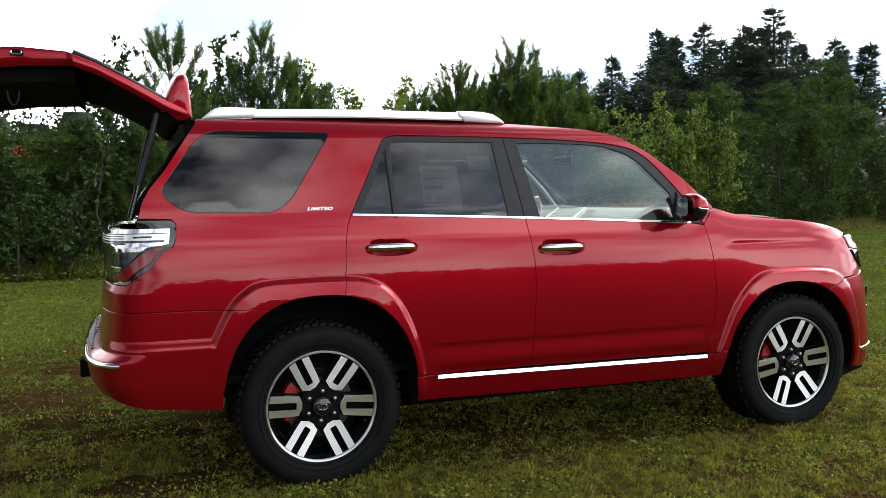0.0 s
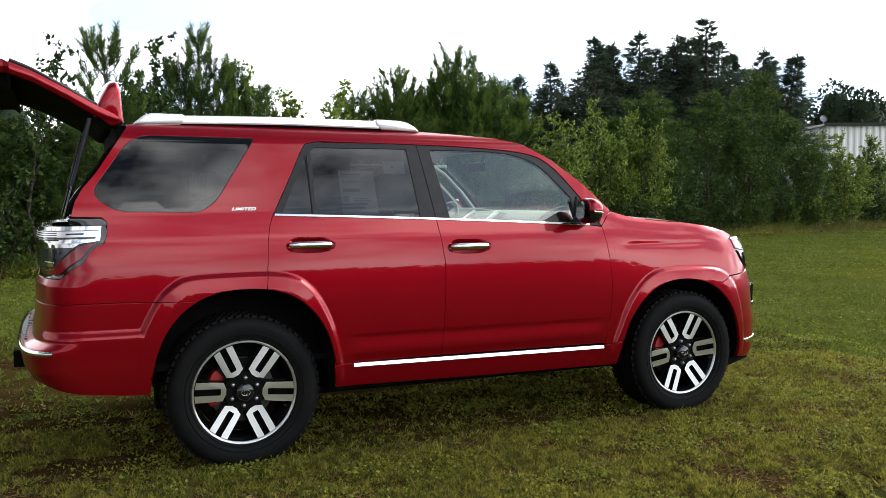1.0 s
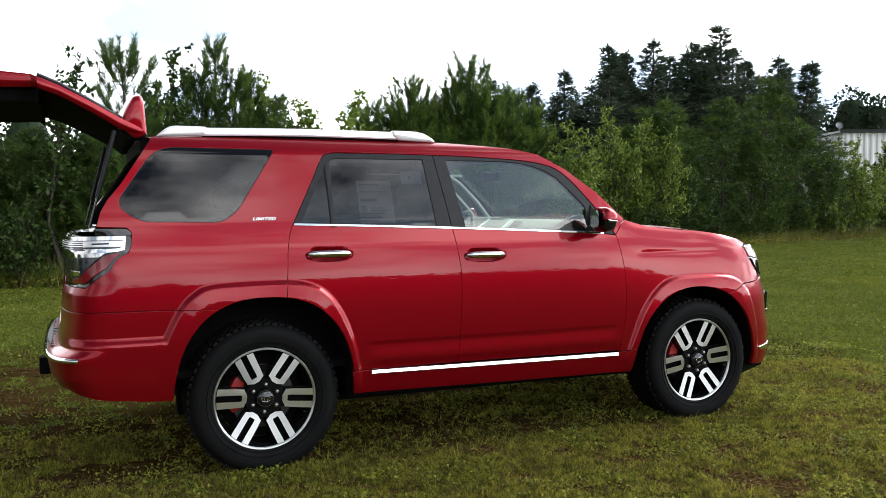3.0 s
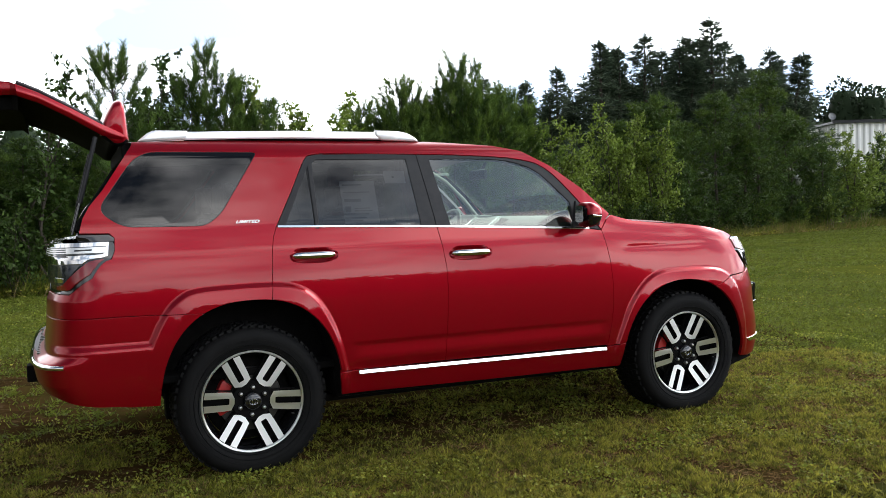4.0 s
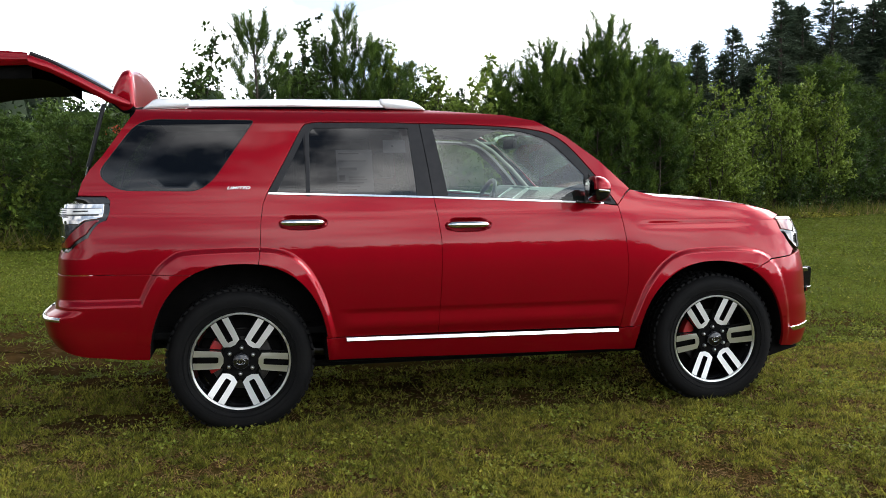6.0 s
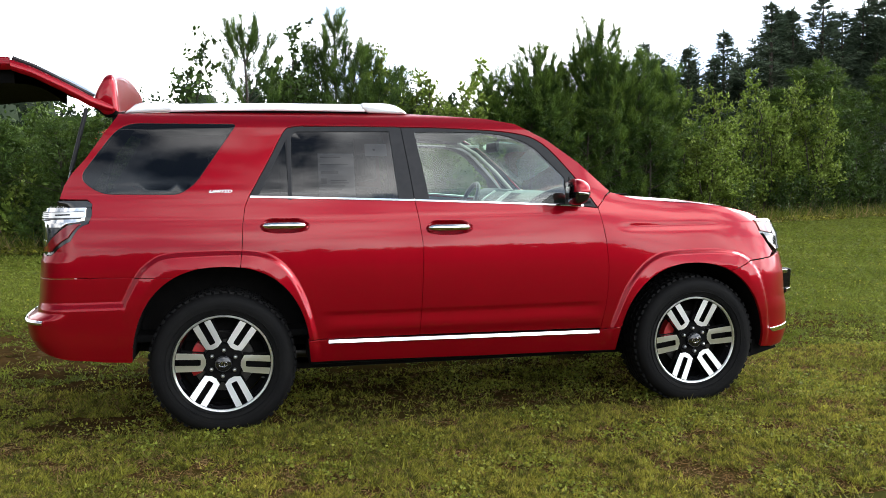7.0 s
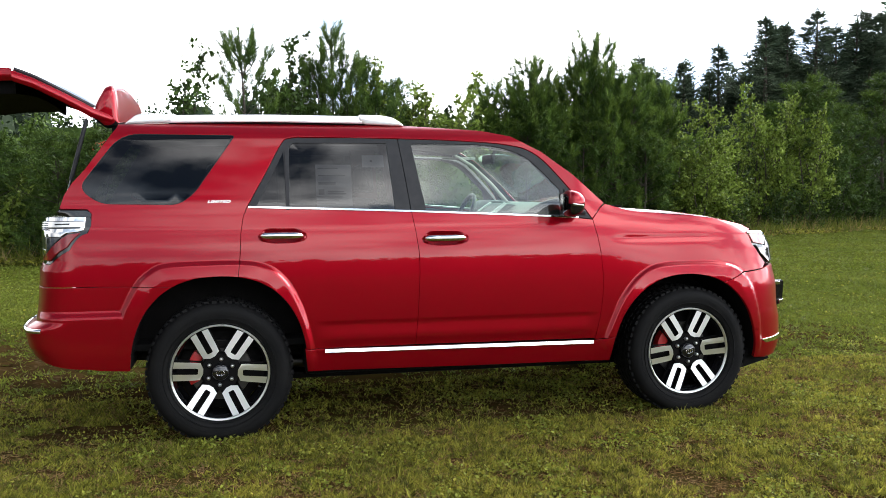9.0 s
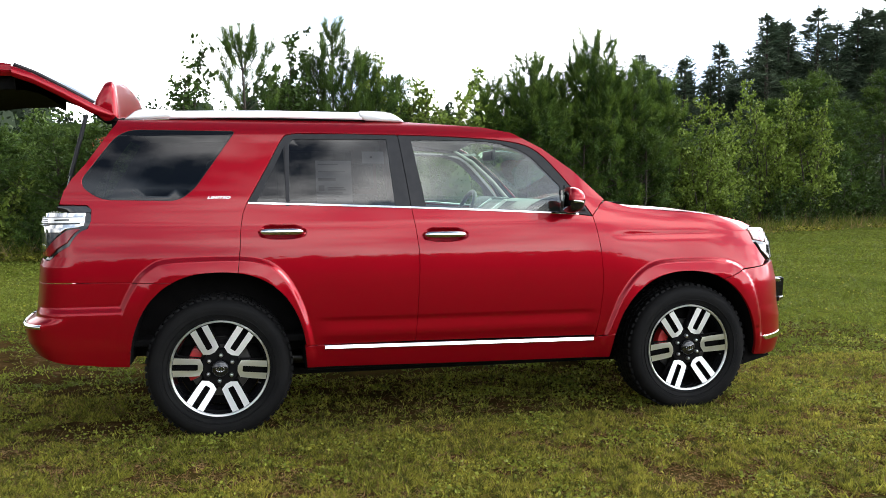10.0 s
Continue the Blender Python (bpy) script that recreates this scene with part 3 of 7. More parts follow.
def skin(u, z):
    """Points of the near side (y below zero) for wrapped lengths u and heights z."""
    u, z = np.asarray(u, float), np.asarray(z, float)
    sf, xf, sr, xr = wing(z)
    a = np.clip((u - sf) / WRAP, 0, 1) * math.pi / 2
    b = np.clip((sr - u) / WRAP, 0, 1) * math.pi / 2
    x = np.where(u > sf, sf + (xf - sf) * np.sin(a) ** (2 / N_FRONT), np.where(u < sr, sr - (sr - xr) * np.sin(b) ** (2 / N_REAR), u))
    k = np.where(u > sf, np.cos(a) ** (2 / N_FRONT), np.where(u < sr, np.cos(b) ** (2 / N_REAR), 1.0))
    return np.stack([x, -half_width(x, z) * k, z], axis=-1)


def skin_normals(u, z):
    e = 2e-3
    du = skin(u + e, z) - skin(u - e, z)
    dz = skin(u, z + e) - skin(u, z - e)
    n = np.cross(du, dz)
    n /= np.linalg.norm(n, axis=-1, keepdims=True) + 1e-12
    return n


def inside(poly, pts):
    x, y = pts[:, 0], pts[:, 1]
    hit = np.zeros(len(pts), bool)
    for (ax, ay), (bx, by) in zip(poly, poly[1:] + poly[:1]):
        c = (ay > y) != (by > y)
        if c.any():
            hit ^= c & (x < (bx - ax) * (y - ay) / ((by - ay) or 1e-12) + ax)
    return hit


def densify(poly, step):
    out = []
    for a, b in zip(poly, poly[1:] + poly[:1]):
        n = max(1, int(math.ceil(math.dist(a, b) / step)))
        out += [(a[0] + (b[0] - a[0]) * k / n, a[1] + (b[1] - a[1]) * k / n) for k in range(n)]
    clean = []
    for p in out:
        if not clean or math.dist(p, clean[-1]) > 1e-4:
            clean.append(p)
    if math.dist(clean[0], clean[-1]) < 1e-4:
        clean.pop()
    return clean


def shrink(poly, d):
    """Moves a closed outline inwards by d."""
    if d == 0:
        return poly
    area = sum(a[0] * b[1] - b[0] * a[1] for a, b in zip(poly, poly[1:] + poly[:1]))
    s = 1 if area > 0 else -1
    out = []
    n = len(poly)
    for i in range(n):
        a, p, b = np.array(poly[i - 1]), np.array(poly[i]), np.array(poly[(i + 1) % n])
        t1, t2 = (p - a) / (np.linalg.norm(p - a) + 1e-9), (b - p) / (np.linalg.norm(b - p) + 1e-9)
        m = np.array([-(t1[1] + t2[1]), t1[0] + t2[0]])
        l = np.linalg.norm(m)
        m = m / l if l > 1e-6 else np.array([-t1[1], t1[0]])
        c = max(0.5, abs(np.dot(m, np.array([-t1[1], t1[0]]))))
        out.append(tuple(p + s * m * d / c))
    return out


from mathutils.geometry import delaunay_2d_cdt


def panel(name, outline, mat, parent, label="", holes=(), gap=0.0025, step=0.03, flange=0.02, off=0.0, raw=False, sides=(-1, 1), dish=0.0):
    """A sheet of the skin inside an outline of (x, z), with its edges turned in. off lifts it off the skin. Made for each side given."""
    loops = [densify(shrink([(p[0] if raw else to_u(*p), p[1]) for p in outline], gap), step)]
    loops += [densify([(to_u(*p), p[1]) for p in h], step) for h in holes]
    pts, edges = [], []
    for lp in loops:
        s = len(pts)
        pts += lp
        edges += [(s + i, s + (i + 1) % len(lp)) for i in range(len(lp))]
    border = np.array(pts)
    lo, hi = border.min(0), border.max(0)
    gx, gz = np.meshgrid(np.arange(lo[0] + step / 2, hi[0], step), np.arange(lo[1] + step / 2, hi[1], step * 0.8))
    grid = np.stack([gx.ravel(), gz.ravel()], 1)
    keep = inside(loops[0], grid)
    for h in loops[1:]:
        keep &= ~inside(h, grid)
    grid = grid[keep]
    if len(grid):
        far = np.full(len(grid), 9.0)
        for lp in loops:
            far = np.minimum(far, far_from(lp + lp[:1], grid[:, 0], grid[:, 1]))
        grid = grid[far > step * 0.45]
    if step < 0.022:
        # rows of points that follow the flares' steps
        rows_ = []
        for line in FLARES:
            p = np.array(densify(list(line), 0.014))[:-1]
            t = np.gradient(p, axis=0)
            nrm2 = np.stack([-t[:, 1], t[:, 0]], 1) / (np.linalg.norm(t, axis=1, keepdims=True) + 1e-9)
            rows_ += [p + nrm2 * o for o in (0.009, 0.001, -0.006, -0.012, -0.018, -0.026)]
            if len(grid):
                grid = grid[np.abs(past_flare(line, grid[:, 0], grid[:, 1]) + 0.009) > 0.023]
        extra = np.concatenate(rows_)
        extra = extra[(extra[:, 1] > 0.31) & inside(loops[0], extra)]
        for lp in loops:
            if len(extra):
                extra = extra[(far_from(lp + lp[:1], extra[:, 0], extra[:, 1]) > 0.004) & ((lp is loops[0]) | ~inside(lp, extra))]
        grid = np.concatenate([grid, extra])
    allp = [Vector(p) for p in pts] + [Vector(p) for p in grid]
    vv, _, ff, *_ = delaunay_2d_cdt(allp, edges, [], 0, 1e-6)
    v2 = np.array([tuple(v) for v in vv])
    tri = np.array([f for f in ff if len(f) == 3])
    mid = v2[tri].mean(1)
    ok = inside(loops[0], mid)
    for h in loops[1:]:
        ok &= ~inside(h, mid)
    tri = tri[ok]
    nrm = skin_normals(v2[:, 0], v2[:, 1])
    pos = skin(v2[:, 0], v2[:, 1]) + nrm * off
    if dish:
        edge = far_from(loops[0] + loops[0][:1], v2[:, 0], v2[:, 1])
        pos = pos - nrm * (dish * ease(edge / 0.026))[:, None]
    # faces look outwards: y below zero
    a, b, c = pos[tri[:, 0]], pos[tri[:, 1]], pos[tri[:, 2]]
    flip = (np.cross(b - a, c - a) * nrm[tri[:, 0]]).sum(1) < 0
    tri[flip] = tri[flip][:, ::-1]
    count = {}
    for f in tri:
        for i in range(3):
            e = (f[i], f[(i + 1) % 3])
            count[e] = 1
    rim = [e for e in count if (e[1], e[0]) not in count]
    made = []
    for s in sides:
        p, n = pos.copy(), nrm.copy()
        faces = [tuple(f) for f in tri]
        if s > 0:
            p[:, 1] *= -1
            n[:, 1] *= -1
            faces = [f[::-1] for f in faces]
        verts, norms = [tuple(q) for q in p], [tuple(q) for q in n]
        if flange:
            # a rounded lip, then the edge turned in
            cen = {}
            for e0, e1 in rim:
                t = p[e1] - p[e0]
                o = np.cross(t, n[e0])
                o /= np.linalg.norm(o) + 1e-9
                if s > 0:
                    o = -o
                for q in (e0, e1):
                    cen[q] = cen.get(q, 0) + o
            deep, lip = {}, {}
            for q, o in cen.items():
                o = o / (np.linalg.norm(o) + 1e-9)
                lip[q] = len(verts)
                verts.append(tuple(p[q] + o * 0.0012 - n[q] * 0.0018))
                norms.append(tuple(o * 0.75 + n[q] * 0.66))
                deep[q] = len(verts)
                verts.append(tuple(p[q] + o * 0.0012 - n[q] * flange))
                norms.append(tuple(o))
            for e0, e1 in rim:
                r1, r2 = (e0, e1, lip[e1], lip[e0]), (lip[e0], lip[e1], deep[e1], deep[e0])
                faces += [r1[::-1], r2[::-1]] if s < 0 else [r1, r2]
        made.append(mesh_part(name, verts, faces, mat, parent, label, smooth=180, normals=None if dish else norms))
    return made


car = new("suv")
car.matrix_basis = Matrix.Translation((1.3, 0, 0))
tagged(car, "red five-door SUV with open tailgate, standing on the lawn", "car", kind="")

# outlines in (x, z)
D_EDGE = [(-0.532, 1.712), (-0.598, 1.611), (-0.678, 1.489), (-0.744, 1.408), (-0.777, 1.349), (-0.797, 1.276)]
ROOF_LINE = [(-0.525, 1.735), (0.20, 1.755), (1.012, 1.752), (1.214, 1.742), (1.524, 1.722), (1.700, 1.690), (1.879, 1.597), (2.062, 1.458), (2.240, 1.290)]
DOOR_TOP = smooth_line([(2.125, 1.232), (2.003, 1.405), (1.849, 1.574), (1.680, 1.635), (1.338, 1.660), (1.003, 1.668), (0.46, 1.672)], 4)
DOOR_TOP_R = smooth_line([(0.46, 1.672), (0.395, 1.664), (0.352, 1.636), (0.262, 1.47), (0.157, 1.281)], 4)
DOOR_REAR = [(0.157, 1.281), (0.135, 1.225), (0.122, 1.14), (0.117, 1.027), (0.115, 0.911)]
B_LINE = [(1.013, 1.668), (1.040, 1.45), (1.062, 1.250), (1.084, 1.13), (1.099, 1.020), (1.102, 0.912), (1.094, 0.75), (1.084, 0.60), (1.075, 0.495)]
DOOR_FRONT = [(2.151, 1.192), (2.175, 1.10), (2.195, 1.00), (2.209, 0.853), (2.206, 0.74), (2.190, 0.616), (2.160, 0.478)]
QUARTER_GLASS = rounded([(-0.712, 1.385), (-0.600, 1.298), (-0.20, 1.292), (-0.118, 1.352), (0.104, 1.680), (-0.505, 1.682)], [0.06, 0.16, 0.14, 0.05, 0.03, 0.10], 6)
split = min(range(len(ARCH_R)), key=lambda i: abs(ARCH_R[i][0] - 0.115) + (ARCH_R[i][1] < 0.8))
low_r = min(range(len(ARCH_R)), key=lambda i: abs(ARCH_R[i][1] - 0.862) + (ARCH_R[i][0] > -0.05))

body_side = (D_EDGE[::-1] + ROOF_LINE + [(2.205, 1.262), (2.150, 1.196)] + DOOR_TOP + DOOR_TOP_R[1:] + DOOR_REAR[1:-1] + [ARCH_R[split]] + ARCH_R[low_r:split][::-1]
             + [(-0.60, 0.868), (-0.962, 0.868), (-0.944, 0.985), (-0.850, 0.985), (-0.745, 1.062), (-0.655, 1.150), (-0.640, 1.190), (-0.638, 1.250), (-0.660, 1.272)])
panel("body_side", body_side, RED, car, holes=[QUARTER_GLASS], label="red painted body side with rear pillar", step=0.0125)
panel("inner_side", body_side, BLACK_MATT, car, holes=[shrink(QUARTER_GLASS, -0.005)], label="dark inner side lining", off=-0.05, step=0.05, flange=0.0)

def handle_cup(x0, x1, z):
    cx = (x0 + x1) / 2
    return rounded([(x0 - 0.014, z), (x0 + 0.03, z + 0.042), (x1 - 0.03, z + 0.040), (x1 + 0.024, z + 0.008), (x1 + 0.012, z - 0.028), (cx + 0.05, z - 0.042), (cx - 0.05, z - 0.042), (x0, z - 0.028)], 0.022, 4)


HANDLES = ((0.222, 0.456, 1.122), (1.128, 1.370, 1.096))
rear_door = ([DOOR_REAR[0]] + DOOR_REAR[1:-1] + ARCH_R[split:] )
rear_door = [p for p in rear_door if p[1] > 0.495] + [(0.452, 0.495)] + B_LINE[2:][::-1]
rear_door = [p if p[1] > 0.495 else (p[0], 0.495) for p in rear_door]
front_door = B_LINE[2:] + [(2.160, 0.487)] + DOOR_FRONT[::-1][1:] + [(2.06, 1.203)]
doors_low = panel("rear_door", rear_door, RED, car, label="red painted rear door", step=0.0125, holes=[handle_cup(*HANDLES[0])])
doors_low_f = panel("front_door", front_door, RED, car, label="red painted front door", step=0.014, holes=[handle_cup(*HANDLES[1])])
front_top = [(2.245, 1.285), (2.41, 1.243), (2.80, 1.212), (3.05, 1.178), (3.19, 1.148), (3.26, 1.118)]
hi = max(range(len(ARCH_F)), key=lambda i: ARCH_F[i][0] if ARCH_F[i][1] > 0.80 else -9)
lo_f = min(range(len(ARCH_F)), key=lambda i: abs(ARCH_F[i][1] - 0.478) + (ARCH_F[i][0] > 2.7))
fender = DOOR_FRONT[::-1] + [(2.155, 1.20), (2.21, 1.263)] + front_top + [(3.215, 1.10), (3.245, 1.02), (3.30, 0.960), (3.352, 0.905), (3.32, 0.872), (3.14, 0.858)] + [p for p in ARCH_F[lo_f:hi + 1]][::-1]
panel("front_wing", fender, RED, car, label="red painted front wing with flared arch", step=0.0125)
panel("rocker", [(0.455, 0.492), (2.160, 0.474)] + [p for p in ARCH_F[:lo_f + 1]][::-1] + [(2.262, 0.345), (1.4, 0.352), (0.468, 0.366)], RED, car, label="red sill under the doors")
for sd in (-1, 1):
    xs_ = np.linspace(0.566, 2.150, 40)
    zt = np.interp(xs_, [0.566, 2.15], [0.492, 0.478])
    wt = half_width(xs_, zt)
    wb = half_width(xs_, zt - 0.023)
    verts = []
    for x, z, a_, b_ in zip(xs_, zt, wt, wb):
        verts += [(x, sd * (a_ - 0.004), z), (x, sd * (a_ + 0.008), z - 0.002), (x, sd * (b_ + 0.014), z - 0.020), (x, sd * (b_ + 0.012), z - 0.023), (x, sd * (b_ - 0.004), z - 0.024)]
    faces = [(5 * i + k, 5 * i + k + 1, 5 * i + 6 + k, 5 * i + 5 + k) for i in range(39) for k in range(4)] + [(0, 1, 2, 3, 4), (195, 196, 197, 198, 199)]
    mesh_part("rocker_strip", verts, faces, CHROME, car, "bright chrome sill strip", smooth=30)
# bumpers wrap to the middle
rb = [p for p in ARCH_R[:low_r + 1]]
panel("rear_bumper", [(-0.966, 0.80), (-0.962, 0.867), (-0.60, 0.867)] + rb[::-1] + [(-0.60, 0.424), (-0.72, 0.438), (-0.84, 0.460), (-0.93, 0.495), (-9, 0.50), (-9, 0.70), (-1.0, 0.72)],
      RED, car, label="red rear bumper with a bright step", step=0.0125)
panel("front_bumper", [(3.14, 0.853), (3.32, 0.867), (3.40, 0.885), (9, 0.885), (9, 0.30), (3.40, 0.285), (3.245, 0.315)] + [p for p in ARCH_F[hi:]][::-1][1:], RED, car,
      label="red front bumper", step=0.018)
panel("bumper_trim", rounded([(3.300, 0.428), (3.50, 0.441), (3.49, 0.412), (3.33, 0.406)], 0.006), CHROME, car, "chrome bumper corner trim", off=0.008, flange=0.012, gap=0)

# glass and window frames of the doors
REAR_GLASS = rounded([(0.383, 1.262), (0.385, 1.600), (0.408, 1.640), (0.947, 1.643), (0.974, 1.250)], [0.004, 0.02, 0.02, 0.008, 0.004], 3)
REAR_VENT = rounded([(0.197, 1.271), (0.360, 1.590), (0.369, 1.264)], 0.006, 2)
FRONT_GLASS = smooth_line([(1.088, 1.639), (1.30, 1.642), (1.542, 1.635), (1.694, 1.603), (1.809, 1.540), (1.965, 1.372)], 3) + [(1.962, 1.222), (1.150, 1.243)]
frame_r = DOOR_TOP_R[::-1] + [(0.46, 1.672), (0.75, 1.672)] + B_LINE[:3] + [(0.157, 1.277)]
panel("rear_window_frame", frame_r, BLACK_TRIM, car, "black satin window frame", holes=[REAR_GLASS, REAR_VENT], off=-0.004, gap=0.003, step=0.025, flange=0.03)
frame_f = [p for p in DOOR_TOP[::-1] if p[0] > 1.02] + [(2.150, 1.196), (2.06, 1.206), (1.062, 1.250), (1.040, 1.45), (1.013, 1.668)]
panel("front_window_frame", frame_f, BLACK_TRIM, car, "black satin window frame", holes=[FRONT_GLASS], off=-0.004, gap=0.003, step=0.025, flange=0.03)
for nm, outl, gm, lab in (("quarter_window", QUARTER_GLASS, GLASS_TINT, "dark tinted quarter window"), ("rear_window_pane", REAR_GLASS, GLASS_TINT, "dark tinted rear door pane"),
                          ("vent_pane", REAR_VENT, GLASS_TINT, "dark tinted fixed pane"), ("front_window_pane", FRONT_GLASS, GLASS_CLEAR, "clear front door pane")):
    for g in panel(nm, outl, gm, car, lab, off=-0.010 if nm != "quarter_window" else -0.003, gap=-0.004 if nm != "quarter_window" else 0.004, flange=0, step=0.05):
        g.visible_shadow = False
panel("quarter_seal", QUARTER_GLASS, BLACK_TRIM, car, "black rubber seal", holes=[shrink(QUARTER_GLASS, 0.010)], off=-0.004, gap=0.0, flange=0.012, step=0.02)
panel("pane_divider", rounded([(0.366, 1.262), (0.384, 1.262), (0.390, 1.61), (0.368, 1.60)], 0.003, 2), BLACK_TRIM, car, off=0.002, gap=0, flange=0.012, step=0.02)
BELT = [(0.165, 1.283), (0.6, 1.270), (1.063, 1.254), (1.5, 1.236), (2.06, 1.210)]
panel("rear_belt_trim", [(x, z + 0.001) for x, z in BELT[:3]] + [(1.063, 1.2445), (0.6, 1.2605), (0.163, 1.2735)], CHROME, car, "thin chrome belt strip", off=0.006, gap=0.001, flange=0.012, step=0.02)
panel("front_belt_trim", [(x, z + 0.001) for x, z in BELT[2:]] + [(2.06, 1.2015), (1.5, 1.2265), (1.067, 1.2445)], CHROME, car, "thin chrome belt strip", off=0.006, gap=0.001, flange=0.012, step=0.02)

# tail lamp
def lamp_cut(pts):
    return [(to_u(x, z) if x > -8 else to_u(-0.93, z) - 0.16, z) for x, z in pts]
panel("tail_lamp", lamp_cut([(-0.645, 1.233), (-0.641, 1.192), (-0.659, 1.150), (-0.747, 1.060), (-0.850, 0.990), (-9, 0.99), (-9, 1.231), (-0.80, 1.233)]), BLACK_GLOSS, car,
      "wrap-around tail lamp in a black frame", raw=True, gap=0, flange=0.05, off=-0.004)
panel("lamp_hood", [(-0.662, 1.267), (-0.640, 1.252), (-0.640, 1.236), (-0.80, 1.236), (-0.80, 1.268)], BLACK_GLOSS, car, "black upper lamp frame", gap=0, flange=0.05, off=-0.003, step=0.02)
tail_lamps = [o for o in car.children if o.name.startswith("tail_lamp")]
for s, tl in zip((-1, 1), tail_lamps):
    kw = dict(raw=True, gap=0, sides=(s,))
    panel("chrome_reflector", lamp_cut([(-0.665, 1.230), (-0.672, 1.165), (-0.700, 1.158), (-0.760, 1.150), (-0.785, 1.132), (-9, 1.126), (-9, 1.215), (-0.82, 1.228)]), CHROME, tl, "clear lens over chrome", off=0.010, flange=0.014, step=0.015, **kw)
    panel("lens_rib", lamp_cut([(-0.676, 1.206), (-0.678, 1.180), (-9, 1.168), (-9, 1.195)]), MACHINED, tl, "bright middle reflector", off=0.016, flange=0.008, step=0.015, **kw)
    panel("lamp_slot", lamp_cut([(-0.676, 1.210), (-0.676, 1.206), (-9, 1.195), (-9, 1.199)]), SMOKE_LENS, tl, off=0.014, flange=0.003, step=0.015, **kw)
    panel("lamp_slot", lamp_cut([(-0.690, 1.178), (-0.691, 1.173), (-9, 1.160), (-9, 1.167)]), SMOKE_LENS, tl, off=0.014, flange=0.003, step=0.015, **kw)
    panel("lamp_slot", lamp_cut([(-0.74, 1.196), (-0.741, 1.190), (-0.81, 1.187), (-0.81, 1.193)]), BLACK_GLOSS, tl, off=0.0175, flange=0.003, step=0.015, **kw)
    for q in range(5):
        z = 1.206 - 0.010 * q
        panel("lens_line", lamp_cut([(-0.845, z), (-0.845, z - 0.003), (-9, z - 0.005), (-9, z - 0.002)]), SMOKE_LENS, tl, off=0.018, flange=0.003, step=0.02, **kw)
    panel("marker_square", lamp_cut([(-0.868, 1.064), (-0.872, 1.044), (-0.905, 1.042), (-0.905, 1.062)]), CHROME, tl, "small bright square", off=0.009, flange=0.004, step=0.015, **kw)
    panel("clear_lens", lamp_cut([(-0.79, 1.128), (-0.862, 1.045), (-0.885, 1.030), (-9, 1.028), (-9, 1.122)]), SMOKE_LENS, tl, "smoky clear lens", off=0.006, flange=0.012, step=0.015, **kw)
    panel("red_lens", lamp_cut([(-0.690, 1.150), (-0.755, 1.140), (-0.792, 1.112), (-0.868, 1.034), (-0.90, 1.018), (-0.895, 1.005), (-0.848, 1.008), (-0.755, 1.080)]), RED_LENS, tl, "red lens", off=0.007, flange=0.012, step=0.015, **kw)

# head lamp
def lamp_cut_f(pts):
    return [(to_u(x, z) if x < 8 else to_u(3.44, z) + 0.12, z) for x, z in pts]
panel("head_lamp", lamp_cut_f([(3.208, 1.100), (3.24, 1.024), (3.297, 0.962), (3.40, 0.892), (9, 0.90), (9, 1.075), (3.30, 1.102)]), BLACK_GLOSS, car, "head lamp with amber side marker", raw=True, gap=0.001, flange=0.05, off=-0.003)
for s, hl in zip((-1, 1), [o for o in car.children if o.name.startswith("head_lamp")]):
    kw = dict(raw=True, gap=0, sides=(s,))
    panel("side_marker", lamp_cut_f([(3.222, 1.090), (3.25, 1.035), (3.36, 1.018), (3.41, 1.072), (3.32, 1.092)]), AMBER_LENS, hl, "amber side marker", off=0.006, flange=0.01, step=0.015, **kw)
    panel("lamp_brow", lamp_cut_f([(3.212, 1.101), (3.218, 1.090), (3.32, 1.088), (3.43, 1.070), (3.43, 1.082), (3.32, 1.100)]), CHROME, hl, "bright upper edge of the lamp", off=0.011, flange=0.012, step=0.015, **kw)
    panel("lamp_bezel", lamp_cut_f([(3.262, 1.018), (3.355, 1.008), (3.386, 0.985), (3.402, 0.905), (3.392, 0.905), (3.303, 0.968)]), BLACK_GLOSS, hl, "black inner bezel", off=0.0095, flange=0.01, step=0.012, **kw)
    panel("lamp_lens", lamp_cut_f([(3.415, 1.075), (3.375, 1.01), (3.40, 0.915), (9, 0.91), (9, 1.065)]), CLEAR_LENS, hl, "clear lens", off=0.008, flange=0.01, step=0.015, **kw)

# ---- roof, windscreen, bonnet, grille ----
def grid_part(name, xs, ys, f, mat, parent, label="", smooth=60):
    verts = [f(x, y) for x in xs for y in ys]
    n = len(ys)
    faces = [(i * n + j, i * n + j + 1, (i + 1) * n + j + 1, (i + 1) * n + j) for i in range(len(xs) - 1) for j in range(n - 1)]
    faces = [q[::-1] for q in faces]
    return mesh_part(name, verts, faces, mat, parent, label, smooth=smooth)


def roof_z(x, y):
    edge = np.interp(x, [-0.53, 0.2, 1.0, 1.5, 1.70, 1.80], [1.728, 1.748, 1.748, 1.720, 1.688, 1.64])
    return float(edge + 0.035 * (1 - (abs(y) / 0.68) ** 2.2))


grid_part("roof", np.linspace(-0.54, 1.74, 30), np.linspace(-0.655, 0.655, 25),
          lambda x, y: (x + 0.03 * (1 - (y / 0.7) ** 2) * (x > 1.6), y, roof_z(x, y)), RED, car, "red painted roof")
grid_part("headliner", np.linspace(-0.5, 1.70, 10), np.linspace(-0.68, 0.68, 9), lambda x, y: (x, y, roof_z(x, y) - 0.055), PALE, car, "pale fabric headliner")


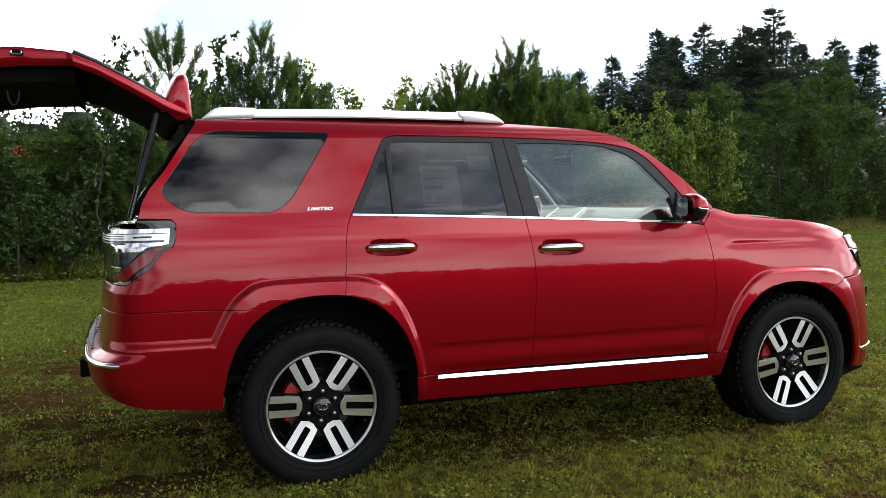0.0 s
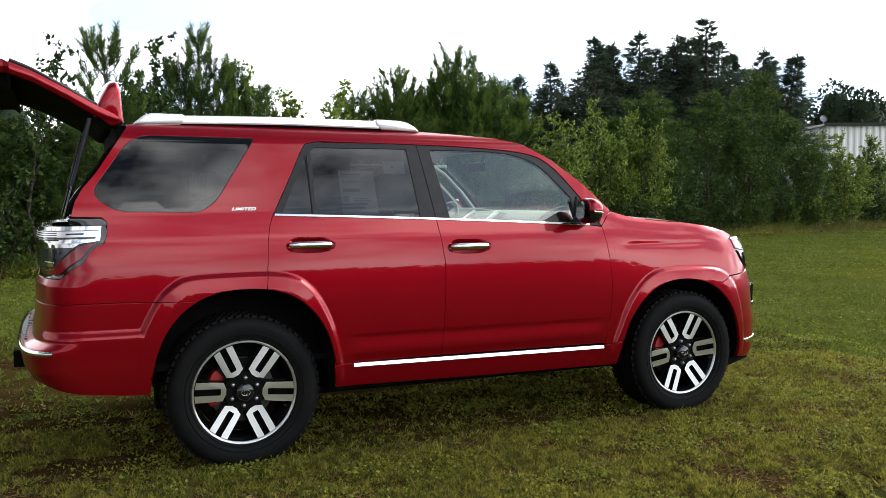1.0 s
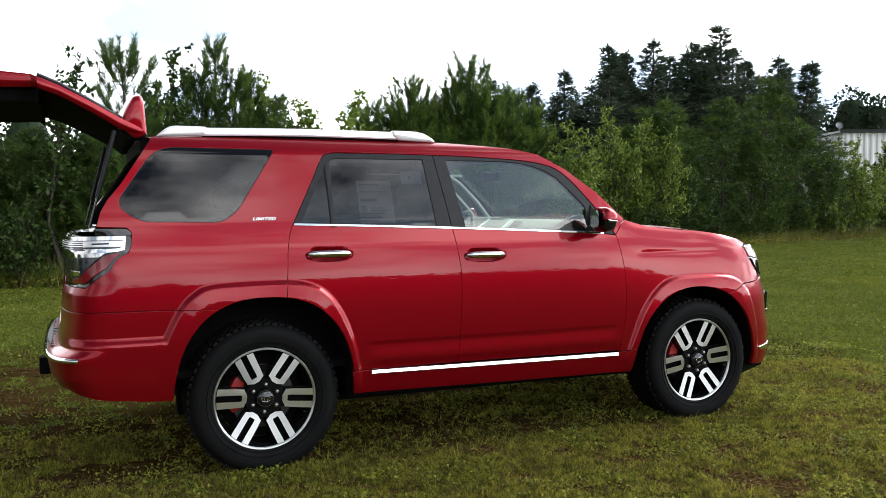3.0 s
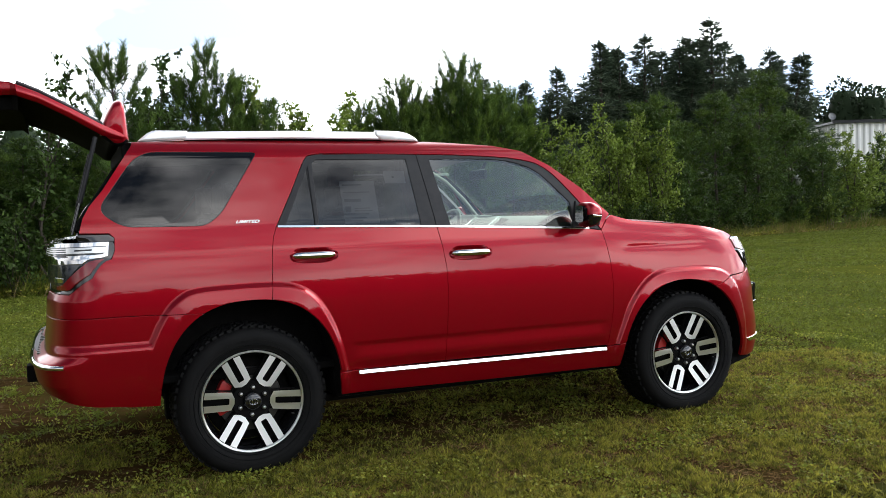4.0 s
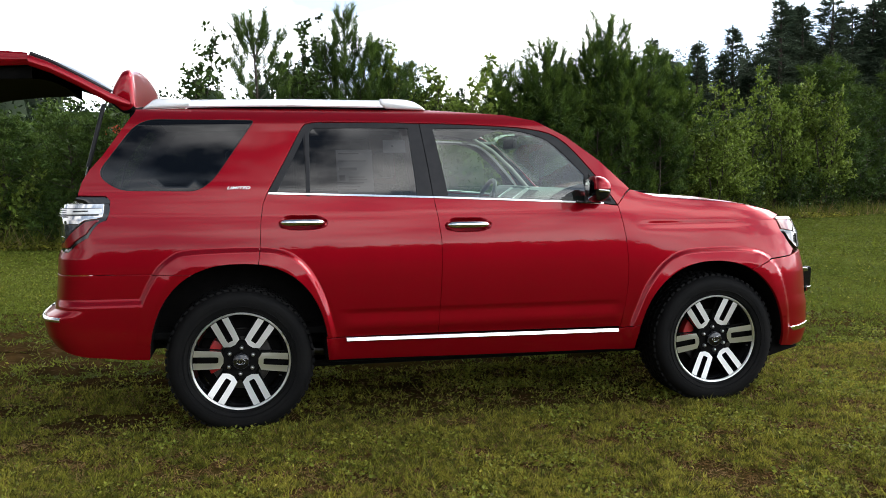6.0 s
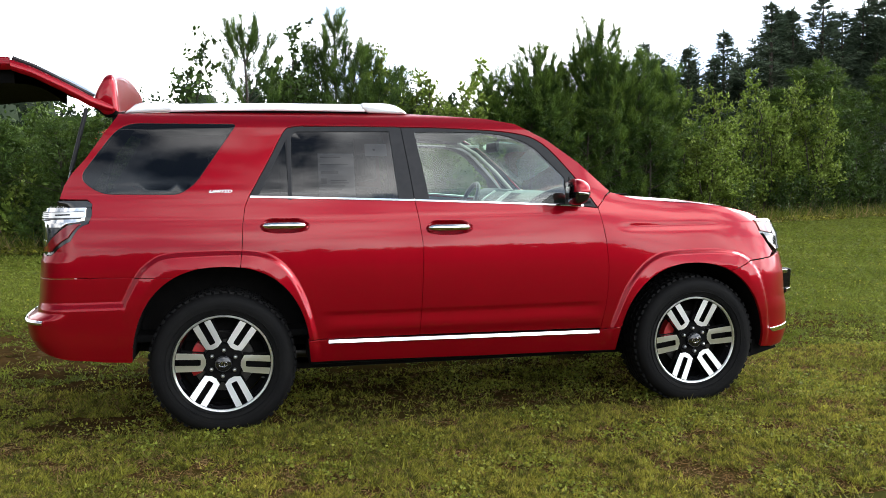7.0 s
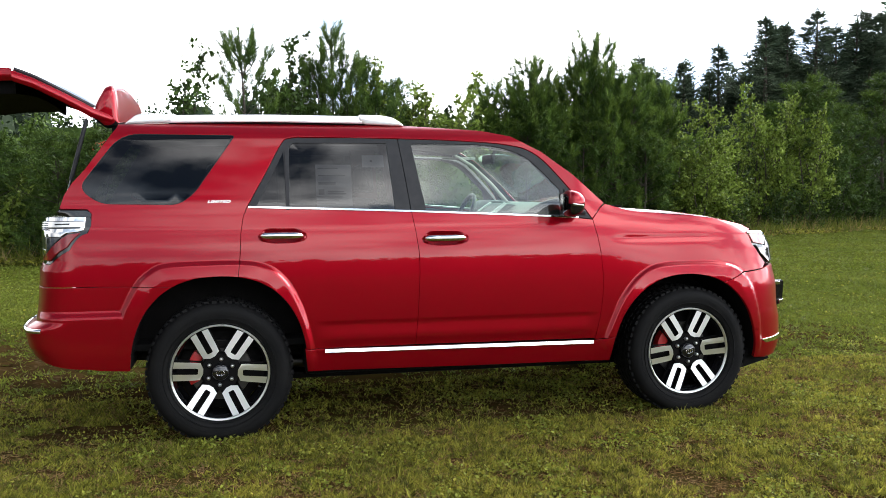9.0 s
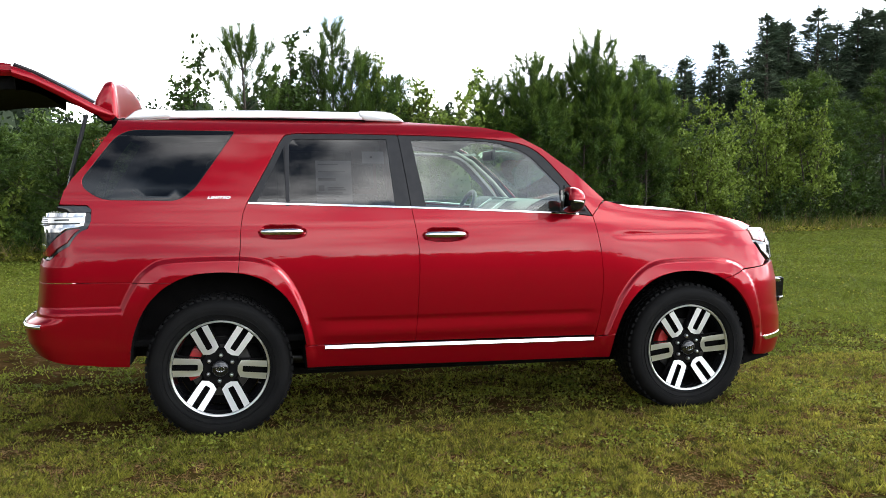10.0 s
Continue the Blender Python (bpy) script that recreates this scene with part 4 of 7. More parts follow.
def screen(a, y):
    # a runs from the header (0) to the cowl (1)
    hx, hz = 1.70 + 0.03 * (1 - (y / 0.68) ** 2), 1.688 + 0.012 * (1 - (y / 0.68) ** 2)
    cx, cz = 2.22 + 0.10 * (1 - (y / 0.8) ** 2), 1.255
    w = 1 + 0.10 * a
    return (hx + (cx - hx) * a, y * w, hz + (cz - hz) * a + 0.004 * math.sin(math.pi * a))


ws = grid_part("windscreen", np.linspace(0, 1, 14), np.linspace(-0.68, 0.68, 17), screen, GLASS_CLEAR, car, "clear curved windscreen")
ws.visible_shadow = False
for s in (-1, 1):
    v, f = tube_arrays([(2.165, s * 0.80, 1.25), (2.00, s * 0.745, 1.415), (1.83, s * 0.695, 1.555), (1.68, s * 0.665, 1.635)], [0.016, 0.016, 0.015, 0.014], 8)
    mesh_part("pillar_trim", v, f, PALE, car, "pale inner windscreen pillar", smooth=60)


BONNET_EDGE = [(2.245, 1.256), (2.41, 1.240), (2.80, 1.212), (3.05, 1.180), (3.19, 1.150), (3.26, 1.118)]
BONNET_WIDE = [-float(skin(np.array(to_u(x, z)), np.array(z))[1]) - 0.004 for x, z in BONNET_EDGE]


def bonnet(x, y):
    e = np.interp(x, [2.245, 2.41, 2.80, 3.05, 3.19, 3.27, 3.36, 3.46], [1.256, 1.240, 1.212, 1.180, 1.150, 1.118, 1.06, 0.97])
    wide = np.interp(x, [p[0] for p in BONNET_EDGE] + [3.36, 3.46], BONNET_WIDE + [BONNET_WIDE[-1] - 0.06, BONNET_WIDE[-1] - 0.16])
    yy = y * wide
    bulge = 0.012 * (1 - y * y) + 0.012 * (ease((abs(yy) - 0.34) / 0.05) - ease((abs(yy) - 0.60) / 0.08))
    nose = 0.10 * (1 - abs(y) ** 2) * ease((x - 2.9) / 0.5)
    return (x + nose, yy, float(e + bulge * ease((3.50 - x) / 0.25)))


grid_part("bonnet", np.linspace(2.25, 3.46, 40), np.linspace(-1, 1, 41), bonnet, RED, car, "red painted bonnet with raised edges")
for s in (-1, 1):
    part("bonnet_vent", box_bm(2.24, 2.42, s * 0.62 - 0.11, s * 0.62 + 0.11, 1.262, 1.272, 0.004), BLACK_MATT, car, "black cowl vent")
part("grille", prism_bm([(3.48, 0.86), (3.64, 0.86), (3.58, 1.05), (3.46, 1.08)], "y", -0.46, 0.46, 0.015), BLACK_GLOSS, car, "black grille")
for i in range(4):
    z = 0.885 + 0.05 * i
    part("grille_bar", box_bm(3.52, 3.655 - 0.02 * i, -0.44, 0.44, z, z + 0.018, 0.006), CHROME, car, "chrome grille bar")
part("grille_backing", box_bm(3.25, 3.46, -0.60, 0.60, 0.45, 1.02, 0.03), BLACK_MATT, car, "black radiator panel")
for s in (-1, 1):
    # fog lamp bracket at the bumper's front
    ys = sorted((s * 0.50, s * 0.66))
    part("fog_lamp_surround", prism_bm(rounded([(3.47, 0.60), (3.55, 0.595), (3.605, 0.625), (3.612, 0.770), (3.55, 0.775), (3.47, 0.75)], 0.015, 2), "y", ys[0], ys[1], 0.006), BLACK_GLOSS, car, "black fog lamp surround")
    part("fog_lamp_trim", prism_bm(rounded([(3.535, 0.742), (3.575, 0.742), (3.575, 0.764), (3.535, 0.768)], 0.004, 2), "y", s * 0.665 - 0.01, s * 0.665 + 0.01, 0.003), CHROME, car, "chrome fog lamp trim")
    part("fog_lamp_trim", prism_bm(rounded([(3.57, 0.612), (3.60, 0.625), (3.60, 0.648), (3.57, 0.640)], 0.004, 2), "y", s * 0.665 - 0.01, s * 0.665 + 0.01, 0.003), CHROME, car, "chrome fog lamp trim")
    part("arch_spoiler", prism_bm([(3.20, 0.235), (3.40, 0.29), (3.36, 0.36), (3.23, 0.36)], "y", s * 0.74 - 0.10, s * 0.74 + 0.10, 0.01), BLACK_MATT, car, "black air dam")

# ---- door handles with cups ----
def handle(x0, x1, z, s, door):
    cx = (x0 + x1) / 2
    cup = handle_cup(x0, x1, z)
    y = float(half_width(np.array(cx), np.array(z)))
    panel("handle_cup", cup, RED, door, "red recessed handle cup", off=-0.001, gap=0, flange=0.0, step=0.008, sides=(s,), dish=0.018)
    bm = bmesh.new()
    n, m = 14, 10
    rows = []
    for i in range(n + 1):
        t = i / n
        x = x0 + (x1 - x0) * t
        end = (1 - abs(2 * t - 1) ** 5) ** 0.5
        hz, hy = 0.006 + 0.0145 * end, 0.006 + 0.012 * end
        yo = y + 0.020 + 0.012 * (1 - (2 * t - 1) ** 2)
        rows.append([bm.verts.new((x, s * (yo + hy * math.cos(a)), z + 0.001 + hz * math.sin(a))) for a in [2 * math.pi * k / m for k in range(m)]])
    for a, b in zip(rows[:-1], rows[1:]):
        for k in range(m):
            bm.faces.new((a[k], a[(k + 1) % m], b[(k + 1) % m], b[k]))
    bm.faces.new(rows[0])
    bm.faces.new(rows[-1])
    for xx in (x0 + 0.025, x1 - 0.025):
        box_bm(xx - 0.014, xx + 0.014, min(s * (y - 0.01), s * (y + 0.03)), max(s * (y - 0.01), s * (y + 0.03)), z - 0.012, z + 0.012, 0.004, bm)
    part("door_handle", bm, CHROME, door, "chrome door handle", smooth=70)


for s in (-1, 1):
    for spot, leaves_ in zip(HANDLES, (doors_low, doors_low_f)):
        handle(*spot, s, next(d for d in leaves_ if d.bound_box[0][1] * s > 0 and d.bound_box[6][1] * s > 0))

# ---- roof rails ----
for s in (-1, 1):
    y0, y1 = sorted((s * 0.622, s * 0.662))
    yc, verts = s * 0.642, []
    cross = [(-0.019, -0.029), (-0.023, -0.022), (-0.017, 0.008), (-0.009, 0.014), (0.009, 0.014), (0.017, 0.008), (0.023, -0.022), (0.019, -0.029)]
    for x, z in ((-0.27, 1.776), (0.0, 1.783), (0.3, 1.788), (0.6, 1.787), (0.82, 1.786)):
        verts += [(x, yc + a, z + b) for a, b in cross]
    faces = [(8 * i + k, 8 * i + (k + 1) % 8, 8 * i + 8 + (k + 1) % 8, 8 * i + 8 + k) for i in range(4) for k in range(8)] + [tuple(range(8)), tuple(range(32, 40))]
    rail = mesh_part("roof_rail", verts, faces, SILVER, car, "silver roof rail on feet", smooth=25)
    part("rail_foot", prism_bm([(-0.500, 1.735), (-0.245, 1.748), (-0.240, 1.796), (-0.405, 1.796), (-0.44, 1.785)], "y", y0 - 0.006, y1 + 0.006, 0.014, 3), SILVER, rail, smooth=50)
    part("rail_foot", prism_bm([(0.835, 1.752), (1.072, 1.745), (1.04, 1.772), (0.995, 1.796), (0.94, 1.806), (0.800, 1.809), (0.800, 1.775)], "y", y0 - 0.006, y1 + 0.006, 0.014, 3), SILVER, rail, smooth=50)
    # added black filler that stands in for the shaded gap below the bar
    part("rail_gasket", box_bm(-0.26, 0.84, y0 + 0.012, y1 - 0.012, 1.738, 1.768, 0.003), BLACK_MATT, rail, "black strip standing in for the dark gap under the rail")

# ---- door mirrors ----
for s in (-1, 1):
    bm = bmesh.new()
    bmesh.ops.create_uvsphere(bm, u_segments=24, v_segments=14, radius=1.0)
    for v in bm.verts:
        x, y, z = v.co
        sx = abs(x) ** 0.75 * (1 if x > 0 else -1)
        sy = abs(y) ** 0.6 * (1 if y > 0 else -1)
        sz = abs(z) ** 0.7 * (1 if z > 0 else -1)
        v.co = Vector((1.958 + 0.074 * sx * (1.0 if x > 0 else 0.5), s * (1.062 + 0.090 * sy), 1.290 + 0.074 * sz * (1 - 0.25 * max(x, 0))))
    low = [f for f in bm.faces if f.calc_center_median().z < 1.288]
    for f in low:
        f.material_index = 1
    for f in bm.faces:
        if f.calc_center_median().x < 1.926 and f.normal.x < -0.6:
            f.material_index = 1
    mir = part("door_mirror", bm, [RED, BLACK_GLOSS], car, "red door mirror with black base and chrome edge", smooth=70)
    gl = bmesh.new()
    for off in (0.0, 0.006):
        gl_v = [gl.verts.new((1.925 - 0.25 * (y - 0.985) + off, s * y, z)) for y, z in rounded([(0.995, 1.245), (1.135, 1.250), (1.13, 1.345), (1.0, 1.345)], 0.025, 3)]
        gl.faces.new(gl_v)
    part("mirror_glass", gl, MIRROR_GLASS, mir, "mirror pane")
    part("indicator", prism_bm(rounded([(1.935, 1.292), (1.998, 1.285), (2.000, 1.275), (1.94, 1.276)], 0.003, 2), "y", s * 1.105 - 0.056, s * 1.105 + 0.056, 0.003), CHROME, mir, "bright indicator strip")
    part("mirror_arm", prism_bm([(s * 0.93, 1.218), (s * 1.05, 1.225), (s * 1.05, 1.250), (s * 0.93, 1.255)], "x", 1.94, 2.06, 0.010), BLACK_TRIM, mir, "black mirror arm")
    part("mirror_sail", prism_bm([(1.96, 1.207), (2.135, 1.200), (2.05, 1.30), (1.975, 1.375)], "y", s * 0.905 - 0.012, s * 0.905 + 0.012, 0.005), BLACK_TRIM, mir, "black mirror base plate")

# ---- open tailgate ----
def gate_section(y):
    """Outer and inner line of the raised gate at a half-width y, from the hinge to its lower edge."""
    k = (y / 0.72) ** 2
    outer = [(-0.555, 1.765), (-0.66, 1.815), (-0.80, 1.893), (-0.95, 1.970), (-1.045, 2.006), (-1.075, 2.018), (-1.28, 2.030), (-1.48, 2.010), (-1.60, 1.965)]
    inner = [(-0.565, 1.735), (-0.665, 1.762), (-0.80, 1.842), (-0.94, 1.915), (-1.040, 1.950), (-1.070, 1.955), (-1.28, 1.945), (-1.46, 1.920), (-1.585, 1.895)]
    return [(x, z + 0.05 * (1 - k)) for x, z in outer], [(x, z + 0.045 * (1 - k)) for x, z in inner]


def gate_half(i, n=9):
    return float(np.interp(i / (n - 1), [0, 0.375, 0.5, 0.625, 1.0], [0.62, 0.705, 0.72, 0.60, 0.585]))


def gate_sheet(name, which, mat, rows, span, off=0.0, label="", parent=None):
    ys = np.linspace(-span, span, 17)
    verts, faces = [], []
    for i in rows:
        for t in ys:
            y = t * gate_half(i)
            x, z = gate_section(y)[which][i]
            verts.append((x, y, z + off))
    n = len(ys)
    for a in range(len(rows) - 1):
        for b in range(n - 1):
            faces.append((a * n + b, a * n + b + 1, (a + 1) * n + b + 1, (a + 1) * n + b))
    return mesh_part(name, verts, faces, mat, parent, label, smooth=50)


gate = gate_sheet("tailgate", 0, RED, list(range(9)), 1.0, label="raised red tailgate with rear spoiler", parent=car)
gate_sheet("tailgate_lining", 1, BLACK_MATT, list(range(4, 9)), 0.93, off=-0.070, label="black plastic inner lining", parent=gate)
gate_sheet("gate_inner_frame", 1, BLACK_MATT, list(range(9)), 1.0, label="black inner frame", parent=gate)
for s in (-1, 1):
    verts, faces = [], []
    for i in range(4, 9):
        y = s * gate_half(i) * 0.93
        x, z = gate_section(y)[1][i]
        verts += [(x, y, z + 0.004), (x, y - s * 0.004, z - 0.035), (x, y - s * 0.012, z - 0.071)]
    for i in range(4):
        for k in range(2):
            faces.append((i * 3 + k, i * 3 + k + 1, i * 3 + 4 + k, i * 3 + 3 + k))
    mesh_part("lining_skirt", verts, faces, BLACK_MATT, gate, "black lining side", smooth=60)
gate_sheet("rear_pane", 0, GLASS_TINT, list(range(1, 4)), 0.80, off=0.006, label="dark rear window pane", parent=gate)
# rolled edge of the gate on both sides
for s in (-1, 1):
    verts, faces = [], []
    for i in range(9):
        y = s * gate_half(i)
        o, n_ = gate_section(y)
        (ox, oz), (ix, iz) = o[i], n_[i]
        verts += [(ox, y, oz), (ox * 0.7 + ix * 0.3, y + s * 0.012, oz * 0.7 + iz * 0.3), (ox * 0.3 + ix * 0.7, y + s * 0.012, oz * 0.3 + iz * 0.7), (ix, y, iz)]
    for i in range(8):
        for k in range(3):
            faces.append((i * 4 + k, i * 4 + k + 1, i * 4 + 5 + k, i * 4 + 4 + k))
    mesh_part("gate_edge", verts, faces, RED, gate, "red rolled gate edge", smooth=60)
    v, f = tube_arrays([(gate_section(0.66)[0][i][0], s * gate_half(i) * 0.93, gate_section(0.66)[0][i][1] + 0.006) for i in range(1, 5)], 0.012, 6)
    mesh_part("pane_seal", v, f, BLACK_TRIM, gate, "black window seal", smooth=60)
part("gate_rear_edge", prism_bm([(-1.585, 1.905), (-1.60, 1.985), (-1.625, 1.975), (-1.62, 1.90)], "y", -0.69, 0.69, 0.008), RED, gate, "red lower lip")
v, f = tube_arrays([(-1.305 + 0.024 * math.cos(a), -0.50, 1.860 - 0.066 * math.sin(a)) for a in np.linspace(0, math.pi, 10)], 0.005, 6)
mesh_part("pull_strap", v, f, BLACK_TRIM, gate, "black pull loop", smooth=60)
catch = part("gate_catch", box_bm(-1.292, -1.238, -0.722, -0.708, 1.986, 2.014, 0.005), BLACK_MATT, gate, "dark catch in the gate's edge")
v, f = tube_arrays([(-1.286, -0.722, 2.006), (-1.286, -0.736, 1.998), (-1.284, -0.736, 1.990), (-1.248, -0.736, 1.990), (-1.246, -0.736, 1.998), (-1.246, -0.722, 2.006)], 0.0035, 6)
mesh_part("catch_loop", v, f, CHROME, catch, "bright wire loop", smooth=60)
SP = rounded([(-0.598, 1.706), (-0.552, 1.714), (-0.528, 1.74), (-0.545, 1.93), (-0.562, 1.953), (-0.600, 1.945), (-0.648, 1.862), (-0.668, 1.765)], [0.02, 0.02, 0.01, 0.03, 0.03, 0.04, 0.03, 0.01], 4)
bm = bmesh.new()
rows = []
for t in (-1.0, -0.995, -0.98, -0.955, -0.92, -0.86, -0.7, -0.45, -0.15, 0.15, 0.45, 0.7, 0.86, 0.92, 0.955, 0.98, 0.995, 1.0):
    y = t * 0.625
    k = float(np.interp(abs(t), [0.0, 0.86, 0.92, 0.955, 0.98, 0.995, 1.0], [1.0, 1.0, 0.985, 0.95, 0.88, 0.78, 0.62]))
    rows.append([bm.verts.new((-0.60 + (x + 0.60) * k, y, 1.81 + (z - 1.81) * k + 0.045 * (1 - t * t))) for x, z in SP])
for a, b in zip(rows[:-1], rows[1:]):
    for k in range(len(SP)):
        bm.faces.new((a[k], a[(k + 1) % len(SP)], b[(k + 1) % len(SP)], b[k]))
bm.faces.new(rows[0])
bm.faces.new(rows[-1])
bm.normal_update()
bmesh.ops.recalc_face_normals(bm, faces=bm.faces)
for fc in bm.faces:
    if fc.normal.z < -0.25:
        fc.material_index = 1
part("rear_spoiler", bm, [RED, BLACK_MATT], gate, "red roof spoiler", smooth=60)
for s in (-1, 1):
    top, foot = Vector((-0.694, s * 0.63, 1.762)), Vector((-0.822, s * 0.66, 1.268))
    v, f = tube_arrays([top, top.lerp(foot, 0.68)], 0.0115, 10)
    st = mesh_part("gas_strut", v, f, BLACK_TRIM, car, "black gas strut holding the gate", smooth=60)
    v, f = tube_arrays([top.lerp(foot, 0.66), foot], 0.006, 8)
    mesh_part("piston_rod", v, f, BLACK_GLOSS, st, smooth=60)
# rear opening: jambs, dark load bay
for s in (-1, 1):
    line = [(-0.512, 1.700), (-0.572, 1.605), (-0.652, 1.485), (-0.715, 1.40), (-0.755, 1.33), (-0.775, 1.27)]
    bm = bmesh.new()
    prev = None
    for x, z in line:
        w = float(half_width(np.array(x), np.array(z)))
        cur = [bm.verts.new((x - 0.026, s * (w + (0.002 if s > 0 else -0.006)), z)), bm.verts.new((x - 0.030 if s > 0 else x - 0.020, s * (w - 0.045), z)),
               bm.verts.new((x - 0.005, s * (w - 0.08), z)), bm.verts.new((x + 0.10, s * (w - 0.10), z))]
        if prev:
            for k in range(3):
                bm.faces.new((prev[k], prev[k + 1], cur[k + 1], cur[k]))
        prev = cur
    part("gate_jamb", bm, BLACK_MATT, car, "black sealed door jamb", smooth=60)
    part("bay_lining", prism_bm([(-0.70, 0.98), (0.15, 0.98), (0.15, 1.24), (-0.70, 1.24)], "y", s * 0.80 - 0.02, s * 0.80 + 0.02, 0.01), BLACK_MATT, car, "black load bay lining")

part("rear_header", box_bm(-0.57, -0.50, -0.60, 0.60, 1.655, 1.735, 0.012), BLACK_MATT, car, "black lining above the rear opening")

# step plate on the rear bumper
arc = [(-0.925 - 0.115 * math.cos(math.radians(a)) ** 0.6, 0.62 * math.sin(math.radians(a))) for a in range(-88, 89, 8)]
out2d = [(x, y) for x, y in arc] + [(-0.80, 0.60), (-0.80, -0.60)]
step_plate = part("bumper_step", prism_bm(out2d, "z", 0.640, 0.668, 0.005), BLACK_TRIM, car, "dark ribbed bumper step plate", smooth=40)
for i in range(17):
    y = -0.56 + 0.07 * i
    part("step_rib", box_bm(-1.015, -0.93, y - 0.010, y + 0.010, 0.667, 0.676, 0.003), STEEL, step_plate)
us = np.linspace(float(wing(np.array(0.645))[2]) - WRAP, to_u(-0.885, 0.645), 22)
lip = [tuple(p) for p in skin(us, np.full(22, 0.645)) + skin_normals(us, np.full(22, 0.645)) * 0.002]
lip = lip[::-1] + [(x, -y, z) for x, y, z in lip[1:]]
v, f = tube_arrays(lip, 0.013, 8)
mesh_part("step_lip", v, f, CHROME, step_plate, "chrome edge round the step", smooth=60)
part("tow_hitch", box_bm(-1.088, -0.85, -0.05, 0.05, 0.44, 0.535, 0.008), BLACK_MATT, car, "black tow hitch")

# door posts, and the open driver's door on the far side
for s in (-1, 1):
    line = [(1.02, 0.50, 0.885), (1.03, 1.20, 0.885), (1.00, 1.45, 0.795), (0.975, 1.665, 0.715)]
    bm = bmesh.new()
    prev = None
    for x, z, y in line:
        cur = [bm.verts.new((x - 0.07, s * y, z)), bm.verts.new((x + 0.10, s * y, z)), bm.verts.new((x + 0.10, s * (y - 0.07), z)), bm.verts.new((x - 0.07, s * (y - 0.07), z))]
        if prev:
            for k in range(4):
                bm.faces.new((prev[k], prev[(k + 1) % 4], cur[(k + 1) % 4], cur[k]))
        prev = cur
    part("door_post", bm, RED_DULL, car, "red painted door post", smooth=40)
panel("front_door_inner", front_door, DASH, car, "dark inner lining of the open door", off=-0.05, gap=0.004, step=0.06, flange=0.0, sides=(1,))
hinge = Vector((2.17, 0.90, 0))
swing = Matrix.Translation(hinge) @ Matrix.Rotation(math.radians(-55), 4, "Z") @ Matrix.Translation(-hinge)
for o in car.children:
    nm = o.name.split(".")[0]
    if nm in ("front_door", "front_door_inner", "front_window_frame", "front_window_pane", "front_belt_trim", "door_mirror", "door_handle", "handle_cup"):
        c = sum((Vector(v) for v in o.bound_box), Vector()) / 8
        if c.y > 0 and (c.x > 1.1 or nm.startswith("front")):
            o.matrix_basis = swing

# ---- underside, wheel wells ----
for s in (-1, 1):
    part("well_wall", box_bm(-0.50, 0.52, s * 0.655 - 0.012, s * 0.655 + 0.012, 0.42, 0.98, 0.005), BLACK_MATT, car, "black inner wall of the wheel arch")
part("floor_pan", box_bm(0.46, 2.30, -0.85, 0.85, 0.33, 0.50, 0.03), BLACK_MATT, car, "black underbody")
part("floor_pan", box_bm(-0.30, 3.00, -0.55, 0.55, 0.24, 0.50, 0.05), BLACK_MATT, car, "black underbody")
part("bay_floor", box_bm(-0.85, 2.3, -0.84, 0.84, 0.50, 0.54, 0.01), BLACK_MATT, car, "dark carpeted floor")
for s in (-1, 1):
    part("frame_rail", box_bm(-0.40, 3.20, s * 0.50 - 0.05, s * 0.50 + 0.05, 0.25, 0.40, 0.012), BLACK_MATT, car, "black chassis rail")
    for ax, arch in ((AXLE_R, ARCH_R), (AXLE_F, ARCH_F)):
        verts, faces = [], []
        for i, (x, z) in enumerate(arch):
            verts += [(x, s * (float(half_width(np.array(x), np.array(z + 0.004))) - 0.014), z + 0.006), (x, s * 0.50, z + 0.010)]
        c0 = len(verts)
        verts += [(ax, s * 0.50, 0.30)]
        for i in range(len(arch) - 1):
            faces.append((2 * i, 2 * i + 1, 2 * i + 3, 2 * i + 2))
            faces.append((2 * i + 1, 2 * i + 3, c0))
        mesh_part("wheel_arch_liner", verts, faces, BLACK_MATT, car, "black wheel arch liner", smooth=50)
for ax in (AXLE_R, AXLE_F):
    v, f = tube_arrays([(ax, -0.74, HUB_Z), (ax, -0.15, HUB_Z), (ax, 0.15, HUB_Z), (ax, 0.74, HUB_Z)], [0.05, 0.05, 0.09, 0.05], 12)
    mesh_part("axle", v, f, BLACK_MATT, car, "black axle", smooth=60)
v, f = tube_arrays([(1.4, -0.35, 0.36), (0.5, -0.62, 0.36), (0.18, -0.62, 0.38), (-0.3, -0.60, 0.50), (-0.55, -0.62, 0.44), (-0.70, -0.62, 0.47)], 0.032, 10)
mesh_part("exhaust_pipe", v, f, STEEL, car, "steel exhaust pipe", smooth=60)
v, f = tube_arrays([(-0.02, -0.58, 0.42), (0.05, -0.58, 0.75)], 0.035, 10)
mesh_part("shock_absorber", v, f, BLACK_GLOSS, car, "black rear damper", smooth=60)

# ---- cabin ----
dash = part("dashboard", prism_bm([(1.80, 0.90), (1.78, 1.14), (1.84, 1.23), (1.94, 1.280), (2.15, 1.284), (2.22, 0.90)], "y", -0.78, 0.78, 0.025), DASH, car, "dark grey dashboard", smooth=40)
part("centre_stack", prism_bm([(1.74, 0.80), (1.71, 1.06), (1.75, 1.22), (1.84, 1.280), (1.95, 1.270), (1.95, 0.80)], "y", -0.17, 0.17, 0.015), DASH, dash, "centre stack", smooth=40)
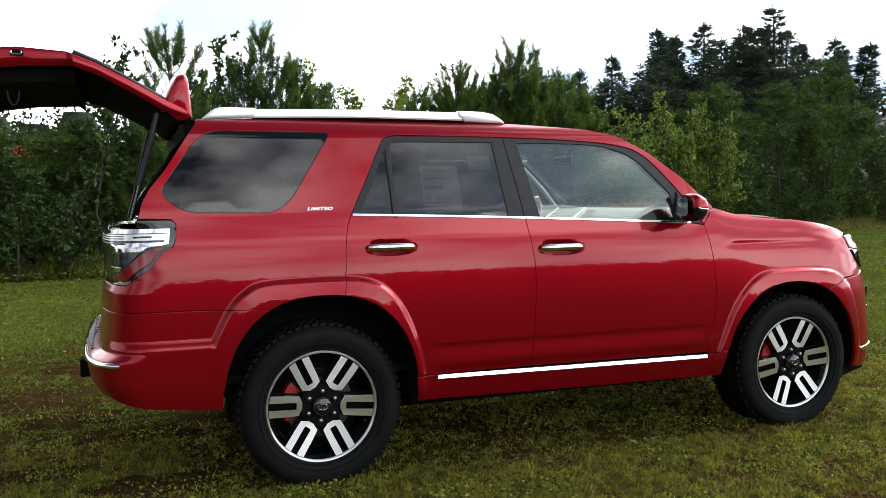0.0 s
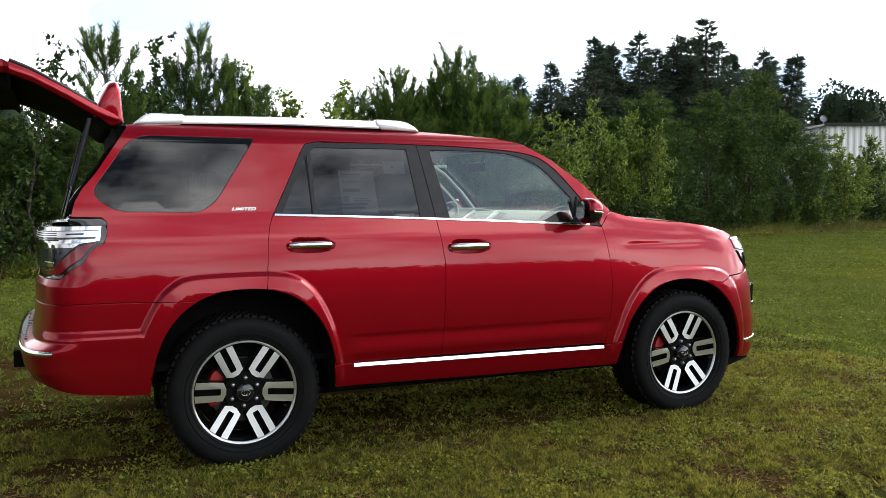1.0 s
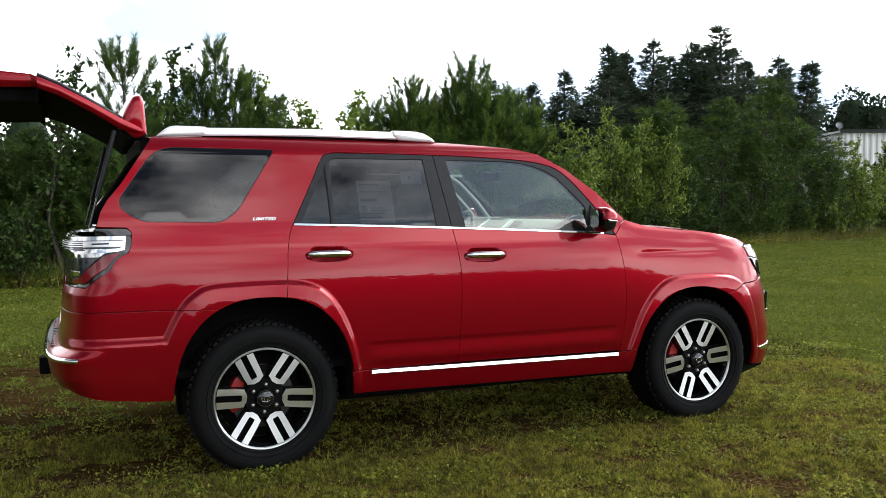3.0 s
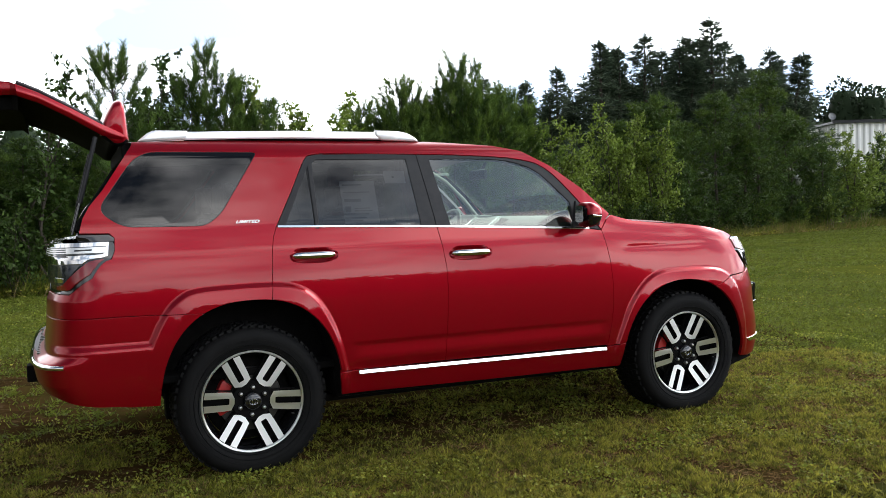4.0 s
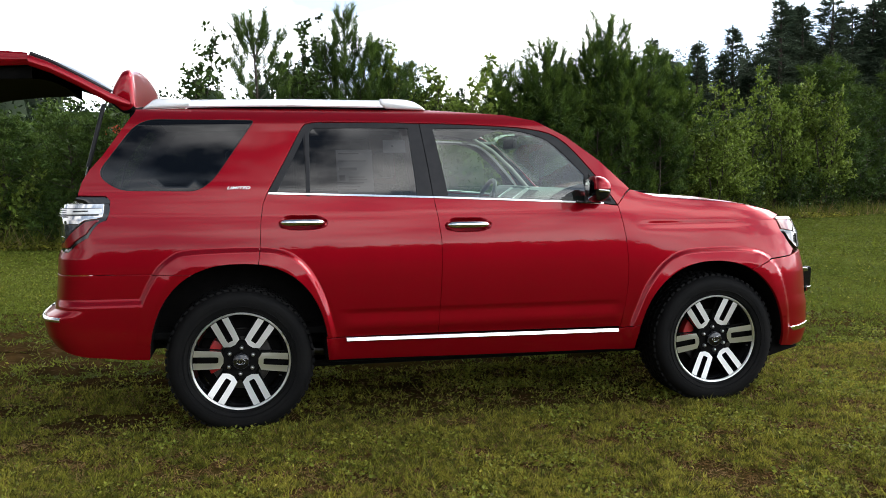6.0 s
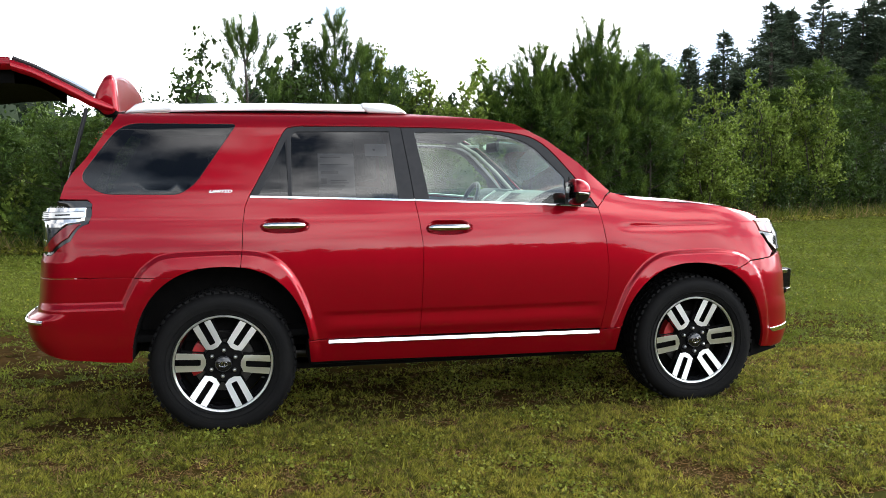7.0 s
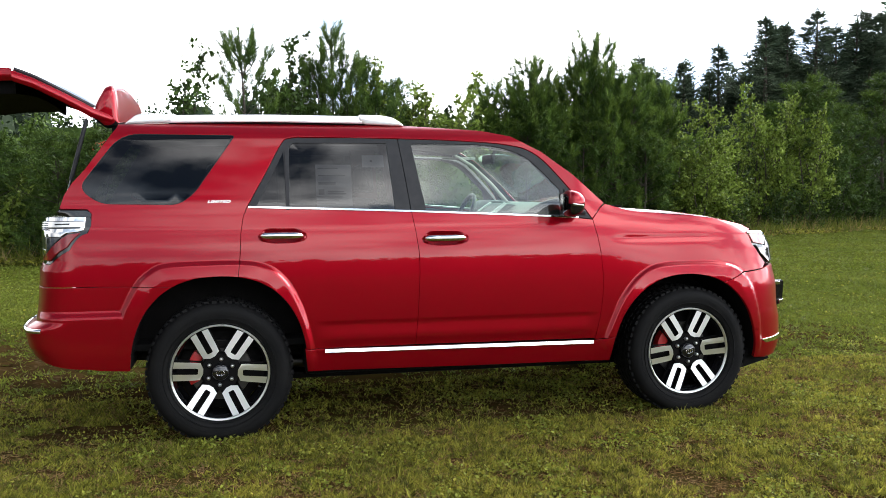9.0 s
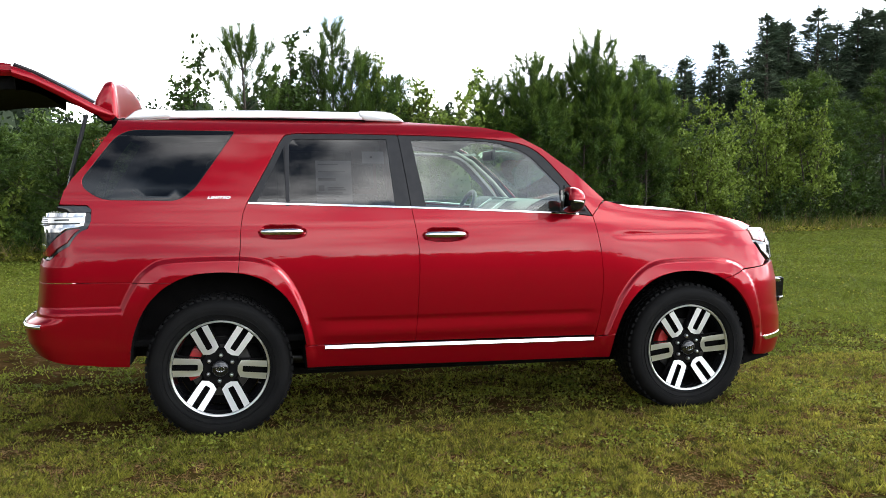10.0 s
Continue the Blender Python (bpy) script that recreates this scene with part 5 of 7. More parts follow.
part("stack_trim", prism_bm([(1.700, 1.06), (1.735, 1.22), (1.83, 1.288), (1.845, 1.276), (1.765, 1.21), (1.725, 1.06)], "y", -0.19, -0.165, 0.003), SILVER, dash, "silver trim")
part("stack_trim", prism_bm([(1.700, 1.06), (1.735, 1.22), (1.83, 1.288), (1.845, 1.276), (1.765, 1.21), (1.725, 1.06)], "y", 0.165, 0.19, 0.003), SILVER, dash, "silver trim")
part("screen", prism_bm([(1.716, 1.10), (1.724, 1.10), (1.748, 1.20), (1.738, 1.20)], "y", -0.10, 0.10, 0.002), BLACK_GLOSS, dash, "black display")
part("gauge_hood", prism_bm(rounded([(1.77, 1.16), (1.77, 1.24), (1.84, 1.300), (2.00, 1.29), (2.04, 1.20)], 0.03, 3), "y", 0.20, 0.56, 0.02), DASH, dash, "instrument hood", smooth=50)
ring = []
for k in range(33):
    a = 2 * math.pi * k / 32
    ring.append((1.68 + 0.075 * math.sin(a), 0.38 + 0.185 * math.cos(a), 1.16 + 0.172 * math.sin(a)))
v, f = tube_arrays(ring, 0.016, 10, cap=False)
wheel_s = mesh_part("steering_wheel", v, f, SEAT, car, "dark leather steering wheel", smooth=80)
bm = box_bm(1.66, 1.72, 0.31, 0.45, 1.09, 1.21, 0.02)
for y0, y1 in ((0.21, 0.32), (0.44, 0.55)):
    bm = box_bm(1.665, 1.695, y0, y1, 1.14, 1.17, 0.008, bm)
part("wheel_hub", bm, DASH, wheel_s, "airbag hub with spokes", smooth=40)
v, f = tube_arrays([(1.70, 0.38, 1.15), (1.88, 0.38, 1.08)], 0.035, 10)
mesh_part("steering_column", v, f, DASH, wheel_s, smooth=60)
part("dash_end", prism_bm(smooth_line([(1.74, 1.19), (1.79, 1.245), (1.86, 1.285), (1.94, 1.312), (1.99, 1.318)], 3) + [(2.02, 1.19)], "y", -0.800, -0.772, 0.006), BLACK_TRIM, dash, "black end cap of the dashboard", smooth=40)
part("rear_view_mirror", box_bm(1.755, 1.785, -0.12, 0.12, 1.545, 1.61, 0.012), BLACK_TRIM, car, "black inside mirror")
v, f = tube_arrays([(1.785, 0, 1.58), (1.83, 0, 1.66)], 0.012, 8)
mesh_part("mirror_stalk", v, f, BLACK_TRIM, car, smooth=60)


def seat(x, y, bench=False):
    w = 0.27 if not bench else 0.62
    base = part("seat", box_bm(x, x + 0.50, y - w, y + w, 0.62, 0.80, 0.05, segs=3), SEAT, car, "dark leather seat", smooth=60)
    part("seat_back", prism_bm(rounded([(x - 0.02, 0.72), (x + 0.12, 0.74), (x - 0.06, 1.32), (x - 0.16, 1.32)], 0.05, 3), "y", y - w * 0.95, y + w * 0.95, 0.03), SEAT, base, smooth=60)
    for yy in ([y] if not bench else [y - 0.36, y + 0.36]):
        part("head_rest", prism_bm(rounded([(x - 0.17, 1.36), (x - 0.07, 1.36), (x - 0.08, 1.52), (x - 0.17, 1.52)], 0.03, 3), "y", yy - 0.13, yy + 0.13, 0.03), SEAT, base, smooth=60)
    return base


seat(0.98, 0.38)
seat(0.98, -0.38)
seat(0.10, 0.0, bench=True)
part("centre_console", box_bm(1.0, 1.85, -0.13, 0.13, 0.55, 0.86, 0.03), DASH, car, "centre console", smooth=50)
for s in (-1, 1):
    part("door_lining", box_bm(0.56, 2.10, s * 0.84 - 0.025, s * 0.84 + 0.025, 0.55, 1.17, 0.02), DASH, car, "dark door lining", smooth=50)
    part("grab_handle", box_bm(1.60, 1.86, s * 0.70 - 0.01, s * 0.70 + 0.01, 1.60, 1.62, 0.008), PALE, car, "pale grab handle")

# window sheet on the rear door pane
def on_pane(name, x0, x1, z0, z1, mat, parent, off, label=""):
    return panel(name, [(x0, z0), (x1, z0), (x1, z1), (x0, z1)], mat, parent, label, off=off, gap=0, flange=0.0, step=0.06, sides=(-1,))[0]


sheet = on_pane("price_sheet", 0.535, 0.735, 1.285, 1.520, PAPER, car, -0.016, "white printed sheet behind the glass")
bars = [(0.548, 0.66, 1.495, 1.501), (0.548, 0.70, 1.455, 1.460), (0.548, 0.645, 1.405, 1.421), (0.548, 0.58, 1.350, 1.380), (0.60, 0.70, 1.352, 1.358), (0.60, 0.69, 1.366, 1.371), (0.535, 0.68, 1.335, 1.342), (0.535, 0.66, 1.315, 1.321), (0.535, 0.64, 1.298, 1.303)]
label_sheet = on_pane("small_sheet", 0.800, 0.925, 1.505, 1.575, PAPER, car, -0.016, "small white label behind the glass")
on_pane("print_bar", 0.845, 0.858, 1.535, 1.545, INK, label_sheet, -0.0135)
for b in bars:
    on_pane("print_bar", *b, INK, sheet, -0.0135)

# badge word on the rear pillar
cu = bpy.data.curves.new("badge", "FONT")
cu.body, cu.size, cu.extrude, cu.shear, cu.offset = "LIMITED", 0.034, 0.0015, 0.3, 0.0007
cu.space_character = 1.02
tmp = new("badge_tmp", cu)
bpy.context.view_layer.update()
me = bpy.data.meshes.new_from_object(tmp.evaluated_get(bpy.context.evaluated_depsgraph_get()))
bpy.data.objects.remove(tmp)
xs_ = np.array([v.co.x for v in me.vertices])
k = 0.122 / (xs_.max() - xs_.min())
for s in (-1,):
    bx, bz = -0.052, 1.302
    nrm = skin_normals(np.array([bx + 0.06]), np.array([bz]))[0]
    for v in me.vertices:
        q = skin(np.array([bx + v.co.x * k]), np.array([bz + v.co.y * k * 0.62]))[0]
        v.co = Vector(q + nrm * (0.003 + v.co.z))
    me.materials.append(SILVER)
    badge = new("badge", me)
    attach(badge, car, "chrome word LIMITED on the rear pillar")

# ---- wheels ----
def build_wheel():
    w = new("wheel")
    # tyre
    prof = [(0.262, 0.00), (0.268, -0.018), (0.280, -0.026), (0.305, -0.034), (0.335, -0.037), (0.358, -0.032), (0.374, -0.018), (0.383, 0.0), (0.386, 0.03), (0.387, 0.115),
            (0.386, 0.20), (0.383, 0.23), (0.372, 0.25), (0.335, 0.267), (0.290, 0.255), (0.262, 0.235)]
    v, f = lathe_arrays(prof, 96)
    tyre = mesh_part("tyre", v, f, RUBBER, w, "black all-terrain tyre", smooth=45)
    # tread blocks: shoulders and middle
    verts, faces = [], []
    def block(a0, a1, y0, y1, r0, r1):
        b = len(verts)
        for r, ys in ((r0, (y0, y1)), (r1, (y0 + 0.003, y1 - 0.003))):
            for a in (a0, a1):
                for y in ys:
                    verts.append((r * math.cos(a), y, r * math.sin(a)))
        for q in ((4, 6, 7, 5), (0, 1, 5, 4), (2, 6, 7, 3), (0, 4, 6, 2), (1, 3, 7, 5)):
            faces.append(tuple(b + i for i in q))
    n = 60
    for i in range(n):
        a = 2 * math.pi * i / n
        d = 2 * math.pi / n
        block(a, a + d * 0.62, -0.006 + 0.006 * (i % 2), 0.042, 0.370, 0.394)
        block(a + d * 0.3, a + d * 0.95, 0.050, 0.090, 0.380, 0.394)
        block(a, a + d * 0.66, 0.098, 0.136, 0.380, 0.394)
        block(a + d * 0.3, a + d * 0.95, 0.144, 0.184, 0.380, 0.394)
        block(a, a + d * 0.62, 0.192, 0.238, 0.370, 0.394)
    mesh_part("tread", verts, faces, RUBBER, tyre, "blocky tread")
    for r, h in ((0.300, 0.0015), (0.322, 0.0015), (0.276, 0.002)):
        v, f = lathe_arrays([(r - 0.003, -0.0318 if r > 0.28 else -0.021), (r, -0.0368 if r > 0.28 else -0.0285), (r + 0.003, -0.0335 if r > 0.28 else -0.025)], 96)
        mesh_part("sidewall_rib", v, f, RUBBER, tyre, smooth=60)
    # rim
    prof = [(0.258, 0.235), (0.262, 0.22), (0.236, 0.20), (0.228, 0.12), (0.234, 0.04), (0.246, 0.010), (0.2535, -0.006)]
    v, f = lathe_arrays(prof, 72)
    rim = mesh_part("rim", v, f, BLACK_GLOSS, w, "black alloy rim barrel", smooth=50)
    prof = [(0.2535, -0.006), (0.2545, -0.013), (0.258, -0.017), (0.263, -0.018), (0.2665, -0.014), (0.267, -0.004)]
    v, f = lathe_arrays(prof, 96)
    mesh_part("rim_lip", v, f, TURNED, rim, "machined bright rim lip", smooth=50)
    # black dished centre and webs
    prof = [(0.0, 0.015), (0.075, 0.012), (0.100, 0.014), (0.108, 0.030), (0.105, 0.06)]
    v, f = lathe_arrays(prof, 48)
    mesh_part("hub_dish", v, f, BLACK_MATT, rim, "black hub", smooth=40)
    half = [(0.092, 0.014), (0.108, 0.046), (0.150, 0.0490), (0.246, 0.0515), (0.251, 0.0165), (0.130, 0.0165), (0.119, 0.0140)]
    pts = half + [(r, -t) for r, t in half]
    tops = [(1, 2, 5, 6), (2, 3, 4, 5), (0, 1, 6), (13, 12, 9, 8), (12, 11, 10, 9), (13, 8, 7), (7, 0, 6, 13)]
    walls = [(0, 1), (1, 2), (2, 3), (3, 4), (4, 5), (5, 6), (6, 13), (13, 12), (12, 11), (11, 10), (10, 9), (9, 8), (8, 7), (7, 0)]
    face_y, deep = 0.006, 0.026
    for i in range(6):
        a = math.radians(60 * i)
        bm = bmesh.new()
        def put(r, t, y):
            return (r * math.cos(a) - t * math.sin(a), y, r * math.sin(a) + t * math.cos(a))
        front = [bm.verts.new(put(r, t, face_y - 0.020 * ((r - 0.088) / 0.16))) for r, t in pts]
        back = [bm.verts.new(put(r, t, face_y + deep)) for r, t in pts]
        for q in tops:
            bm.faces.new([front[k] for k in q])
        for k, j in walls:
            bm.faces.new((front[k], front[j], back[j], back[k])).material_index = 1
        part("spoke", bm, [TURNED, BLACK_GLOSS], rim, "machined double spoke")
        # black web between the two arms and towards the rim
        bm = bmesh.new()
        q = [bm.verts.new(put(r, t, 0.040)) for r, t in ((0.10, -0.05), (0.243, -0.055), (0.243, 0.055), (0.10, 0.05))]
        q2 = [bm.verts.new(put(r, t, 0.060)) for r, t in ((0.10, -0.05), (0.243, -0.055), (0.243, 0.055), (0.10, 0.05))]
        bm.faces.new(q)
        for k in range(4):
            bm.faces.new((q[k], q[(k + 1) % 4], q2[(k + 1) % 4], q2[k]))
        part("spoke_web", bm, BLACK_MATT, rim)
        a2 = math.radians(60 * i + 30)
        v, f = lathe_arrays([(0.0, -0.014), (0.008, -0.012), (0.011, -0.004), (0.0115, 0.016)], 10)
        v = [(x + 0.071 * math.cos(a2), y + 0.004, z + 0.071 * math.sin(a2)) for x, y, z in v]
        mesh_part("lug_nut", v, f, STEEL_BRIGHT, rim, "chrome wheel nut", smooth=50)
    prof = [(0.0, -0.026), (0.034, -0.025), (0.042, -0.020), (0.046, -0.008), (0.050, 0.012)]
    v, f = lathe_arrays(prof, 32)
    cap = mesh_part("centre_cap", v, f, BLACK_GLOSS, rim, "black centre cap with bright oval", smooth=40)
    el = [(0.022 * math.cos(t), 0.015 * math.sin(t)) for t in np.linspace(0, 2 * math.pi, 24)]
    v, f = tube_arrays([(x, -0.0265, z) for x, z in el], 0.0022, 6, cap=False)
    mesh_part("cap_emblem", v, f, CHROME, rim, "bright oval emblem", smooth=60)
    v, f = tube_arrays([(0.008 * math.cos(t), -0.0265, 0.014 * math.sin(t)) for t in np.linspace(0, 2 * math.pi, 16)], 0.0018, 6, cap=False)
    mesh_part("cap_emblem", v, f, CHROME, rim, "bright oval emblem", smooth=60)
    # valve
    v, f = tube_arrays([(0.22, -0.004, -0.075), (0.205, -0.012, -0.070)], 0.004, 6)
    mesh_part("valve", v, f, STEEL, rim)
    # brake
    v, f = lathe_arrays([(0.06, 0.075), (0.165, 0.075), (0.168, 0.085), (0.165, 0.098), (0.06, 0.098)], 48)
    mesh_part("brake_disc", v, f, STEEL, w, "grey steel brake disc", smooth=40)
    ol = [(0.178 * math.cos(t), 0.178 * math.sin(t)) for t in np.linspace(math.radians(140), math.radians(205), 9)] + [(0.118 * math.cos(t), 0.118 * math.sin(t)) for t in np.linspace(math.radians(205), math.radians(140), 9)]
    part("brake_caliper", prism_bm(ol, "y", 0.050, 0.115, 0.008), CALIPER, w, "red brake caliper", smooth=50)
    v, f = lathe_arrays([(0.0, 0.11), (0.20, 0.11), (0.226, 0.13)], 32)
    mesh_part("dust_shield", v, f, BLACK_MATT, w, "black back plate", smooth=50)
    return w


proto = build_wheel()
def place_wheel(ax, s, turn, proto_):
    """A wheel with all its parts under the vehicle."""
    m = Matrix.Translation((ax, s * HUB_Y, HUB_Z)) @ (Matrix.Rotation(math.pi, 4, "Z") if s > 0 else Matrix.Identity(4))
    w = copy_thing(proto_, Matrix.Identity(4))
    w.parent = car
    w.matrix_parent_inverse = car.matrix_basis.inverted()
    w.matrix_basis = m
    for o in w.children:
        if o.name.split(".")[0] in ("rim", "tyre"):
            o.matrix_basis = Matrix.Rotation(math.radians(-turn), 4, "Y")
        elif ax > 1 and o.name.startswith("brake_caliper"):
            o.matrix_basis = Matrix.Rotation(math.radians(8), 4, "Y")
    w["label"] = "black and machined alloy wheel with tyre"
    return w


for ax, s, turn in ((AXLE_R, -1, -4), (AXLE_F, -1, 6), (AXLE_R, 1, 11), (AXLE_F, 1, 23)):
    place_wheel(ax, s, turn, proto)
for o in list(proto.children_recursive) + [proto]:
    bpy.data.objects.remove(o)

# ---- plants ----
def frames(d):
    """Two unit vectors across each direction."""
    ref = np.where(np.abs(d[:, 2:3]) < 0.9, np.array([[0, 0, 1.0]]), np.array([[1.0, 0, 0]]))
    s = np.cross(d, ref)
    s /= np.linalg.norm(s, axis=1, keepdims=True) + 1e-9
    return s, np.cross(s, d)


def blades(p, d, length, width, rng):
    """Thin triangles from p along d. Returns vertex and face arrays."""
    n = len(p)
    s, u = frames(d)
    a = rng.uniform(0, 2 * np.pi, n)[:, None]
    w = s * np.cos(a) + u * np.sin(a)
    half = w * (np.asarray(width).reshape(-1, 1) * 0.5)
    v = np.stack([p - half, p + half, p + d * np.asarray(length).reshape(-1, 1)], 1).reshape(-1, 3)
    return v, np.arange(3 * n).reshape(-1, 3)


def leaves(p, d, length, width, rng):
    """Four-sided leaves, folded a little along the middle rib."""
    n = len(p)
    s, u = frames(d)
    a = rng.uniform(0, 2 * np.pi, n)[:, None]
    w = s * np.cos(a) + u * np.sin(a)
    up = np.cross(d, w)
    L, W = np.asarray(length).reshape(-1, 1), np.asarray(width).reshape(-1, 1)
    mid = p + d * L * 0.45
    v = np.stack([p, mid + w * W * 0.5 + up * W * 0.12, p + d * L, mid - w * W * 0.5 + up * W * 0.12], 1).reshape(-1, 3)
    b = np.arange(n)[:, None] * 4
    f = np.concatenate([b + [0, 1, 2], b + [0, 2, 3]], 0)
    return v, f


def fast_mesh(name, v, f, mat, second=None, marks=None):
    """A triangle mesh; faces that are marked take the second material."""
    me = bpy.data.meshes.new(name)
    me.vertices.add(len(v))
    me.vertices.foreach_set("co", np.asarray(v, np.float32).ravel())
    me.loops.add(len(f) * 3)
    me.loops.foreach_set("vertex_index", np.asarray(f, np.int32).ravel())
    me.polygons.add(len(f))
    me.polygons.foreach_set("loop_start", np.arange(0, len(f) * 3, 3, dtype=np.int32))
    me.materials.append(mat)
    if second:
        me.materials.append(second)
        me.polygons.foreach_set("material_index", np.asarray(marks, np.int32))
    me.update(calc_edges=True)
    return me


def unit(v):
    return v / (np.linalg.norm(v, axis=-1, keepdims=True) + 1e-9)


def bark_mesh(name, limbs):
    verts, faces = [], []
    for pts, radii in limbs:
        v, f = tube_arrays(pts, radii, 6 if radii[0] > 0.03 else 3, cap=False)
        b = len(verts)
        verts += v
        faces += [tuple(b + i for i in q) for q in f]
    me = bpy.data.meshes.new(name)
    me.from_pydata(verts, [], faces)
    me.polygons.foreach_set("use_smooth", np.ones(len(me.polygons), dtype=bool))
    me.materials.append(BARK)
    me.update()
    return me


def pine_meshes(seed, h=5.0, spread=1.0, gap=0.45, needle=0.16, per=70, low=0.10, width=0.010, side=1.0, leaders=1, inner=0.30, lift=0.6, steep=0.95, puffs=0, fresh=None):
    """A young pine: whorls of rising limbs, each ending in an upright candle; every shoot is a bottle brush of long needles."""
    rng = np.random.default_rng(seed)
    limbs, starts, axes, tips = [], [], [], []

    def shoot(p, d, length, tip):
        starts.append(p)
        axes.append(unit(d) * length)
        tips.append(tip)

    def stem(root, top, z0, reach):
        """One leader with its whorls."""
        root, top = np.array(root), np.array(top)
        tall = top[2] - root[2]
        bow = rng.normal(size=3) * np.array([0.012, 0.012, 0]) * tall
        path = lambda t: root + (top - root) * t + bow * math.sin(math.pi * t)
        limbs.append(([tuple(path(t)) for t in (0, 0.35, 0.7, 1.0)], [0.011 * tall, 0.008 * tall, 0.005 * tall, 0.007]))
        z = z0 * tall
        while z < tall - 0.42:
            t = z / tall
            L = reach * h * min(0.46 * (1 - t) + 0.03, 0.27) * (0.9 + 0.18 * math.sin(t * 12 + seed))
            nb = int(rng.integers(4, 7))
            a0 = rng.uniform(0, 6.28)
            for b in range(nb):
                a = a0 + 6.283 * b / nb + rng.uniform(-0.3, 0.3)
                l = L * rng.uniform(0.55, 1.2) + 0.08
                rise = 0.32 + steep * t ** 1.5 + rng.uniform(-0.15, 0.2)
                base = path(t) + np.array([0, 0, rng.uniform(-0.06, 0.06)])
                d = unit(np.array([math.cos(a), math.sin(a), rise]))
                p1 = base + d * l * 0.55
                d2 = unit(d + np.array([0, 0, 0.5]))
                p2 = p1 + d2 * l * 0.45
                limbs.append(([tuple(base), tuple(p1), tuple(p2)], [0.006 * l + 0.005, 0.004 * l + 0.004, 0.003]))
                shoot(p1 - d * l * 0.1, p2 - p1, l * 0.5, False)
                if puffs:
                    # tufts of short shoots at the limb's end and along it
                    for q in ([1.0] if l < 0.45 else [0.50, 0.78, 1.0] if l < 1.0 else [0.40, 0.58, 0.80, 1.0]):
                        c = base + (p1 - base) * (q / 0.55) if q < 0.55 else p1 + (p2 - p1) * ((q - 0.55) / 0.45)
                        c = c + rng.normal(size=3) * 0.10 * (q < 1)
                        r_ = rng.uniform(0.75, 1.25)
                        for _ in range(puffs):
                            w = unit(rng.normal(size=3) + d * 0.5 + np.array([0, 0, 0.35]))
                            # shoots that point up take the lighter needles: lit tuft tops put into colour
                            shoot(c, w, rng.uniform(0.16, 0.30) * r_, w[2] > 0.25)
                    continue
                m = max(1, int(side * l / 0.20))
                for k in range(m):
                    q = inner + (1 - inner) * (k + rng.uniform(0, 1)) / m
                    at = base + (p1 - base) * (q / 0.55) if q < 0.55 else p1 + (p2 - p1) * ((q - 0.55) / 0.45)
                    shoot(at, d * 0.8 + rng.normal(size=3) * (0.5 if lift > 0.4 else 0.8) + np.array([0, 0, lift]), rng.uniform(0.16, 0.36), q > 0.7 and rng.uniform() < 0.7)
                shoot(p2 - d2 * 0.06, d * 0.35 + np.array([0, 0, 1.0]) + rng.normal(size=3) * 0.12, rng.uniform(0.24, 0.44), True)
            z += gap * rng.uniform(0.8, 1.2) * (1.1 - 0.35 * t)
        shoot(path(1.0) - np.array([0, 0, 0.85]), np.array([0, 0, 1.0]), 0.5, False)
        shoot(path(1.0) - np.array([0, 0, 0.42]), np.array([0, 0, 1.0]), 0.42, True)
        for k in range(5):
            a = 6.283 * k / 5 + rng.uniform(-0.3, 0.3)
            shoot(path(1.0) - np.array([0, 0, rng.uniform(0.38, 0.62)]), np.array([math.cos(a) * 0.45, math.sin(a) * 0.45, 1.0]), rng.uniform(0.22, 0.36), True)

    stem((0, 0, 0), (rng.uniform(-0.03, 0.03) * h, rng.uniform(-0.03, 0.03) * h, h), low, spread)
    for k in range(leaders - 1):
        a = rng.uniform(0, 6.283)
        r = spread * h * rng.uniform(0.09, 0.15)
        z1 = h * rng.uniform(0.80, 0.93)
        stem((0, 0, h * 0.35), (r * math.cos(a), r * math.sin(a), z1), 0.35, spread * 0.6)
    starts, axes, tips = np.array(starts), np.array(axes), np.array(tips)
    ln = np.linalg.norm(axes, axis=1)
    n = np.maximum(4, (per * ln / 0.3)).astype(int)
    P, A, T = np.repeat(starts, n, 0), np.repeat(axes, n, 0), np.repeat(tips, n)
    along = rng.uniform(0, 1, (len(P), 1))
    D = unit(A)
    cross = rng.normal(size=P.shape)
    cross = unit(cross - (cross * D).sum(1, keepdims=True) * D)
    d = unit(D * rng.uniform(0.55, 1.15, (len(P), 1)) + cross * rng.uniform(0.35, 1.0, (len(P), 1)))
    p = P + A * along + cross * 0.012
    v, f = blades(p, d, rng.uniform(0.65, 1.1, len(P)) * needle, np.full(len(P), width), rng)
    return bark_mesh("trunk", limbs), fast_mesh("crown", v, f, NEEDLE, fresh or NEEDLE_TIP, T)


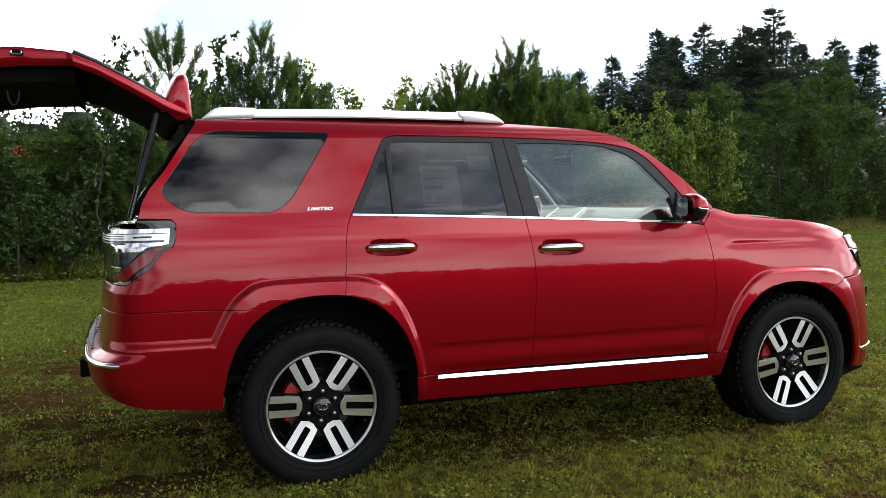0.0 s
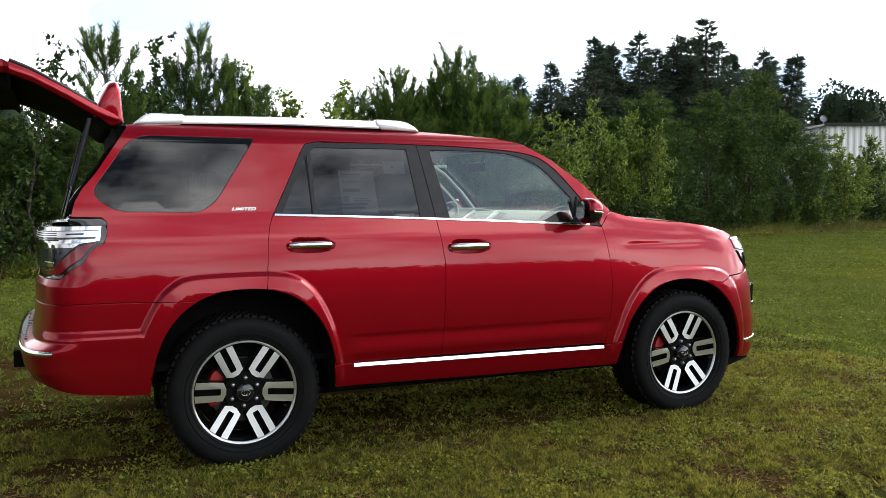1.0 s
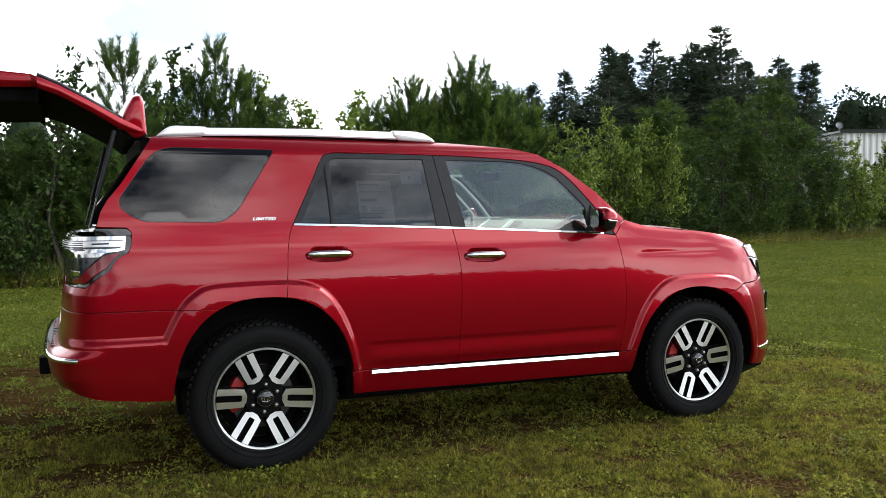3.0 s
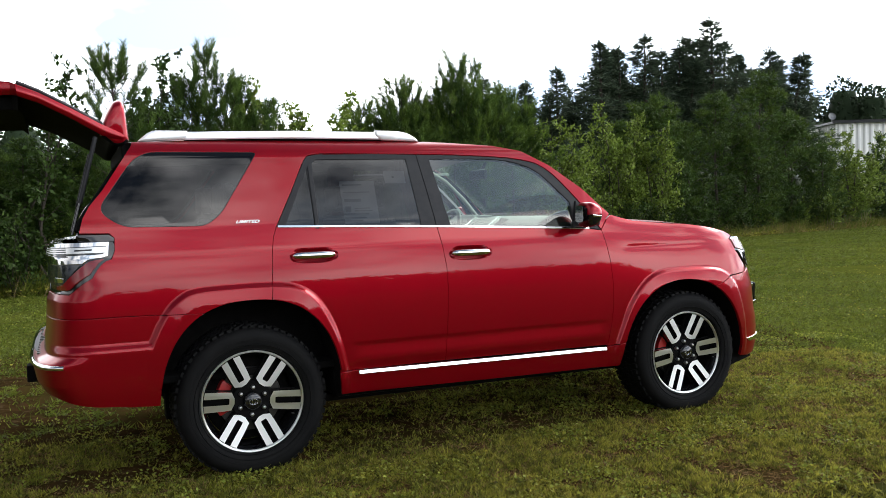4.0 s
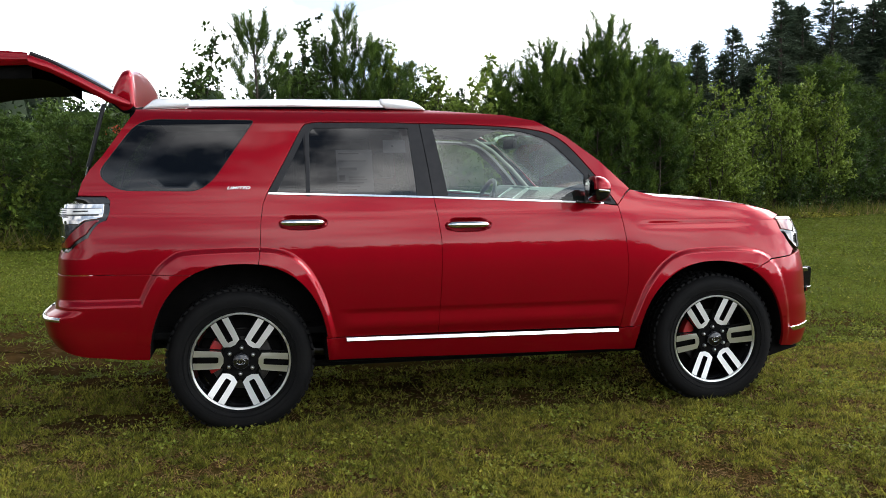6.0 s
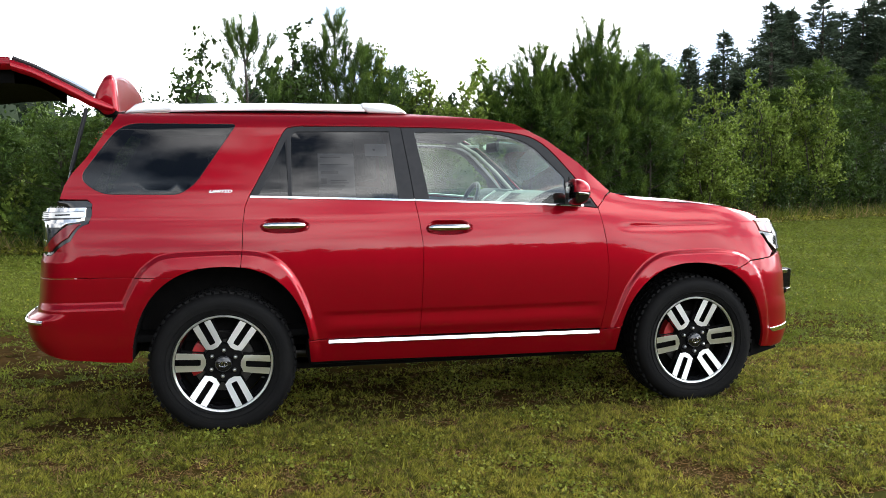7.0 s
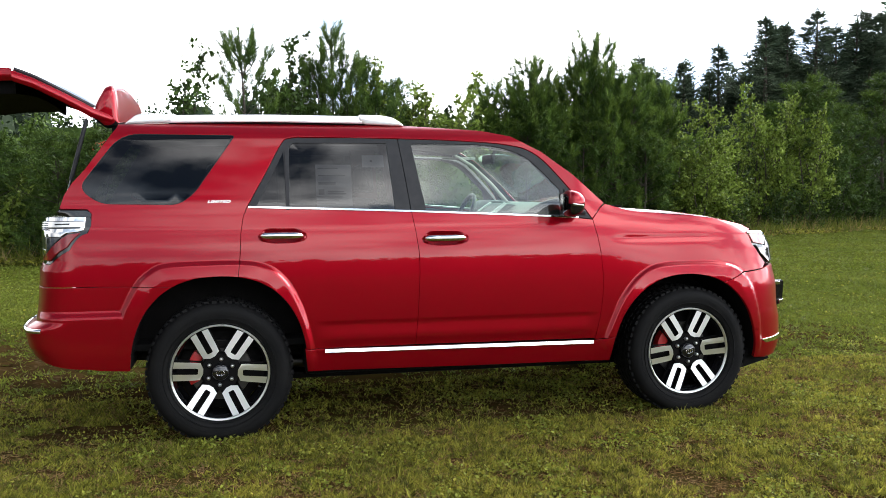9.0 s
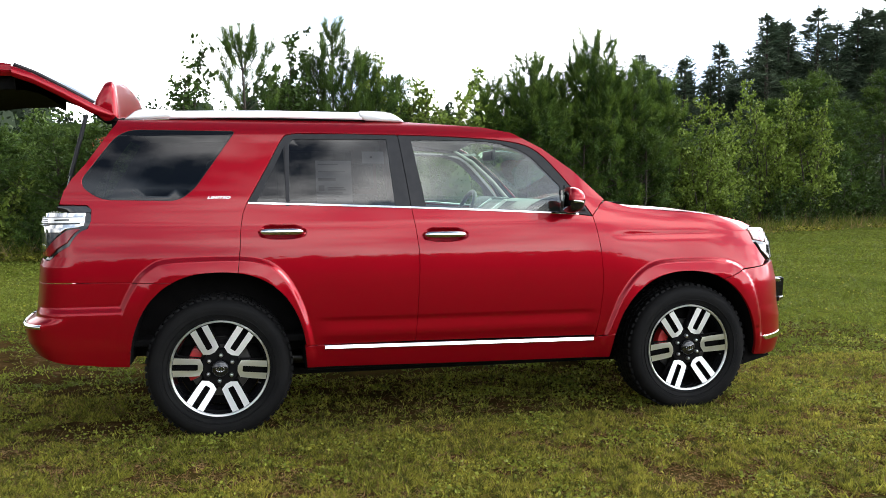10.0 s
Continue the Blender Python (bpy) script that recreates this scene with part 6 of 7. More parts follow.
def broad_meshes(seed, h=4.0, stems=4, spread=0.35, leaf=0.10, count=5200, mat=None, low=0.12, wand=0.5):
    """A many-stemmed shrub or sapling with upright shoots, leaves set along the twigs with gaps between."""
    rng = np.random.default_rng(seed)
    limbs, twigs = [], []
    for s in range(stems):
        a = 6.283 * s / stems + rng.uniform(-0.5, 0.5)
        out = spread * h * rng.uniform(0.2, 1.0) * (0.6 if stems == 1 else 1)
        hh = h * rng.uniform(0.7, 1.0) if s else h
        p0 = np.array([math.cos(a) * 0.06, math.sin(a) * 0.06, 0])
        p3 = np.array([math.cos(a) * out, math.sin(a) * out, hh])
        p1 = p0 * 0.7 + p3 * 0.3 + rng.normal(size=3) * 0.05 * h * np.array([1, 1, 0.3])
        p2 = p0 * 0.3 + p3 * 0.7 + rng.normal(size=3) * 0.04 * h * np.array([1, 1, 0.3])
        limbs.append(([tuple(q) for q in (p0, p1, p2, p3)], [0.009 * h, 0.006 * h, 0.004 * h, 0.003]))
        pts = [p0, p1, p2, p3]
        nb = int(9 + 3 * h)
        for k in range(nb):
            t = low + (1 - low) * (k + rng.uniform(0, 1)) / nb
            i = min(int(t * 3), 2)
            q = pts[i] + (pts[i + 1] - pts[i]) * (t * 3 - i)
            l = wand * h * 0.42 * (1.15 - t) * rng.uniform(0.5, 1.3) + 0.15
            b = rng.uniform(0, 6.283)
            d = unit(np.array([math.cos(b), math.sin(b), rng.uniform(0.3, 1.3)]))
            e = q + d * l
            limbs.append(([tuple(q), tuple((q + e) / 2 + np.array([0, 0, -0.03 * l])), tuple(e)], [0.004 * h * 0.6, 0.003 * h * 0.5, 0.002]))
            twigs.append((q, e))
            for j in range(3):
                w = q + (e - q) * rng.uniform(0.3, 0.9)
                d2 = unit(d + rng.normal(size=3) * 0.7)
                e2 = w + d2 * l * rng.uniform(0.25, 0.5)
                twigs.append((w, e2))
        twigs.append((p2, p3))
        twigs.append(((p2 + p3) / 2, p3))
    tw = np.array([np.concatenate(t) for t in twigs])
    ln = np.linalg.norm(tw[:, 3:] - tw[:, :3], axis=1)
    idx = rng.choice(len(tw), count, p=ln / ln.sum())
    t = rng.uniform(0.05, 1.03, (count, 1))
    axis = unit(tw[idx, 3:] - tw[idx, :3])
    p = tw[idx, :3] + (tw[idx, 3:] - tw[idx, :3]) * t + rng.normal(size=(count, 3)) * 0.012
    d = unit(axis * 0.4 + rng.normal(size=(count, 3)) * 0.8 + np.array([0, 0, -0.05]))
    L = leaf * rng.uniform(0.6, 1.25, count)
    v, f = leaves(p, d, L, L * 0.58, rng)
    return bark_mesh("trunk", limbs), fast_mesh("crown", v, f, mat or LEAF)


def cedar_meshes(seed, h=10.0, spread=0.20, mat=None, ragged=0.35, per=5, spray=0.30, power=1.1, spires=1):
    """A tall dark conifer: layers of flat feathered boughs that turn up at their ends, and one or more thin spires."""
    rng = np.random.default_rng(seed)
    limbs, tips, dirs = [], [], []

    def spire(root, top, wide):
        root, top = np.array(root), np.array(top)
        tall = top[2] - root[2]
        limbs.append(([tuple(root), tuple((root + top) / 2 + np.array([0.05, 0, 0])), tuple(top)], [0.018 * tall, 0.011 * tall, 0.012]))
        z = 0.05 * tall
        while z < tall * 0.992:
            t = z / tall
            L = wide * h * ((1 - t) ** power) * (0.8 + 0.25 * math.sin(t * 17 + seed * 1.7)) + 0.10
            for b in range(int(rng.integers(4, 7))):
                a = rng.uniform(0, 6.283)
                l = L * rng.uniform(1 - ragged, 1 + ragged)
                out = np.array([math.cos(a), math.sin(a), 0.0])
                base = root + (top - root) * t
                droop = rng.uniform(-0.22, 0.14) + 0.18 * t
                bend = lambda q: base + out * l * q + np.array([0, 0, l * (droop * q + 0.14 * q * q)])
                if l > 1.3:
                    limbs.append(([tuple(base), tuple(bend(0.5)), tuple(bend(1.0))], [0.005 * l + 0.008, 0.004 * l + 0.006, 0.005]))
                across = np.array([-out[1], out[0], 0.0])
                m = max(3, int(l / 0.19))
                for k in range(m):
                    q = 0.18 + 0.84 * (k + rng.uniform(0, 1)) / m
                    w = 0.42 * l * (1.05 - q) + 0.10
                    for s_ in (-1, 1):
                        u = rng.uniform(0.0, 1.0)
                        tips.append(bend(q) + across * s_ * w * u + out * w * u * 0.5 + np.array([0, 0, rng.normal() * 0.05]))
                        dirs.append(unit(out * 0.8 + across * s_ * 0.6 + np.array([0, 0, 0.25])))
            z += 0.024 * tall * rng.uniform(0.7, 1.3)
        for k in range(6):
            tips.append(top - np.array([0, 0, 0.11 * k]))
            dirs.append(np.array([0, 0, 1.0]))

    spire((0, 0, 0), (0, 0, h), spread)
    for k in range(spires - 1):
        a = rng.uniform(0, 6.283)
        r = spread * h * rng.uniform(0.3, 0.5)
        spire((r * 0.4 * math.cos(a), r * 0.4 * math.sin(a), h * 0.3), (r * math.cos(a), r * math.sin(a), h * rng.uniform(0.82, 0.95)), spread * 0.55)
    tips, dirs = np.array(tips), np.array(dirs)
    p = np.repeat(tips, per, 0) + rng.normal(size=(len(tips) * per, 3)) * 0.035
    d = unit(np.repeat(dirs, per, 0) + rng.normal(size=p.shape) * 0.42)
    v, f = blades(p, d, rng.uniform(0.5, 1.15, len(p)) * spray, rng.uniform(0.036, 0.072, len(p)), rng)
    return bark_mesh("trunk", limbs), fast_mesh("crown", v, f, mat or CEDAR)


def plant(name, meshes, x, y, size=1.0, turn=0.0, label="", category="tree", group="", wide=1.0, z=None):
    t = new(name)
    t.matrix_basis = Matrix.Translation((x, y, float(ground_z(x, y)) - 0.02 if z is None else z)) @ Matrix.Rotation(math.radians(turn), 4, "Z") @ Matrix.Diagonal((size * wide, size * wide, size, 1))
    tagged(t, label, category, group)
    for nm, me in zip(("trunk", "crown"), meshes):
        o = new(nm, me)
        o.parent = t
    return t


YOUNG = dict(gap=0.45, per=80, needle=0.16, width=0.0105, side=1.1, low=0.10)
BUSHY = dict(gap=0.42, per=52, needle=0.16, width=0.0145, side=1.5, low=0.06, fresh=NEEDLE_FRESH)
THICK = dict(gap=0.66, per=17, needle=0.15, width=0.027, low=0.03, steep=0.7, puffs=8, fresh=NEEDLE_LIT_TOP)
PINES = [pine_meshes(11, 5.0, 0.95, **YOUNG), pine_meshes(12, 5.0, 1.05, leaders=3, **YOUNG), pine_meshes(13, 5.0, 0.95, leaders=2, **YOUNG),
         pine_meshes(14, 5.0, 1.30, **THICK), pine_meshes(15, 5.0, 1.35, leaders=2, **THICK),
         pine_meshes(16, 5.0, 1.20, leaders=3, **BUSHY), pine_meshes(17, 5.0, 1.30, leaders=4, **BUSHY)]
SAPLING = broad_meshes(21, 4.2, stems=3, spread=0.14, leaf=0.11, count=1900, mat=LEAF_DARK, low=0.35, wand=0.55)
BROADS = [broad_meshes(22, 4.0, stems=5, spread=0.22, leaf=0.115, count=5200), broad_meshes(23, 4.0, stems=6, spread=0.30, leaf=0.115, count=5800), broad_meshes(24, 4.0, stems=4, spread=0.16, count=5200, mat=LEAF_DARK)]
BUSHES = [broad_meshes(25, 2.0, stems=7, spread=0.55, leaf=0.125, count=1500, mat=LEAF_DARK, low=0.05, wand=0.7), broad_meshes(26, 2.0, stems=7, spread=0.6, leaf=0.13, count=1500, low=0.05, wand=0.7)]
CEDARS = [cedar_meshes(31, 10, 0.30, ragged=0.40), cedar_meshes(32, 10, 0.34, ragged=0.5, spires=2), cedar_meshes(33, 10, 0.28, ragged=0.45)]

PINE_LABEL, BROAD_LABEL = "young green pine with long needles at the lawn's edge", "light green leafy shrub at the lawn's edge"
CEDAR_LABEL = "tall dark conifer behind the young pines"
# pines along the edge of the lawn: x, y, height, variant, turn, width
for x, y, h, k, a, w in [(0.1, 12.6, 4.72, 0, 20, 0.95), (2.15, 14.0, 5.05, 1, 80, 0.85), (2.95, 14.4, 4.45, 2, 130, 1.0), (1.3, 14.6, 3.9, 3, 10, 1.0), (3.5, 14.9, 4.0, 3, 300, 0.9),
                         (7.6, 17.0, 4.95, 6, 40, 0.95), (8.75, 17.4, 4.6, 5, 100, 1.05), (6.5, 17.0, 4.35, 5, 153, 1.0), (7.4, 16.4, 3.7, 3, 215, 1.1), (5.2, 17.2, 3.5, 3, 65, 1.1), (9.7, 17.1, 5.65, 6, 160, 0.85), (10.6, 17.6, 4.6, 6, 220, 1.1), (11.4, 18.0, 5.1, 5, 250, 1.0),
                         (9.2, 16.6, 3.6, 3, 300, 1.1), (11.0, 17.0, 3.3, 3, 80, 1.1), (6.7, 17.6, 3.7, 3, 20, 1.0),
                         (19.6, 21.0, 5.5, 3, 30, 1.0), (21.2, 21.6, 4.4, 3, 120, 1.1), (23.2, 22.0, 5.6, 3, 200, 1.2), (26.2, 23.0, 6.7, 3, 320, 1.0), (28.6, 23.6, 5.4, 3, 50, 1.2),
                         (24.8, 22.4, 4.6, 3, 90, 1.2), (29.8, 23.0, 3.8, 3, 140, 1.2), (17.4, 20.8, 4.3, 3, 260, 1.2),
                         (-2.6, 12.9, 2.8, 3, 33, 1.2), (-3.6, 12.6, 2.6, 3, 140, 1.25), (-1.5, 13.0, 2.9, 3, 240, 1.2), (-4.9, 13.2, 2.7, 3, 290, 1.3), (-0.6, 13.4, 2.9, 3, 190, 1.2), (-6.4, 13.6, 2.7, 3, 60, 1.3), (-2.1, 14.2, 2.9, 3, 110, 1.2), (4.0, 15.6, 3.4, 3, 20, 1.1), (5.6, 16.6, 3.2, 3, 70, 1.1)]:
    plant("pine_tree", PINES[3 + int(a) // 10 % 2 if k == 3 else k], x, y, h / 5.0, a, PINE_LABEL, "tree", "pines along the lawn", w)
plant("sapling", SAPLING, -1.05, 12.5, 4.30 / 4.2, 10, "slender sapling with sparse dark leaves", "tree")
for x, y, h, k, a, w in [(0.85, 13.6, 4.75, 2, 40, 1.0), (5.0, 15.5, 4.3, 1, 0, 1.1), (4.45, 15.2, 3.9, 0, 150, 0.9), (3.0, 14.6, 4.3, 0, 200, 0.8), (12.5, 17.9, 3.85, 0, 10, 1.0), (13.9, 18.0, 3.95, 0, 120, 1.0), (13.2, 17.7, 3.3, 1, 70, 1.0),
                         (16.2, 19.6, 4.65, 1, 200, 0.85), (17.4, 19.8, 4.4, 0, 330, 0.9), (18.4, 20.0, 4.5, 1, 70, 0.9), (32.6, 24.2, 4.5, 0, 10, 1.1), (34.5, 25.0, 3.9, 1, 60, 1.1), (36.2, 25.6, 4.4, 2, 30, 1.1), (37.8, 26.4, 4.6, 0, 130, 1.0), (39.5, 27.2, 3.8, 1, 200, 1.1),
                         (-2.6, 11.8, 2.6, 2, 80, 1.2)]:
    plant("leafy_shrub", BROADS[k], x, y, h / 4.0, a, BROAD_LABEL, "shrub", "shrubs along the lawn", w)
rng = np.random.default_rng(5)
EDGE = [(-14, 15), (-6, 13.0), (-1.5, 12.0), (3, 14.2), (8, 16.2), (13, 17.4), (18, 19.2), (24, 21.2), (31, 23.0), (38, 26.0), (46, 30.0)]
ex, ey = [p[0] for p in EDGE], [p[1] for p in EDGE]
for i in range(46):
    x = -8 + i * 1.02 + rng.uniform(-0.3, 0.3)
    y = float(np.interp(x, ex, ey)) + rng.uniform(-0.1, 1.4)
    plant("bush", BUSHES[i % 2 if rng.uniform() < 0.5 else 0], x, y, rng.uniform(0.55, 1.05), rng.uniform(0, 360), "low dark green bush under the trees", "bush", "bushes under the trees")
for x, y, h, k, a in [(31.4, 40.4, 11.2, 2, 40), (34.6, 40.3, 11.2, 1, 300), (36.9, 41, 12.3, 0, 75), (40.0, 40.6, 12.0, 1, 110), (29.7, 40, 11.4, 0, 0), (33.1, 40, 12.0, 1, 90), (36.2, 40.5, 11.6, 0, 160), (38.4, 40, 13.4, 1, 30), (41.2, 40.8, 11.3, 2, 200), (43.4, 40, 11.7, 1, 250), (31.2, 42, 10.6, 2, 60), (35.0, 42, 11.0, 0, 120),
                      (29.6, 45, 10.6, 0, 20), (27.2, 45, 9.5, 2, 80), (24.1, 45, 9.8, 0, 140), (25.6, 46, 9.0, 1, 200), (22.2, 46, 8.2, 2, 260), (32.4, 46, 10.0, 1, 310), (40, 44, 10.8, 0, 10), (46.0, 42, 9.0, 2, 70),
                      (31.5, 43, 9.6, 1, 15), (34.6, 43.5, 9.4, 0, 75), (37.4, 43, 10.2, 2, 135), (40.0, 42, 9.8, 1, 195), (42.6, 42.4, 9.9, 0, 255), (28.2, 43.6, 8.8, 1, 305), (45.0, 41, 10.4, 0, 345), (47.2, 43.2, 11.2, 2, 25), (48.9, 45.0, 12.0, 1, 145), (50.6, 47.0, 11.9, 0, 95)]:
    plant("conifer", CEDARS[k], x, y, h / 10.0, a, CEDAR_LABEL, "tree", "tall dark conifers", 1.35)


def woods(name, spots, label, seed, mat=None, per=900, clump=0.45, pointed=0.4):
    """Far woods: uneven crowns of leaf clumps on a shared base, one object."""
    r = np.random.default_rng(seed)
    vs, fs, base = [], [], 0
    for x, y, h, w in spots:
        n = per
        t = r.uniform(0.03, 1, n) ** 0.8
        conic = r.uniform() < pointed
        rad = w * ((1 - t) ** 0.75 if conic else np.sqrt(np.clip(1 - ((t - 0.45) / 0.56) ** 2, 0.02, 1))) * r.uniform(0.55, 1.08, n)
        a = r.uniform(0, 6.283, n)
        lump = 0.10 * h * np.sin(3 * a + 9 * t + x) * (1 - t)
        p = np.stack([x + rad * np.cos(a), y + rad * np.sin(a), t * h + lump * 0.5], 1) + r.normal(size=(n, 3)) * 0.12
        d = unit(np.stack([np.cos(a), np.sin(a), np.full(n, 0.5)], 1) + r.normal(size=(n, 3)) * 0.7)
        L = clump * r.uniform(0.5, 1.2, n) * (1 - 0.45 * t)
        v, f = leaves(p, d, L, L * 0.7, r)
        vs.append(v)
        fs.append(f + base)
        base += len(v)
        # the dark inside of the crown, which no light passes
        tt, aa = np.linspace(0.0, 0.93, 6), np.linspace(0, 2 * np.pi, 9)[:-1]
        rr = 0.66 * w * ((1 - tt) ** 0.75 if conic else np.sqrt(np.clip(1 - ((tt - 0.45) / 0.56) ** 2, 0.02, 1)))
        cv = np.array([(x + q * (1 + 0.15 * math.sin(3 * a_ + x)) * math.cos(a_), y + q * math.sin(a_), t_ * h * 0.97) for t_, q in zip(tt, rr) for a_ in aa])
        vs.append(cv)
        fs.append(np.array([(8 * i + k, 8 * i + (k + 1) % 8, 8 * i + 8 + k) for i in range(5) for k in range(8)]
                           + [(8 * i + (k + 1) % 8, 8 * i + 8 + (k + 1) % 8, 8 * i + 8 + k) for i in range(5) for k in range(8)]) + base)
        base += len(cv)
    o = new(name, fast_mesh(name, np.concatenate(vs), np.concatenate(fs), mat or FAR_LEAF))
    return tagged(o, label, "woods", kind="stuff")


r = np.random.default_rng(77)
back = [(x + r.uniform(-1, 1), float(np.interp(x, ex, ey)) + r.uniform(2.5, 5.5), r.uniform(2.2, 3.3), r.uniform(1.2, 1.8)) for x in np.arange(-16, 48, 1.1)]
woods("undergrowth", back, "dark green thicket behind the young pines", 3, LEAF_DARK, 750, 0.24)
left = [(x + r.uniform(-0.4, 0.4), 15.6 + r.uniform(-0.8, 1.2), r.uniform(2.5, 3.05), r.uniform(1.0, 1.5)) for x in np.arange(-13, 5, 0.7)]
woods("undergrowth", left, "dense dark green thicket beside the lawn", 13, LEAF_MID, 1700, 0.19)
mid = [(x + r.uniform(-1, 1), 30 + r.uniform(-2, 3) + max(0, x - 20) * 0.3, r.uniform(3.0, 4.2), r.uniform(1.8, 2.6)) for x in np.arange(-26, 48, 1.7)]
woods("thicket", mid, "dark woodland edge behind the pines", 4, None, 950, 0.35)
rear = [(x + r.uniform(-0.6, 0.6), 49 + r.uniform(-1, 2), float(np.interp(x, [19, 24, 31, 34, 37, 43, 52], [7.2, 9.6, 10.2, 11.2, 11.8, 12.0, 11.0])) * r.uniform(0.88, 1.04), r.uniform(1.8, 2.6)) for x in np.arange(19, 52, 1.15)]
woods("thicket", rear, "dark conifer thicket behind the pines", 14, CEDAR, 1100, 0.36, 0.75)
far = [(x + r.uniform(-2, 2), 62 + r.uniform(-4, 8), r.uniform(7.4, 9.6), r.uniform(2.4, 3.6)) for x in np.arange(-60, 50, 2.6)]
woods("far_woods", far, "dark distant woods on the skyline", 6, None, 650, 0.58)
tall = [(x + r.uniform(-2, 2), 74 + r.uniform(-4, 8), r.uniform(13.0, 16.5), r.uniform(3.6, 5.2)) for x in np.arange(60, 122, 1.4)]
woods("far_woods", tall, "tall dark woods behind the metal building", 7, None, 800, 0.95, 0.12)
ring = []
for k in range(150):
    a = math.radians(148 + k * 1.62)
    d = r.uniform(52, 62)
    ring.append((d * math.cos(a), -4 + d * math.sin(a), r.uniform(3.5, 4.1), r.uniform(3.4, 4.4)))
woods("woods_behind", ring, "dark woods across the field", 8, None, 160, 1.4)


# ---- grass ----
def lattice(x, y, cell, seed):
    """Smooth value noise from 0 to 1 with cells of that size."""
    table = np.random.default_rng(seed).uniform(0, 1, (256, 256))
    u, v = x / cell, y / cell
    i, j = np.floor(u).astype(int), np.floor(v).astype(int)
    fu, fv = u - i, v - j
    fu, fv = fu * fu * (3 - 2 * fu), fv * fv * (3 - 2 * fv)
    t = lambda a, b: table[a % 256, b % 256]
    return (t(i, j) * (1 - fu) + t(i + 1, j) * fu) * (1 - fv) + (t(i, j + 1) * (1 - fu) + t(i + 1, j + 1) * fu) * fv


def cover(x, y):
    """How thickly the lawn grows: small clumps, in larger thin and thick areas."""
    return 0.46 * lattice(x, y, 0.062, 1) + 0.36 * lattice(x, y, 0.17, 2) + 0.18 * lattice(x, y, 0.8, 3)


def grass(name, x0, x1, y0, y1, n, seed, size, label, mat=None, keep=None, width=0.0045, per=5, upright=0.45, thin=True, tuft=0.016):
    r = np.random.default_rng(seed)
    x, y = r.uniform(x0, x1, n), r.uniform(y0, y1, n)
    c = cover(x, y)
    ok = np.ones(n, bool)
    if thin:
        ok = r.uniform(0, 1, n) < np.clip((c - 0.375) / 0.14, 0.04, 1)
    for bx, by, brx, bry in BARE:
        ok &= (((x - bx) / brx) ** 2 + ((y - by) / bry) ** 2 > 0.9) | (r.uniform(0, 1, n) < 0.35)
    # thinned under the vehicle to deepen the shade there, and sparser behind the tail
    ok &= (np.abs(y) > 0.90) | (x < -0.6) | (x > 3.2) | (r.uniform(0, 1, n) < 0.18)
    ok &= (x > -0.45) | (y < -1.5) | (y > 3.2) | (r.uniform(0, 1, n) < 0.72)
    if keep is not None:
        ok &= keep(x, y, r)
    x, y, c = x[ok], y[ok], c[ok]
    px, py = np.repeat(x, per) + r.normal(0, tuft, len(x) * per), np.repeat(y, per) + r.normal(0, tuft, len(x) * per)
    p = np.stack([px, py, ground_z(px, py) + r.uniform(-0.004, 0.010, len(px))], 1)
    d = unit(r.normal(size=p.shape) * np.array([0.6, 0.6, 0.15]) + np.array([0, 0, upright]))
    d[:, 2] = np.abs(d[:, 2])
    L = size * r.uniform(0.4, 1.25, len(p)) * np.repeat(0.40 + 1.2 * c, per)
    v, f = blades(p, d, L, width * r.uniform(0.7, 1.3, len(p)), r)
    o = new(name, fast_mesh(name, v, f, mat or GRASS))
    return tagged(o, label, "grass", kind="stuff")


grass("grass", -2.8, 5.4, -2.5, 0.4, 88000, 41, 0.029, "short yellow-green lawn grass in clumps", width=0.0068, per=6, upright=0.60, tuft=0.012)
grass("grass", -3.2, 6.0, -3.4, -2.5, 7000, 49, 0.05, "short yellow-green lawn grass in clumps", width=0.012, per=6, upright=0.50, tuft=0.03)
grass("tall_tufts", -2.8, 5.4, -2.5, 0.4, 3000, 57, 0.060, "taller tufts of coarse grass in the lawn", GRASS, width=0.0062, per=8, upright=0.75, tuft=0.018)
grass("dead_grass", -2.8, 5.4, -2.5, 0.4, 44000, 48, 0.040, "brown dead grass in the lawn", DRY_BROWN, width=0.0045, per=3, upright=0.15, thin=False)
grass("grass", -6.0, 12.0, 0.4, 7.0, 30000, 42, 0.046, "short green lawn grass in clumps", GRASS_FAR, width=0.012, per=7, upright=0.4, tuft=0.032, thin=False)
grass("grass", -10.0, 26.0, 7.0, 20.0, 36000, 43, 0.055, "lawn grass farther out", GRASS_FAR, width=0.024, per=5, tuft=0.05, upright=0.3, thin=False, keep=lambda x, y, r: y < np.interp(x, ex, ey) + 0.6)
grass("grass", 5.4, 14.0, -3.4, 0.4, 12000, 47, 0.055, "short yellow-green lawn grass in clumps", GRASS_FAR, width=0.009, per=7, upright=0.7, tuft=0.022)
grass("grass", 20.0, 48.0, 8.0, 30.0, 20000, 44, 0.07, "lawn grass farther out", GRASS_FAR, width=0.045, per=4, tuft=0.06, upright=0.3, thin=False, keep=lambda x, y, r: y < np.interp(x, ex, ey) + 0.6)
# unseen grass behind the camera, its colour darkened for the paint's reflections
grass("grass", -9.0, 13.0, -10.0, -3.2, 15000, 55, 0.05, "unseen short lawn grass, darkened for the door reflections", GRASS_DARKENED, width=0.016, per=4, upright=0.5, tuft=0.04)
grass("grass", -10.0, -3.2, -3.4, 0.4, 6000, 56, 0.06, "short yellow-green lawn grass in clumps", width=0.018, per=4, upright=0.5, tuft=0.04)
